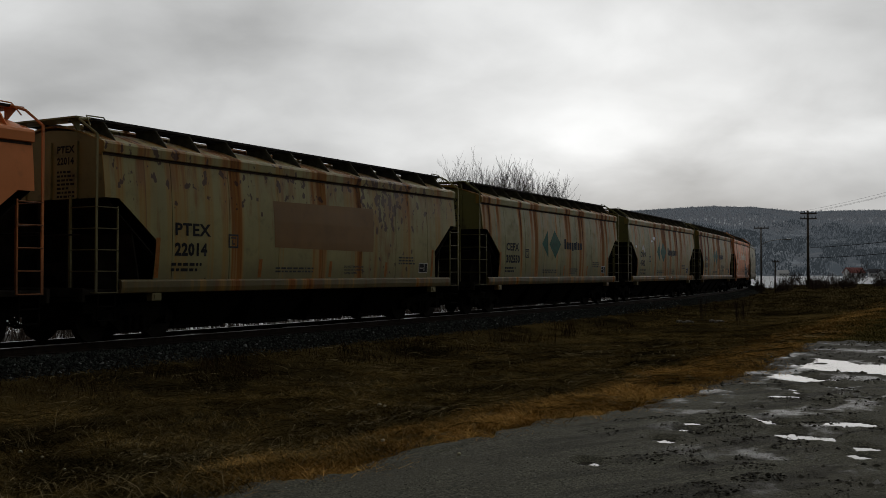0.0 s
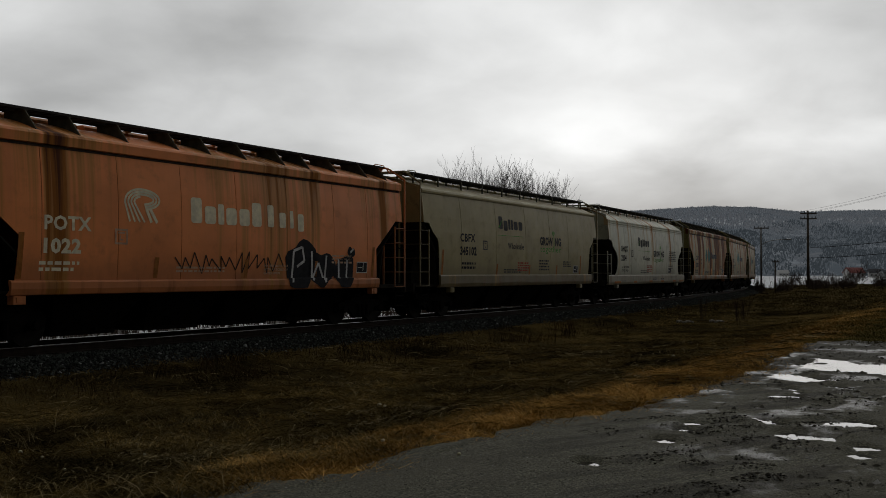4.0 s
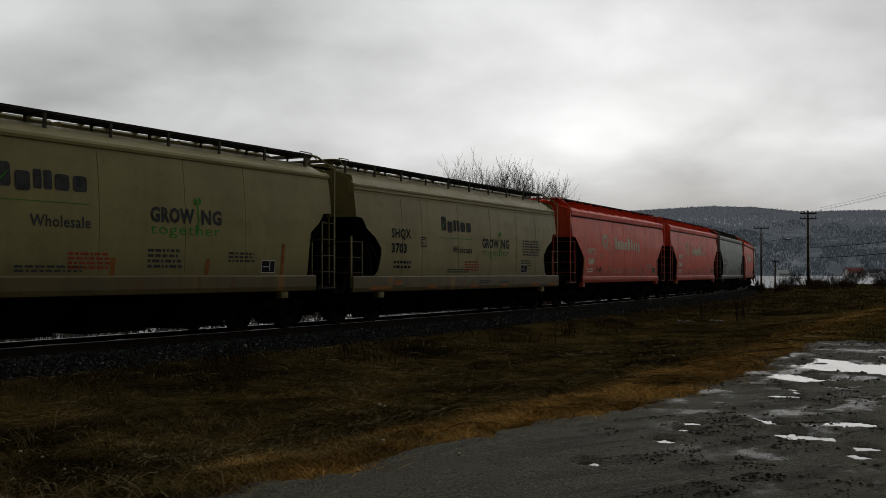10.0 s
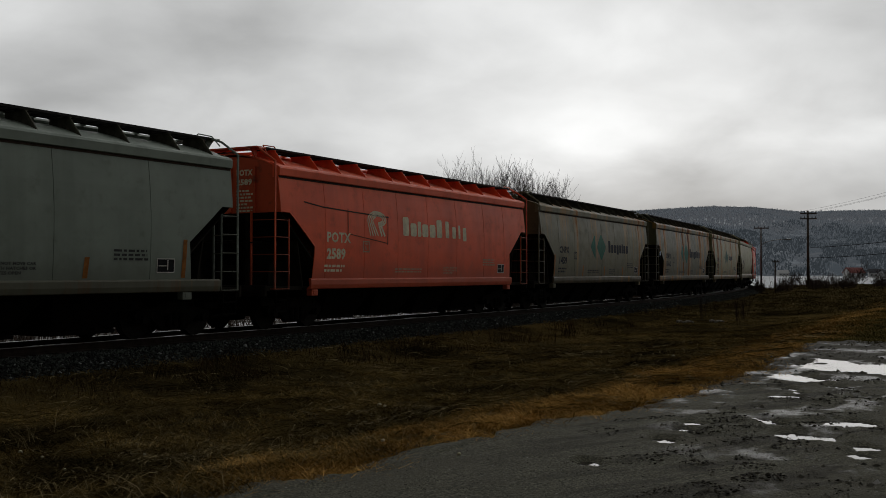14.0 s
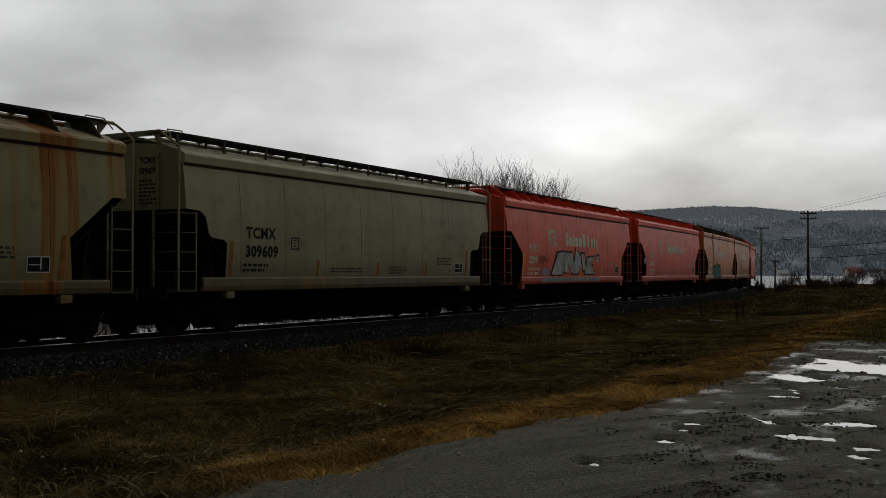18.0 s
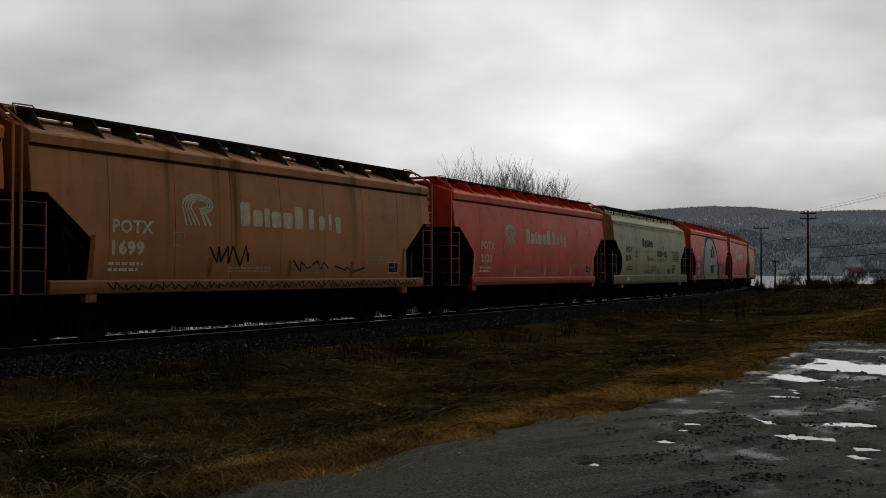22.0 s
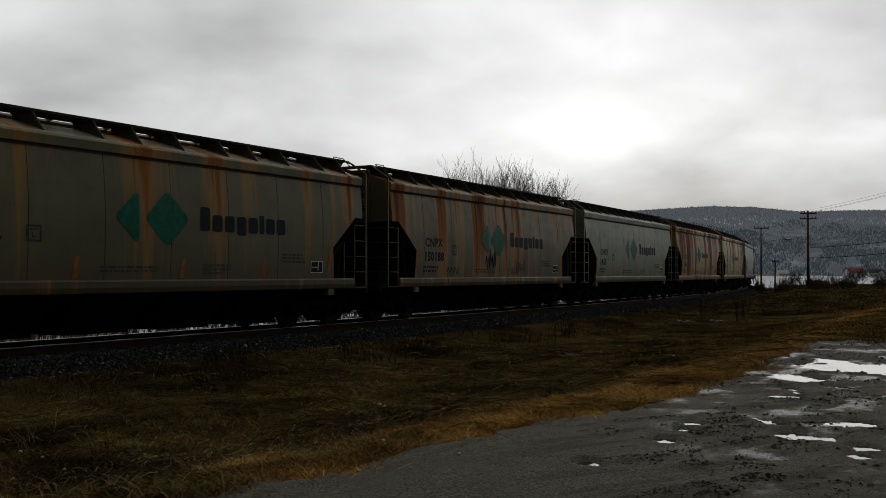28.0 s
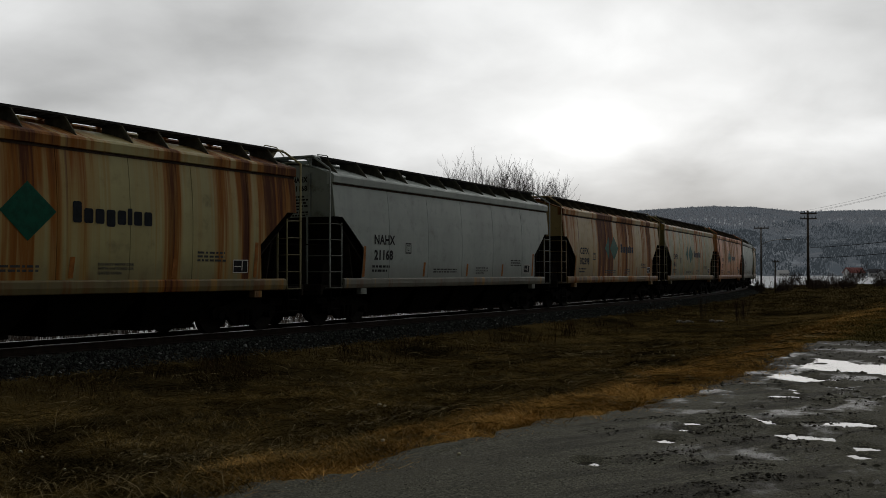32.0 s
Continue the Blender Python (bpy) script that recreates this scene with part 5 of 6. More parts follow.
def puddle(px, py, wpx, hpx, rank):
    """A shallow pool on the lot, given by its direction and spread; the ground's own hollow gives its shore."""
    cx, cy, rx, ry = pool_place(px, py, wpx, hpx)
    n = 40
    vs = [(0.0, 0.0, 0.0)] + [(rx * 1.4 * math.cos(6.28318 * i / n), ry * 1.4 * math.sin(6.28318 * i / n), 0.0) for i in range(n)]
    fs = [(0, 1 + i, 1 + (i + 1) % n) for i in range(n)]
    ob = tagged(new("puddle", mesh_of("puddle", vs, fs, M["water"])), "shallow puddle of still rainwater in the muddy lot", "puddle", "puddles in the lot", "structure")
    ob.location = (cx, cy, POOL_Z - 0.0008 * rank)


for rank, p in enumerate(PUDDLES):
    puddle(*p, rank)

# pale stones in the turf and driftwood in the ditch
g = Nodes("pale_stone")
M["palestone"] = g.done(g.mix(g.step(g.noise(30, 3), 0.4, 0.6), (0.34, 0.30, 0.18), (0.62, 0.57, 0.40)), 0.8, 0, g.noise(40, 3), 0.4, 0.01, 0.1)
for px, py, size in ((672, 722, 0.055), (681, 724, 0.04), (678, 792, 0.035), (40, 806, 0.04), (78, 815, 0.03), (258, 808, 0.028), (118, 838, 0.03), (1190, 634, 0.06), (812, 812, 0.03)):
    depth = (EYE_Z + 0.35) * 1800 / (py - 484)
    for _ in range(6):
        depth = (EYE_Z - float(ground_z(at_px(px, depth), depth)[0])) * 1800 / (py - 484)
    rng = random.Random(px)
    bm = bmesh.new()
    size *= 0.6
    bmesh.ops.create_icosphere(bm, subdivisions=2, radius=size)
    for v in bm.verts:
        v.co = v.co * (1 + 0.3 * noise.noise(v.co * (1.2 / size) + Vector((px, 0, 0))))
        v.co.z *= 0.7
    st = tagged(new("pale_stone", to_mesh("pale_stone", bm, M["palestone"], True)), "small pale stone lying in the dead grass", "stone", "pale stones in the grass")
    st.location = (at_px(px, depth), depth, float(ground_z(at_px(px, depth), depth)[0]) + 0.045 + size * 0.3)
M["driftwood"] = wood_mat("bleached_wood", (0.16, 0.14, 0.11), (0.34, 0.31, 0.26))
for px, half, turn in ((1212, 0.36, 4), (1268, 0.30, -6)):
    bm = bmesh.new()
    for i in range(5):
        u, w = -half + half * 0.4 * i, -half + half * 0.4 * (i + 1)
        bar_into(bm, (u, 0.04 * math.sin(i * 1.7), 0.03 * math.sin(i * 2.3)), (w, 0.04 * math.sin(i * 1.7 + 1.7), 0.03 * math.sin(i * 2.3 + 2.3)), 0.055 - 0.005 * i, 8, 0.05 - 0.005 * i)
    lg = tagged(new("fallen_branch", to_mesh("fallen_branch", bm, M["driftwood"], True)), "bleached fallen branch lying in the ditch", "branch", "fallen branches in the ditch")
    x = at_px(px, 42.0)
    lg.matrix_basis = pose(x, 42.0, float(ground_z(x, 42.0)[0]) + 0.09, 0, 0, turn)

# ---------------------------------------------------------------- dead grass


def grass(name, tufts, blades, seed, dmin, dmax, height, width, color_a, color_b, label, rmin=5.5, rmax=70, flat=0.6, gate=-0.2, az=(-27, 27), spread=0.12, edge=False):
    """Dead grass in tufts: each tuft's blades spread from one root and flop the same way."""
    g_ = np.random.default_rng(seed)
    a = np.radians(g_.uniform(az[0], az[1], tufts * 4))
    r = np.exp(g_.uniform(math.log(rmin), math.log(rmax), tufts * 4))
    x, y = r * np.sin(a), r * np.cos(a)
    d = side_distance(x, y)
    if edge:
        d = d - lot_edge(x, y)
    ok = (d > dmin + 0.3 * wave(x * 2, y * 2, seed)) & (d < dmax + 0.35 * wave(x * 1.7, y * 1.7, seed + 1.0)) & (wave(x * 0.8, y * 0.8, seed * 1.0) + 0.5 * g_.normal(size=len(x)) > gate)
    x, y, r = x[ok][:tufts], y[ok][:tufts], r[ok][:tufts]
    flop = g_.uniform(0, 6.283, len(x)) * 0.85 + wave(x * 0.5, y * 0.5, 6.0) * 2.6
    tall = (0.55 + 0.75 * g_.random(len(x))) * (0.85 + 0.4 * wave(x * 0.9, y * 0.9, 3.0))
    x, y, r, flop, tall = (np.repeat(q, blades) for q in (x, y, r, flop, tall))
    n = len(x)
    grow = np.maximum(1, r / 18)
    x = x + g_.normal(0, spread, n) * grow ** 0.5
    y = y + g_.normal(0, spread, n) * grow ** 0.5
    z = ground_z(x, y) - 0.015
    h = height * tall * (0.5 + 0.7 * g_.random(n))
    w = width * (0.6 + 0.8 * g_.random(n)) * grow
    lean_dir = flop + g_.normal(0, 0.75, n)
    lean = flat * (0.35 + 0.95 * g_.random(n))
    lx, ly = np.cos(lean_dir) * lean, np.sin(lean_dir) * lean
    sx, sy = g_.uniform(0.6, 1, n), g_.uniform(-0.7, 0.7, n)
    V = np.empty((n, 7, 3))
    for i, (u, ww) in enumerate(((0.0, 1.0), (0.45, 0.85), (0.8, 0.5))):
        bx, by = x + lx * h * u ** 1.6 * 1.7, y + ly * h * u ** 1.6 * 1.7
        bz = z + h * (u - 0.45 * u * u * np.minimum(1.0, lean))
        V[:, 2 * i, :] = np.stack([bx - sx * w * ww / 2, by - sy * w * ww / 2, bz], 1)
        V[:, 2 * i + 1, :] = np.stack([bx + sx * w * ww / 2, by + sy * w * ww / 2, bz], 1)
    V[:, 6, :] = np.stack([x + lx * h * 1.7, y + ly * h * 1.7, z + h * (1 - 0.55 * np.minimum(1.0, lean))], 1)
    o = (np.arange(n) * 7)[:, None]
    quads_ = np.concatenate([o + np.array([[0, 1, 3, 2]]), o + np.array([[2, 3, 5, 4]])])
    tris_ = o + np.array([[4, 5, 6]])
    n_ = Nodes(name)
    patch = n_.step(n_.noise(0.55, 4, 0.6, offset=(seed, 0, 0)), 0.38, 0.62, 0.06, 1.0)
    col_ = n_.mix(n_.math("MULTIPLY", n_.island(), patch), color_a, color_b)
    mat = n_.done(col_, 0.85, 0, None, spec=0.0)
    return tagged(new(name, mesh_of(name, V.reshape(-1, 3).tolist(), quads_.tolist() + tris_.tolist(), mat)), label, "grass", "", "stuff")


grass("matted_grass", 7600, 24, 3, 2.35, 12.4, 0.14, 0.0065, (0.011, 0.0085, 0.003), (0.39, 0.265, 0.088), "matted dark dead grass in the ditch", flat=1.35, gate=-0.25, spread=0.17)
grass("dry_grass", 4600, 26, 4, -1.75, 0.2, 0.14, 0.0055, (0.17, 0.092, 0.022), (0.95, 0.56, 0.165), "tall tan dry grass along the gravel lot", flat=1.15, gate=-1.0, rmax=60, edge=True, spread=0.15, az=(-12, 27))
grass("pale_stalks", 1100, 6, 9, 3.2, 12.5, 0.30, 0.006, (0.12, 0.09, 0.04), (0.42, 0.33, 0.17), "scattered pale dead stalks", flat=1.0, gate=0.2, rmax=30, spread=0.2)
grass("ditch_weeds", 1100, 14, 21, 2.5, 5.2, 0.42, 0.006, (0.012, 0.007, 0.004), (0.085, 0.045, 0.022), "red-brown dead weeds standing along the ballast", flat=0.35, gate=0.25, rmin=12, rmax=70, spread=0.16)
grass("verge_grass", 2600, 16, 31, 3.0, 13.5, 0.16, 0.010, (0.025, 0.020, 0.008), (0.34, 0.25, 0.10), "rough dead grass on the verge of the line", flat=1.0, gate=-1.2, rmin=50, rmax=140, az=(5, 28), spread=0.3)
grass("field_grass", 4200, 16, 12, 13.0, 70, 0.10, 0.012, (0.040, 0.035, 0.011), (0.22, 0.175, 0.055), "short winter grass beyond the lot", flat=0.9, gate=-1.5, rmin=24, rmax=135, az=(8, 28), spread=0.3)


def straw(name, count, seed, color_a, color_b, label):
    """Long dead blades pressed flat by the snow: each a thin strip that arcs a little over the turf."""
    g_ = np.random.default_rng(seed)
    a = np.radians(g_.uniform(-27, 24, count * 3))
    r = np.exp(g_.uniform(math.log(5.5), math.log(30), count * 3))
    x, y = r * np.sin(a), r * np.cos(a)
    d = side_distance(x, y)
    ok = (d > 2.6) & (d < lot_edge(x, y) - 0.2) & (wave(x * 1.1, y * 1.1, 8.0) + 0.7 * g_.normal(size=len(x)) > 0.1)
    x, y, r = x[ok][:count], y[ok][:count], r[ok][:count]
    n = len(x)
    turn = wave(x * 0.7, y * 0.7, 2.5) * 2.2 + g_.normal(0, 0.8, n)
    length = 0.18 + 0.34 * g_.random(n)
    high = 0.01 + 0.035 * g_.random(n) ** 2
    bend = g_.normal(0, 0.35, n)
    w = 0.0045 * (0.7 + 0.7 * g_.random(n)) * np.maximum(1, r / 12)
    V = np.empty((n, 10, 3))
    for i in range(5):
        u = i / 4
        h = turn + bend * (u - 0.5)
        cx, cy = x + np.cos(h) * length * (u - 0.5), y + np.sin(h) * length * (u - 0.5)
        cz = ground_z(cx, cy) + 0.03 + high * 4 * u * (1 - u)
        ww = w * (1.0 - 0.6 * u)
        V[:, 2 * i] = np.stack([cx - np.sin(h) * ww, cy + np.cos(h) * ww, cz], 1)
        V[:, 2 * i + 1] = np.stack([cx + np.sin(h) * ww, cy - np.cos(h) * ww, cz + ww], 1)
    o = (np.arange(n) * 10)[:, None]
    F = np.concatenate([o + np.array([[2 * i, 2 * i + 1, 2 * i + 3, 2 * i + 2]]) for i in range(4)])
    n_ = Nodes(name)
    mat = n_.done(n_.mix(n_.island(), color_a, color_b), 0.8, 0, None, spec=0.05)
    return tagged(new(name, mesh_of(name, V.reshape(-1, 3).tolist(), F.tolist(), mat)), label, "grass", "", "stuff")


straw("flattened_straw", 7000, 41, (0.035, 0.026, 0.011), (0.30, 0.23, 0.10), "long pale blades of flattened dead grass")


def thicket(name, count, seed, place, tall, thin, label):
    """Leafless brush: stems with a few side twigs, too dense to count."""
    rng_ = random.Random(seed)
    limbs = []
    for _ in range(count):
        x, y, k = place(rng_)
        z = float(ground_z(x, y)[0]) - 0.1
        h = tall * rng_.uniform(0.4, 1.0) * k
        a = Vector((x, y, z))
        lean = Vector((rng_.gauss(0, 0.22), rng_.gauss(0, 0.22), 1)).normalized()
        b = a + lean * h * 0.55
        c = b + (lean + Vector((rng_.gauss(0, 0.2), rng_.gauss(0, 0.2), 0.3))).normalized() * h * 0.45
        limbs += [(a, b, thin, thin * 0.75), (b, c, thin * 0.75, thin * 0.4)]
        for q in range(3):
            s_ = a.lerp(b, 0.4 + 0.25 * q)
            e_ = s_ + Vector((rng_.gauss(0, 0.5), rng_.gauss(0, 0.5), rng_.uniform(0.5, 1.1))).normalized() * h * rng_.uniform(0.2, 0.4)
            limbs.append((s_, e_, thin * 0.6, thin * 0.3))
    ob = new(name, limb_mesh(name, limbs, 3))
    ob.data.materials.append(M["twig"])
    return tagged(ob, label, "brush", "", "stuff")


def behind_line(r_):
    x, y, _ = line(r_.uniform(15, 150), r_.uniform(4.2, 14.0))
    return x, y, 1.0


def along_crest(r_):
    depth = r_.uniform(92, 138)
    px = r_.uniform(1336, 1640)
    while math.sin(px * 0.11) + 0.8 * math.sin(px * 0.043 + 1) + r_.gauss(0, 0.5) < -0.1:
        px = r_.uniform(1336, 1640)
    return at_px(px, depth), depth, r_.choice((0.5, 0.6, 0.8, 1.0, 1.5)) * (0.7 if px > 1480 else 0.85)


thicket("brush_behind_line", 3600, 51, behind_line, 2.1, 0.020, "leafless dark brush growing behind the railway line")
thicket("lakeside_brush", 1900, 52, along_crest, 1.4, 0.020, "leafless dark brush along the lake shore")

CREAM, BEIGE, GREYG, WHITE = (0.215, 0.200, 0.068), (0.225, 0.190, 0.056), (0.26, 0.305, 0.255), (0.48, 0.48, 0.36)
RED, FADED, TAN = (0.92, 0.105, 0.040), (0.78, 0.255, 0.075), (0.62, 0.245, 0.085)
OLIVE, SILVER = (0.120, 0.112, 0.055), (0.33, 0.375, 0.345)

# middle of the car along the line at 17 s, kind, scheme, mark, number, paint, rust, reflector, extras
TRAIN = (
    (-252.2, "S", "pot", "POTX", "1371", FADED, 0.04, "old", ()),
    (-235.8, "A", "bare", "PTEX", "22014", (0.30, 0.265, 0.105), 0.32, "old", ("panel", "spots")),
    (-219.1, "A", "can", "CEFX", "302550", CREAM, 0.42, "old", ()),
    (-202.4, "A", "can", "CNPX", "4542", CREAM, 0.52, "old", ("chips",)),
    (-185.9, "A", "can", "CEFX", "302410", BEIGE, 0.62, "bright", ("tag",)),
    (-169.4, "S", "pot", "POTX", "1022", FADED, 0.22, "old", ("piece_dark",)),
    (-152.9, "D", "agr", "CBFX", "345102", (0.30, 0.25, 0.11), 0.04, "old", ()),
    (-135.9, "B", "agr", "SHQX", "2204", WHITE, 0.09, "sill", ()),
    (-119.25, "A", "can", "CNPX", "3700", BEIGE, 0.78, "bright", ()),
    (-102.8, "A", "can", "CEFX", "302423", CREAM, 0.70, "old", ()),
    (-86.3, "A", "can", "CNPX", "4307", CREAM, 0.68, "old", ()),
    (-69.3, "D", "agr", "CBFX", "345088", (0.32, 0.275, 0.105), 0.04, "old", ()),
    (-53.0, "B", "agr", "SHQX", "3703", (0.33, 0.285, 0.115), 0.04, "sill", ("plate",)),
    (-36.5, "S", "pot", "POTX", "2489", RED, 0.0, "old", ("tag_small",)),
    (-19.95, "S", "pot", "POTX", "2444", RED, 0.0, "old", ()),
    (-3.6, "N", "bare", "NAHX", "20793", GREYG, 0.0, "old", ()),
    (12.9, "S", "pot", "POTX", "2589", (0.90, 0.13, 0.045), 0.04, "none", ("dent",)),
    (29.2, "S", "canr", "CNPX", "1459", (0.15, 0.142, 0.074), 0.10, "old", ()),
    (46.0, "A", "canr", "CNPX", "150663", OLIVE, 0.34, "old", ()),
    (62.0, "A", "can", "CNPX", "4303", (0.30, 0.28, 0.135), 0.40, "old", ("set_back",)),
    (78.5, "C", "bare", "TCMX", "309609", (0.33, 0.305, 0.16), 0.05, "old", ()),
    (94.9, "S", "pot", "POTX", "2299", RED, 0.0, "yellow", ("piece_white",)),
    (111.3, "A", "pot", "POTX", "3071", (0.90, 0.105, 0.042), 0.0, "none", ()),
    (127.7, "A", "pot", "POTX", "1585", FADED, 0.20, "old", ("piece_teal",)),
    (143.0, "A", "pot", "POTX", "1699", TAN, 0.08, "old", ("tags_wide",)),
    (159.4, "S", "pot", "POTX", "2128", RED, 0.0, "yellow", ()),
    (175.6, "B", "agr", "SHQX", "3674", (0.46, 0.42, 0.20), 0.05, "sill", ("tag_two", "plate")),
    (192.0, "A", "pot", "POTX", "3148", RED, 0.0, "old", ("piece_dome",)),
    (208.3, "S", "pot", "POTX", "2915", (0.88, 0.11, 0.042), 0.0, "old", ("blots",)),
    (224.9, "A", "pot", "POTX", "1286", (0.70, 0.235, 0.09), 0.04, "old", ()),
    (241.6, "A", "canr", "CNPX", "150307", OLIVE, 0.26, "old", ()),
    (257.9, "A", "canr", "CNPX", "150188", OLIVE, 0.36, "old", ("tag_logo",)),
    (274.1, "S", "canr", "CNPX", "1455", (0.19, 0.22, 0.15), 0.05, "old", ()),
    (290.3, "A", "can", "CNPX", "4346", (0.33, 0.27, 0.085), 0.90, "old", ("tag_red",)),
    (306.5, "A", "can", "CNPX", "4619", (0.38, 0.34, 0.15), 0.50, "old", ()),
    (322.9, "N", "bare", "NAHX", "21168", SILVER, 0.0, "old", ()),
    (339.3, "A", "can", "CEFX", "302398", (0.36, 0.26, 0.10), 0.66, "old", ()),
    (355.5, "A", "can", "CNPX", "4611", CREAM, 0.42, "old", ()),
    (371.9, "A", "can", "CNPX", "4377", TAN, 0.50, "old", ()),
    (388.3, "N", "bare", "NAHX", "20911", GREYG, 0.0, "old", ()),
    (404.7, "A", "can", "CNPX", "4550", CREAM, 0.50, "old", ()),
    (421.1, "A", "can", "CNPX", "4402", CREAM, 0.50, "old", ()),
)


def paint_word(color, rust, scheme):
    if scheme == "pot":
        w = "red" if color[1] < 0.14 else "sun-faded orange"
    elif color[2] > 0.55:
        w = "off-white"
    elif color[1] > color[0]:
        w = "blue-grey"
    else:
        w = "dirty cream"
    return w + (" covered hopper car with heavy rust streaks" if rust > 0.5 else " covered hopper car with some rust streaks" if rust > 0.2 else " covered hopper car with road grime")


def pad_mesh(x, z):
    bm = bmesh.new()
    box_into(bm, x - 0.14, x + 0.14, -1.62, -1.45, z - 0.17, z - 0.005, 0.01)
    box_into(bm, x - 0.07, x + 0.07, -1.63, -1.60, z - 0.13, z - 0.04)
    return to_mesh("jacking_pad", bm)


truck_me = side_frame_mesh()
truck_me.materials.append(M["under"])
CARSET = []


def stuffed(ob):
    return tagged(ob, kind="stuff")


def pieces(polys, lift):
    """Sorts painted shapes into single pieces: a stroke's lengths stay together."""
    out = []
    for p in polys:
        c = (sum(a for a, _ in p) / len(p), sum(b for _, b in p) / len(p))
        if len(p) == 4 and out and len(out[-1][0][0]) == 4 and math.hypot(c[0] - out[-1][1][0], c[1] - out[-1][1][1]) < 0.75:
            out[-1] = (out[-1][0] + [p], c)
        else:
            out.append(([p], c))
    return [flat_mesh("spray_piece", g_, lift) for g_, _ in out]


def spray(meshes, mat, car, label=""):
    for me in meshes:
        part("spray_piece", me, mat, car, label)


# load limit and light weight, where they can be read
WEIGHTS = {"3071": ("LD LMT 230200", "LT WT  55800"), "2204": ("LD LMT 226900", "LT WT  59100"),
           "3148": ("LD LMT 230300", "LT WT  55700"), "4542": ("LD LMT 228000", "LT WT  58000"), "2299": ("LD LMT 229500", "LT WT  56500")}


def marks(car, k, scheme, mark, number, reflector, extras, seed):
    ink = M["cream"] if scheme == "pot" else M["navy"] if scheme in ("can", "canr") else M["black"]
    agr = scheme == "agr"
    up_ = 0.22 if agr else 0.0
    part("reporting_mark", cached(("mark", mark, agr), lambda: text_mesh(mark, -5.42, 2.27 + up_, 0.26, 1.12, 0.008)), ink, car)
    wide = 1.02 if len(number) == 5 else 1.22 if len(number) == 6 else 0.88
    part("car_number", text_mesh(number, -5.43, 1.83 + up_, 0.26, wide), ink, car)
    weights = WEIGHTS.get(number)
    if weights:
        z_ = 1.80 if agr else 1.66
        for q, body in enumerate(weights):
            part("load_stencil", text_mesh(body, -5.50 + up_, z_ - 0.11 - 0.175 * q, 0.10, 1.2 - 0.1 * q, 0.003), ink, car)
    else:
        stuffed(part("load_stencil", cached(("ld", scheme), lambda: flat_mesh("load_stencil", small_print(-5.52, 1.42, -4.5, 1.66, 2, 3) if not agr else small_print(-5.3, 1.52, -4.2, 1.80, 2, 3))), ink, car))
    frame_box = [rect(-3.70, 2.02, -3.66, 2.34), rect(-3.40, 2.02, -3.36, 2.34), rect(-3.66, 2.02, -3.40, 2.06), rect(-3.66, 2.30, -3.40, 2.34), rect(-3.58, 2.10, -3.48, 2.13), rect(-3.58, 2.20, -3.55, 2.10), rect(-3.62, 2.24, -3.44, 2.27)]
    stuffed(part("plate_symbol", cached(("plate", agr), lambda: flat_mesh("plate_symbol", [[(x, z + up_) for x, z in p] for p in frame_box])), M["cream_dim"] if scheme == "pot" else M["grey_txt"], car))
    pr = M["grey_txt"] if scheme != "pot" else M["cream_dim"]
    stuffed(part("service_stencil", cached(("svc", scheme), lambda: flat_mesh("service_stencil", small_print(-1.95, 1.42, -0.1, 1.58, 2, 5))), pr, car))
    if not agr:
        for q, body in enumerate(("DO NOT MOVE CAR", "WITH HATCHES OR", "GATES OPEN")):
            part("warning_line", cached(("warn", q), lambda: text_mesh(body, 1.0, 1.585 - 0.088 * q, 0.055, 0.95 if q < 2 else 0.62, 0.002)), pr, car)
    stuffed(part("date_stencil", cached(("date", scheme), lambda: flat_mesh("date_stencil", small_print(3.8, 1.66, 4.75, 1.92, 3, 8))), pr, car))
    lx = (3.78, 4.37) if k.name == "B" else (4.98, 5.5)
    lp = part("label_plate", cached(("lab", k.name), lambda: flat_mesh("label_plate", [rect(lx[0], 1.44, lx[1], 1.75)])), M["black"], car, "black inspection label")
    stuffed(part("label_border", cached(("labl", k.name), lambda: flat_mesh("label_border", [rect(lx[0], 1.44, lx[1], 1.46), rect(lx[0], 1.73, lx[1], 1.75), rect(lx[0], 1.44, lx[0] + 0.02, 1.75), rect(lx[1] - 0.02, 1.44, lx[1], 1.75), rect(lx[0] + 0.3, 1.5, lx[0] + 0.33, 1.72), rect(lx[0] + 0.05, 1.58, lx[0] + 0.28, 1.60)], 0.010)), M["white"], lp))
    e = -(k.end - 0.02)
    part("end_mark", cached(("emark", mark), lambda: text_mesh(mark, -0.18, 3.92, 0.14, 0.52, 0.006, end=e)), ink, car)
    part("end_number", text_mesh(number, -0.18, 3.68, 0.14, 0.5, 0.006, end=e), ink, car)

    def end_print():
        bm = bmesh.new()
        r = random.Random(4)
        for i in range(7):
            z = 3.50 - i * 0.085
            y = -0.18
            while y > -0.45 - 0.5 * r.random() * (0.4 + i * 0.15):
                w = 0.05 + 0.08 * r.random()
                bm.faces.new([bm.verts.new((e - 0.004, yy, zz)) for yy, zz in ((y, z), (y - w, z), (y - w, z + 0.045), (y, z + 0.045))])
                y -= w + 0.03
        return to_mesh("end_stencil", bm)
    stuffed(part("end_stencil", cached(("eprint", k.name), end_print), ink, car))
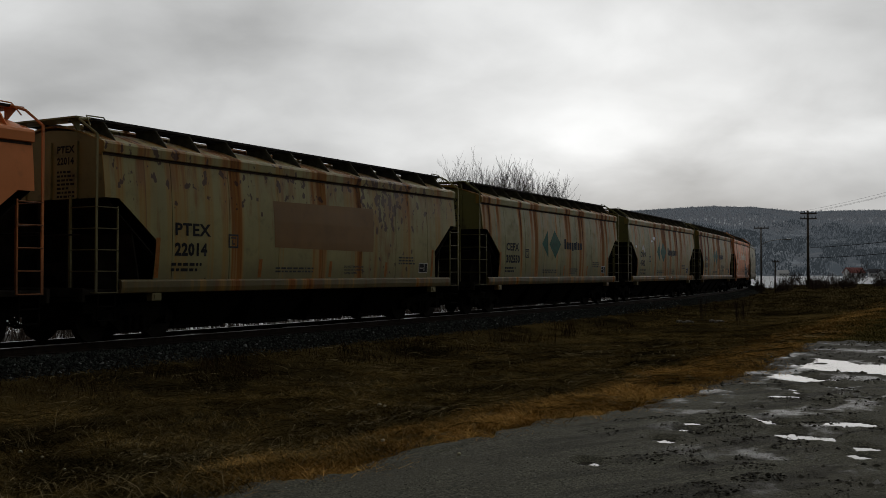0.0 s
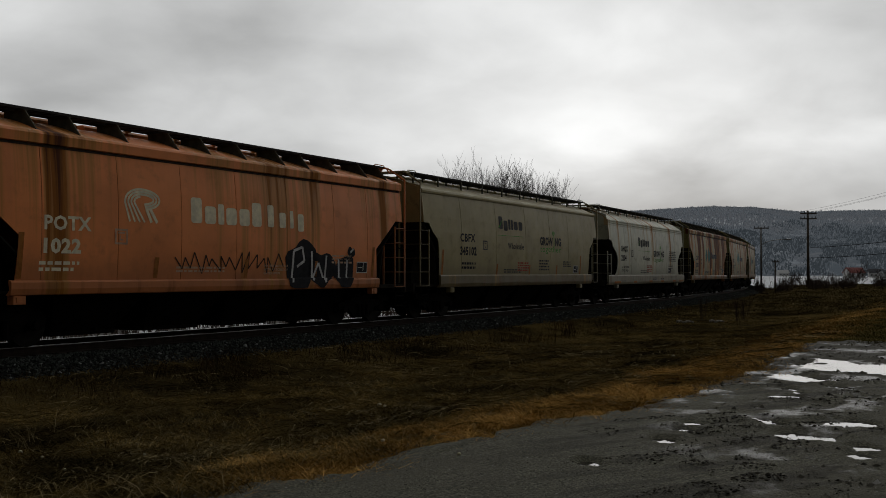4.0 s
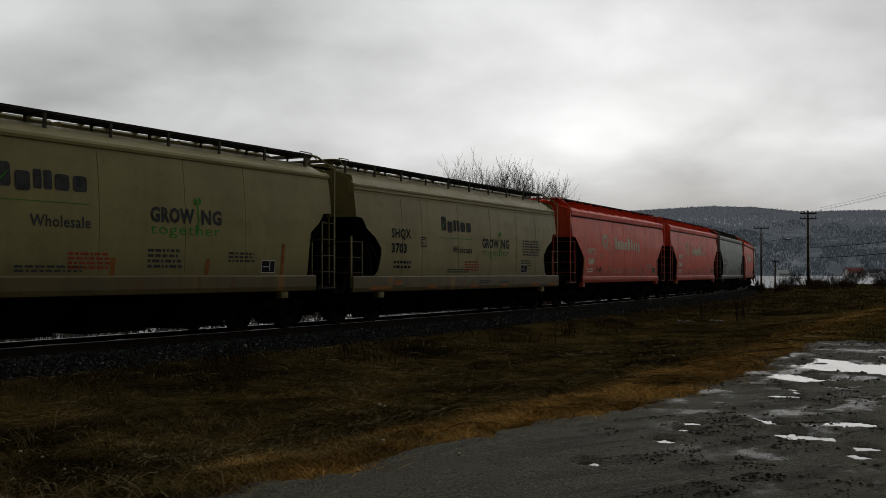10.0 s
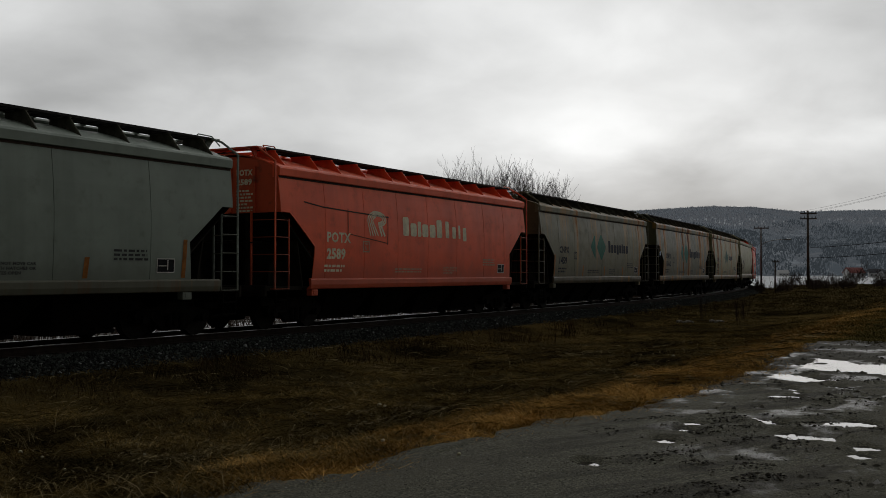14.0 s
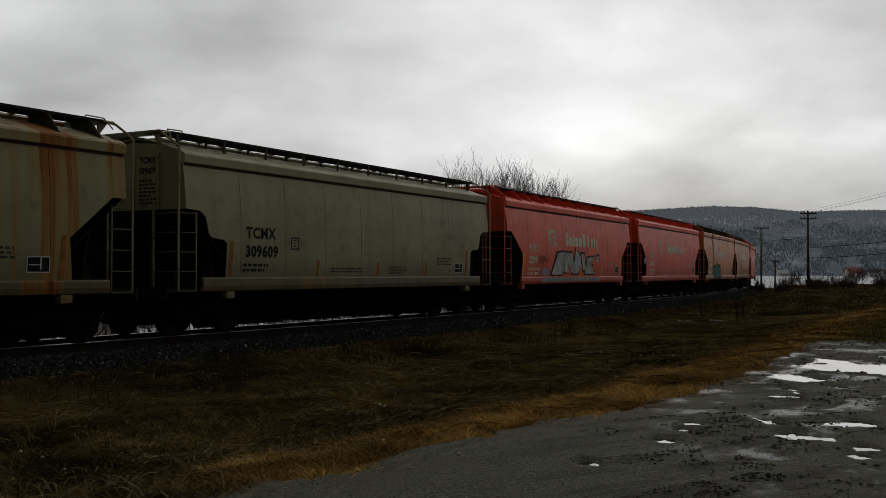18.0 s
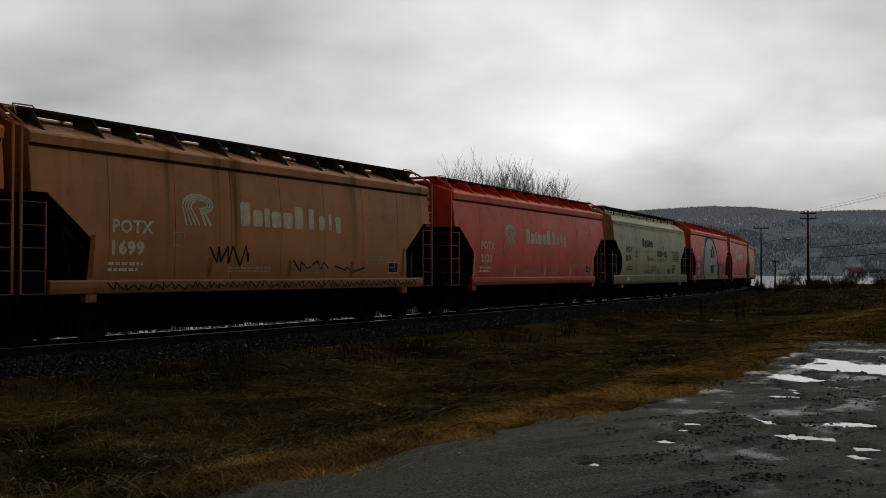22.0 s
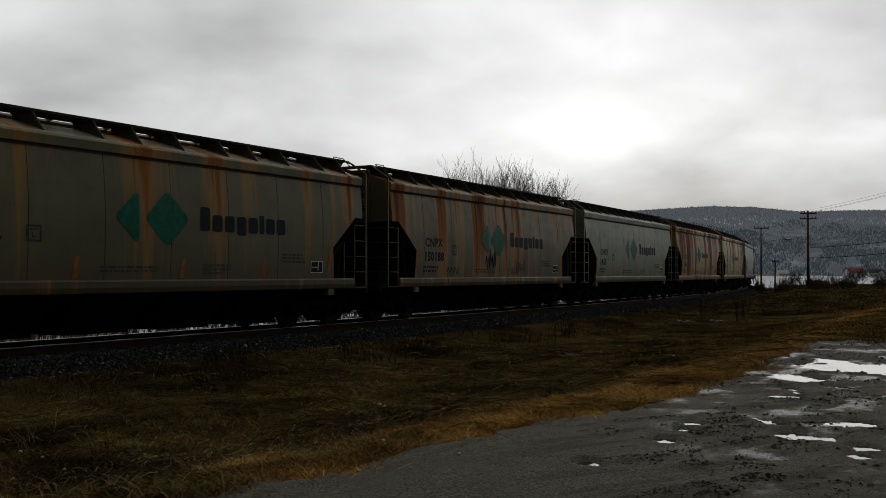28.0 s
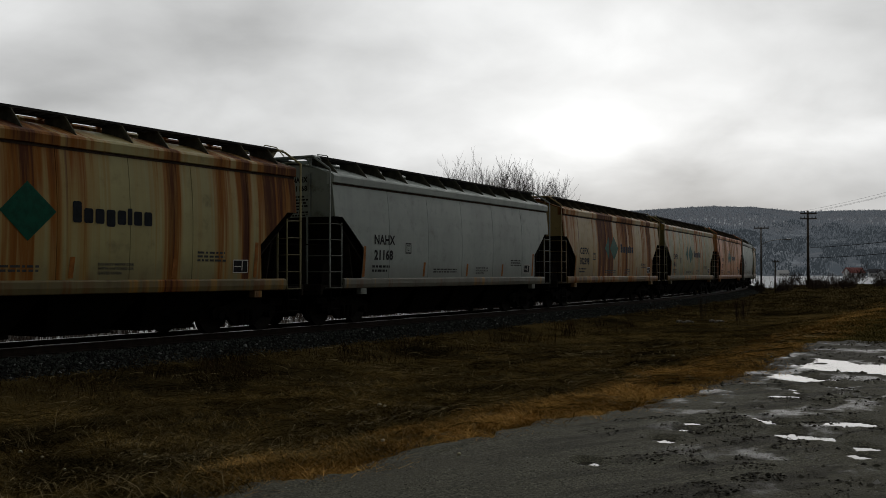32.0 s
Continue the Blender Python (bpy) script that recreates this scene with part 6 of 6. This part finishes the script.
    # reflectors
    if reflector == "sill":
        for x in (-6.1, -3.05, -0.1, 2.3, 5.0, 6.7):
            w = 0.52 if abs(x) > 6 else 0.29
            part("reflector", cached(("rs", x), lambda: flat_mesh("reflector", [rect(x - w, 0.96, x + w, 1.06)], 0.004)), M["reflector_old"], car)
    elif reflector != "none":
        m_ = {"old": M["reflector_old"], "bright": M["reflector_bright"], "yellow": M["reflector"]}[reflector]
        for x, h in ((-5.95, 0.86), (-2.55, 0.44), (0.35, 0.42), (3.1, 0.42), (5.78, 0.84)):
            if k.name == "D" and x < -5:
                x = -6.65
            part("reflector", cached(("r", x, h), lambda: flat_mesh("reflector", [[(x - 0.07, 1.33), (x + 0.05, 1.33), (x + 0.09, 1.33 + h), (x - 0.03, 1.33 + h)]])), m_, car).location.y = -0.04 if "piece_dome" in extras else 0.0
    # schemes
    if scheme == "can":
        shift_ = 0.45 if "set_back" in extras else 0.0
        em = part("emblem", cached("dia", lambda: flat_mesh("emblem", diamond_logo())), M["green"], car, "green double diamond emblem")
        em.location.x = shift_
        nb = stuffed(part("name_block", cached("canw", lambda: flat_mesh("name_block", word_blocks(0.34, 2.42, 2.46, 2.84, "Txxdxtxx"))), M["navy"], car))
        nb.location.x = shift_
    elif scheme == "canr":
        part("emblem", cached("diar", lambda: flat_mesh("emblem", [[(x + 0.45, z) for x, z in p] for p in diamond_logo(True)])), M["teal"], car, "teal rounded double diamond emblem")
        stuffed(part("name_block", cached("canrw", lambda: flat_mesh("name_block", word_blocks(0.85, 2.38, 3.95, 2.92, "Txxdxtxx"))), M["navy"], car))
    elif scheme == "pot":
        if "piece_dome" not in extras:
            stuffed(part("name_block", cached("potw", lambda: flat_mesh("name_block", word_blocks(-1.56, 2.55, 0.94, 3.12, "TxtxxT"))), M["cream"], car))
            stuffed(part("name_block", cached("potw2", lambda: flat_mesh("name_block", word_blocks(1.02, 2.56, 2.68, 3.10, "Txtd", 0.14))), M["cream"], car))
        em = part("emblem", cached("fan", lambda: flat_mesh("emblem", fan_logo())), M["cream"], car, "cream furrow emblem")
        em.location.x = -0.25 if "piece_dome" in extras else 0.0
    elif agr:
        dx, dz = (0.0, 0.0) if k.name == "B" else (0.0, 0.22)
        stuffed(part("name_block", cached(("agw", dz), lambda: flat_mesh("name_block", word_blocks(-2.4, 2.80 + dz, -0.25, 3.25 + dz, "Tdttxx"))), M["grey_txt"], car))
        part("name_sprig", cached(("agl", dz), lambda: flat_mesh("name_sprig", [[(-2.45, 2.82 + dz), (-2.30, 2.86 + dz), (-2.05, 3.12 + dz), (-2.15, 3.05 + dz)]], 0.010)), M["grass_green"], car)
        part("slogan", cached(("agwh", dz), lambda: text_mesh("Wholesale", -1.64, 2.10 + dz, 0.22, 1.42, 0.004)), M["grey_txt"], car)
        gx = 0.54 if k.name == "B" else 1.36
        part("slogan", cached(("agg", gx, dz), lambda: text_mesh("GROW", gx, 2.32 + dz, 0.30, 1.32, 0.014)), M["grey_txt"], car)
        part("slogan", cached(("agg2", gx, dz), lambda: text_mesh("NG", gx + 1.54, 2.32 + dz, 0.30, 0.66, 0.014)), M["grey_txt"], car)
        part("sprout", cached(("agsp", gx, dz), lambda: flat_mesh("sprout", stroke([(gx + 1.42, 2.06 + dz), (gx + 1.46, 2.40 + dz), (gx + 1.42, 2.74 + dz)], 0.04)
             + [blob(gx + 1.36, 2.80 + dz, 0.05, 0.09, 3, 12, 0.08), blob(gx + 1.49, 2.82 + dz, 0.05, 0.09, 4, 12, 0.08)])), M["grass_green"], car, "green sprout")
        part("name_rule", cached(("agru", dz), lambda: flat_mesh("name_rule", [rect(-2.5, 2.56 + dz, -0.25, 2.575 + dz)])), M["grass_green"], car)
        part("slogan", cached(("agt", gx, dz), lambda: text_mesh("together", gx, 2.05 + dz, 0.24, 2.16, 0.0)), M["grass_green"], car)
        stuffed(part("warning_print", cached(("agr", k.name), lambda: flat_mesh("warning_print", small_print(-0.75, 1.48, 0.35, 1.84, 4, 9))), M["red_txt"], car))
        stuffed(part("notice_print", cached(("agn", k.name), lambda: flat_mesh("notice_print", small_print(3.93, 2.05, 5.6, 2.66, 6, 12) if k.name == "B" else small_print(1.3, 1.5, 2.4, 1.95, 4, 12))), M["grey_txt"], car))
    if k.name == "B":
        bm_ = cached("sillbars", lambda: flat_mesh("sill_print", small_print(0.3, 1.06, 1.3, 1.2, 2, 14) + small_print(1.9, 1.05, 2.9, 1.16, 1, 15) + small_print(-5.4, 1.02, -4.6, 1.08, 1, 16), 0.004))
        stuffed(part("sill_print", bm_, M["grey_txt"], car))
    # one-off marks
    if "panel" in extras:
        part("repainted_panel", flat_mesh("repainted_panel", [[(-2.0, 2.07), (2.42, 2.03), (2.46, 3.26), (-2.04, 3.21)]], 0.004), M["rustpanel"], car, "brown repainted panel")
    if "chips" in extras:
        stuffed(part("paint_chip", flat_mesh("paint_chip", [blob(-4.85, 2.72, 0.20, 0.13, 3, 26, 0.26), blob(-4.66, 2.55, 0.12, 0.09, 9, 22, 0.26), blob(-6.2, 2.78, 0.15, 0.06, 5, 22, 0.22), blob(-3.05, 3.12, 0.14, 0.06, 7, 22, 0.24), blob(-2.55, 3.28, 0.19, 0.11, 8, 26, 0.22), blob(-1.2, 1.16, 0.5, 0.035, 12, 26, 0.2), blob(1.1, 1.2, 0.1, 0.05, 13, 18, 0.2)]), M["white"], car, "bare white paint chips"))
    if "tag" in extras:
        stuffed(part("spray_tag", flat_mesh("spray_tag", scribble(1.2, 2.95, 1.7, 2.05, 5, 11, 0.05) + scribble(1.9, 2.7, 1.45, 1.75, 6, 7, 0.05)), M["tag_black"], car, "black sprayed scribble"))
    if "tag_small" in extras:
        stuffed(part("spray_tag", flat_mesh("spray_tag", scribble(-4.3, -3.4, 1.45, 1.75, 8, 9, 0.05)), M["tag_black"], car, "black sprayed scribble"))
    if "tag_two" in extras:
        stuffed(part("spray_tag", flat_mesh("spray_tag", scribble(0.5, 1.0, 1.36, 1.75, 8, 5, 0.04) + scribble(2.75, 3.45, 1.38, 1.75, 9, 9, 0.05)), M["tag_black"], car, "black sprayed scribbles"))
    if "tags_wide" in extras:
        stuffed(part("spray_tag", flat_mesh("spray_tag", scribble(-2.65, -1.1, 1.6, 2.1, 11, 11, 0.05) + scribble(0.35, 2.2, 1.45, 1.8, 12, 8, 0.045) + scribble(2.2, 3.7, 1.45, 1.65, 13, 5, 0.04)), M["tag_black"], car, "black sprayed scribbles"))
        stuffed(part("spray_tag", flat_mesh("spray_tag", scribble(-5.6, 6.5, 1.06, 1.26, 21, 110, 0.03), 0.006), M["tag_black"], car, "row of black sprayed letters on the sill"))
    if "tag_logo" in extras:
        stuffed(part("spray_tag", flat_mesh("spray_tag", scribble(-1.2, -0.3, 1.45, 2.3, 22, 16, 0.05) + scribble(1.2, 2.3, 1.45, 1.95, 23, 10, 0.03) + scribble(-4.1, -3.2, 1.38, 1.65, 24, 9, 0.03)), M["tag_black"], car, "dark sprayed scribbles"))
    if "tag_red" in extras:
        stuffed(part("spray_tag", flat_mesh("spray_tag", scribble(-3.6, -2.8, 1.45, 1.75, 25, 12, 0.04) + scribble(-2.5, -1.3, 1.42, 1.8, 26, 14, 0.04)), M["red_txt"], car, "red sprayed scribbles"))
    if "blots" in extras:
        stuffed(part("scrape", flat_mesh("scrape", [blob(x, 1.37, w, 0.09, 70 + q, 14, 0.2) for q, (x, w) in enumerate(((-3.6, 0.2), (-1.0, 0.1), (0.1, 0.12), (0.9, 0.42), (2.3, 0.15), (3.6, 0.15), (4.2, 0.13), (4.7, 0.1)))]), M["tag_black"], car, "black scrapes above the sill"))
    if "dent" in extras:
        part("weld_scar", flat_mesh("weld_scar", stroke([(-6.4, 3.27), (-5.6, 3.18), (-4.4, 3.13), (-2.3, 3.06)], 0.035) + stroke([(-4.4, 3.2), (-4.45, 2.35)], 0.03) + stroke([(-2.35, 3.1), (-2.4, 2.25)], 0.03) + stroke([(-4.3, 2.5), (-2.4, 2.3)], 0.02)), M["seam"], car, "black weld scars")
    if "plate" in extras:
        part("sill_plate", flat_mesh("sill_plate", [rect(-5.3, 1.08, -4.9, 1.24)], 0.006), M["reflector_old"] if seed == 12 else M["cream"], car)
    if "piece_dark" in extras:
        spray(pieces([blob(2.45, 1.65, 0.62, 0.62, 2), blob(3.35, 1.55, 0.55, 0.5, 4), blob(4.4, 1.45, 0.5, 0.42, 6), blob(4.7, 2.0, 0.16, 0.16, 7)], 0.006), M["tag_black"], car, "black and white sprayed lettering")
        spray(pieces(stroke([(2.1, 1.2), (2.15, 2.0), (2.5, 2.1), (2.6, 1.75), (2.3, 1.6)], 0.07) + stroke([(2.9, 2.0), (2.95, 1.25), (3.2, 1.7), (3.5, 1.2), (3.55, 1.9)], 0.07) + stroke([(4.1, 1.8), (4.15, 1.3)], 0.07) + stroke([(4.5, 1.8), (4.5, 1.3)], 0.07) + stroke([(4.65, 2.0), (4.8, 2.1)], 0.06), 0.011), M["tag_white"], car)
        stuffed(part("spray_tag", flat_mesh("spray_tag", scribble(-2.0, 1.7, 1.40, 1.95, 31, 26, 0.035)), M["seam"], car))
    if "piece_teal" in extras:
        bl = [(-3.45, 1.5, 0.42, 0.50), (-2.75, 1.5, 0.42, 0.46), (-2.15, 1.6, 0.34, 0.56), (-1.5, 1.52, 0.42, 0.46), (-0.75, 1.52, 0.46, 0.46)]
        spray(pieces([blob(x, z, a + 0.1, b + 0.09, 40 + i, 22, 0.07) for i, (x, z, a, b) in enumerate(bl)], 0.006), M["tag_black"], car, "teal bubble lettering outlined in black")
        spray(pieces([blob(x, z, a * 0.82, b * 0.82, 40 + i, 22, 0.07) for i, (x, z, a, b) in enumerate(bl)], 0.011), M["tag_teal"], car)
        spray(pieces([blob(-3.35, 1.55, 0.14, 0.1, 1), blob(-1.42, 1.58, 0.14, 0.1, 2)] + stroke([(-2.78, 1.2), (-2.76, 1.6)], 0.06) + stroke([(-2.15, 1.25), (-2.12, 1.8)], 0.06) + stroke([(-0.8, 1.2), (-0.76, 1.6)], 0.06), 0.015), M["tag_black"], car)
    if "piece_white" in extras:
        lets = [[(-2.9, 1.38), (-2.55, 2.25), (-1.9, 2.3), (-2.35, 1.62), (-1.6, 1.6), (-1.75, 1.38)], [(-1.55, 1.40), (-1.75, 2.2), (-1.3, 2.2), (-1.2, 1.7), (-1.0, 1.72), (-0.95, 2.2), (-0.5, 2.15), (-0.65, 1.40)],
                [(-0.5, 1.42), (-0.55, 2.45), (0.1, 2.15), (0.35, 1.8), (0.1, 1.42)], [(0.45, 1.42), (0.5, 2.15), (0.85, 2.1), (0.85, 1.42)],
                [(1.0, 1.42), (1.05, 2.1), (1.9, 2.15), (1.7, 1.88), (1.4, 1.85), (1.9, 1.72), (1.5, 1.62), (2.2, 1.42)], [(2.45, 1.45), (2.3, 1.72), (2.6, 1.8), (2.7, 1.5)]]
        lets = [[(x + (z - 1.8) * 0.35, 3.68 - z if q % 2 else z) for x, z in p] for q, p in enumerate(lets)]
        spray(pieces([[(x * 1.02 - 0.02 + (0.09 if x > sum(q[0] for q in p) / len(p) else -0.09), z + (0.08 if z > 1.7 else -0.06)) for x, z in p] for p in lets], 0.006), M["tag_black"], car, "white block lettering outlined in black")
        spray(pieces(lets, 0.011), M["tag_white"], car)
        spray(pieces([[(-4.2, 1.10), (2.6, 1.10), (2.7, 1.27), (-4.0, 1.27)], blob(-3.7, 1.5, 0.35, 0.16, 3)], 0.005), M["tag_grey"], car)
        stuffed(part("spray_tag", flat_mesh("spray_tag", scribble(-4.45, -3.4, 1.75, 2.15, 33, 9, 0.04)), M["seam"], car))
    if "piece_dome" in extras:
        def dome(x0, x1, top, low=1.06):
            cx, rx = (x0 + x1) / 2, (x1 - x0) / 2
            return [(cx + rx * math.cos(radians(a)), low + 0.9 + (top - low - 0.9) * math.sin(radians(a))) for a in range(0, 181, 10)] + [(x0, low), (x1, low)]
        cloud_l = [(-5.95, 2.30), (-5.5, 2.15), (-5.25, 1.92), (-4.7, 1.90), (-4.35, 2.15), (-4.1, 2.30), (-3.7, 2.28), (-3.35, 2.45), (-2.9, 2.40)]
        cloud_r = [(2.9, 2.1), (3.4, 2.28), (3.8, 2.1), (4.3, 2.3), (4.7, 2.08), (5.2, 2.2), (5.85, 1.95)]
        spray(pieces([[(-5.95, 1.05), (-2.9, 1.05)] + cloud_l[::-1], [(5.85, 1.05)] + cloud_r[::-1] + [(2.9, 1.05)]], 0.0035), M["tag_pink"], car, "pink sprayed cloud")
        spray(pieces(stroke(cloud_l, 0.09) + stroke(cloud_r, 0.09), 0.005), M["tag_olive"], car, "pale olive edge of the sprayed cloud")
        spray(pieces([dome(-3.32, 2.60, 4.02), rect(2.0, 1.06, 3.12, 2.22)], 0.008), M["tag_blue"], car, "blue outline of the sprayed dome")
        spray(pieces([dome(-3.14, 2.48, 3.91), rect(2.1, 1.06, 3.0, 2.12)], 0.012), M["tag_black"], car)
        spray(pieces([dome(-3.02, 2.14, 3.77), rect(1.9, 1.06, 2.36, 2.06)], 0.016), M["tag_bone"], car, "bone-white sprayed dome")

        def half_disc(cx, base, rx, rz, a0=0, a1=180):
            return [(cx + rx * math.cos(radians(a)), base + rz * math.sin(radians(a))) for a in range(a0, a1 + 1, 12)]
        spray(pieces([half_disc(0.36, 2.46, 0.68, 0.87), half_disc(0.19, 1.97, 0.83, 0.55, 180, 360)] + stroke([(0.9, 1.96), (2.12, 1.94)], 0.07), 0.020), M["tag_black"], car, "black sprayed swirl")
        spray(pieces([half_disc(0.02, 2.44, 0.50, 0.76)], 0.024), M["tag_bone"], car)
        spray(pieces([half_disc(-0.22, 2.46, 0.42, 0.66)], 0.028), M["tag_black"], car)
        spray(pieces([blob(0.02, 2.80, 0.10, 0.19, 52, 16, 0.02), [(0.94, 2.55), (1.0, 2.58), (0.96, 2.92), (0.90, 2.98)], [(0.14, 1.93), (0.96, 1.93), (0.86, 1.72), (0.45, 1.53), (0.30, 1.55)]], 0.032), M["tag_blue"], car, "blue sprayed accents")
        spray(pieces([[(0.28, 1.83), (0.72, 1.84), (0.48, 1.62), (0.38, 1.62)]], 0.036), M["tag_pink"], car)


def hopper_car(i, spec):
    mid, kn, scheme, mark, number, color, rust, reflector, extras = spec
    k = KINDS[kn]
    car = tagged(new("hopper_car"), paint_word(color, rust, scheme), "railway car", "cars of the freight train")
    paint = car_paint("car_paint", color, rust, i * 1.7 + 3, 0.30 if scheme in ("pot",) or rust < 0.05 else 0.42, 0.9 if "spots" in extras else 0.0)
    # ends and ladders: body colour darkened to put their shade in, plus extra grime
    shaded_paint = car_paint("shaded_end_paint", tuple(c * 0.8 for c in color), 0.0, i * 1.7 + 5, 0.75)
    sill_paint = paint if scheme == "pot" else car_paint("sill_paint", tuple(c * q for c, q in zip(color, (0.72, 0.66, 0.58))), max(rust, 0.1), i * 1.7 + 8, 0.6)
    top = {"chord": 3.87, "ribbed": 3.68, "round": 3.95}[k.eave]
    edges = [-8.0, *k.seams, 8.0]
    for j in range(len(edges) - 1):
        part("side_panel", cached((kn, "pan", j), lambda: panel_mesh(k, edges[j] + 0.007, edges[j + 1] - 0.007, -1, top)), paint, car)

    def seam_make(x):
        bm = bmesh.new()
        zs = np.linspace(k.cut[0][0], top, 12)
        a = [bm.verts.new((x - 0.02, -(bulge(z) - 0.012), z)) for z in zs]
        b = [bm.verts.new((x + 0.02, -(bulge(z) - 0.012), z)) for z in zs]
        for q in range(len(zs) - 1):
            bm.faces.new((a[q], b[q], b[q + 1], a[q + 1]))
        return to_mesh("weld_seam", bm)
    for x in k.seams:
        part("weld_seam", cached((kn, "seam", x), lambda: seam_make(x)), paint if rust < 0.2 else M["seam"], car)
    # a dark strip stands in for the shadow line below the chord
    if k.eave == "chord":
        part("chord_gap", cached((kn, "gap"), lambda: sweep_mesh("chord_gap", [(-1.50, 3.82), (-1.543, 3.82), (-1.535, 3.872), (-1.49, 3.872)], -k.top + 0.03, k.top - 0.03)), M["seam"], car, "dark strip that imitates the shadow under the top chord")
    for x in (-5.93, 5.9):
        part("jacking_pad", cached((kn, "pad", x), lambda: pad_mesh(x, k.sill_z[0])), paint, car)
    part("far_side", cached((kn, "far"), lambda: panel_mesh(k, -8, 8, 1, top)), paint, car)
    part("roof", cached((kn, "roof"), lambda: roof_mesh(k)), paint, car)
    for side in (-1, 1):
        part("side_sill", cached((kn, "sill", side), lambda: sill_mesh(k, side)), sill_paint, car)
        part("top_chord", cached((kn, "eave", side), lambda: sweep_mesh("top_chord", eave_pts(k.eave, side), -k.top, k.top)), paint, car)
        part("running_board", cached((kn, "board", side), lambda: board_mesh(side, -k.end + 0.1, k.end - 0.1)), M["grating"], car, "dark steel grating walkway")
    if k.board == "gusset":
        xs, make = np.linspace(-k.end + 0.5, k.end - 0.4, 12), gusset_mesh
    else:
        xs, make = np.linspace(-k.end + 0.35, k.end - 0.35, 10), post_mesh
    for j, x in enumerate(xs):
        for side in (-1, 1):
            b = part("board_bracket", cached((k.board, side), lambda: make(side)), paint if scheme == "pot" and rust < 0.05 else M["bracket"], car)
            b.location.x = float(x) + (0.22 if k.board == "gusset" and j % 3 == 1 else 0)
    for x in (-5.2, -1.75, 1.75, 5.2):
        b = part("roof_hatch", cached("hatch", hatch_mesh), paint, car)
        b.location.x = x
    for sx in (-1, 1):
        part("end_wall", cached((kn, "ew", sx), lambda: end_wall_mesh(k, sx)), shaded_paint, car)
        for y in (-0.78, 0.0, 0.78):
            part("end_rib", cached((kn, "rib", sx, y), lambda: end_rib_mesh(k, sx, y)), shaded_paint, car)
        part("end_slope_sheet", cached((kn, "es", sx), lambda: end_slope_mesh(k, sx)), M["slope"], car, "sloping end sheet coloured dark for shade and grime")
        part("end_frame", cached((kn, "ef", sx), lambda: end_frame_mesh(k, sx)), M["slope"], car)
        ladder = part("side_ladder", cached((kn, "lad", sx), lambda: ladder_mesh(k, sx, not (kn == "B" and sx < 0))), shaded_paint, car)
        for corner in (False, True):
            part("stile", cached((kn, "stile", sx, corner), lambda: stile_mesh(k, sx, corner)), shaded_paint, ladder)
        z = (2.46 if kn == "B" else 2.92) - 0.16
        while z > 1.03:
            for corner in (False, True):
                rung = part("rung", cached((kn, "rung", sx, corner), lambda: rung_mesh(k, sx, corner)), shaded_paint, ladder)
                rung.location.z = z
            z -= 0.43
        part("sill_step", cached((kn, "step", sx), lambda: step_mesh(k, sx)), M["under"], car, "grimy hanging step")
        part("end_walkway", cached((kn, "loop", sx), lambda: rail_loop_mesh(k, sx)), shaded_paint, car)
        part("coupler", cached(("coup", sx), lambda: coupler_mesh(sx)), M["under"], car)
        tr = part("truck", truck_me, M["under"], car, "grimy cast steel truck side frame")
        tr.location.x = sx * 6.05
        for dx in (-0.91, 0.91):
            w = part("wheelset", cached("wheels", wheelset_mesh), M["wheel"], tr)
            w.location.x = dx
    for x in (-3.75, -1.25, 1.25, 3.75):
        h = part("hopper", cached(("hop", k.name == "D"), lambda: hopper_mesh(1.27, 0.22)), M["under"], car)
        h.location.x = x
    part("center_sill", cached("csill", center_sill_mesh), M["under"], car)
    marks(car, k, scheme, mark, number, reflector, extras, i)
    CARSET.append((car, mid))
    return car


for i, spec in enumerate(TRAIN):
    hopper_car(i, spec)


# ---------------------------------------------------------------- how the train runs
def motions():
    for car, mid in CARSET:
        rows = []
        for t in range(0, 33):
            s = car_at(mid, float(t))
            x, y, th = line(s)
            rows.append((float(t), pose(x, y, 0.0, 0, 0, math.degrees(th))))
        walk(car, rows)


motions()
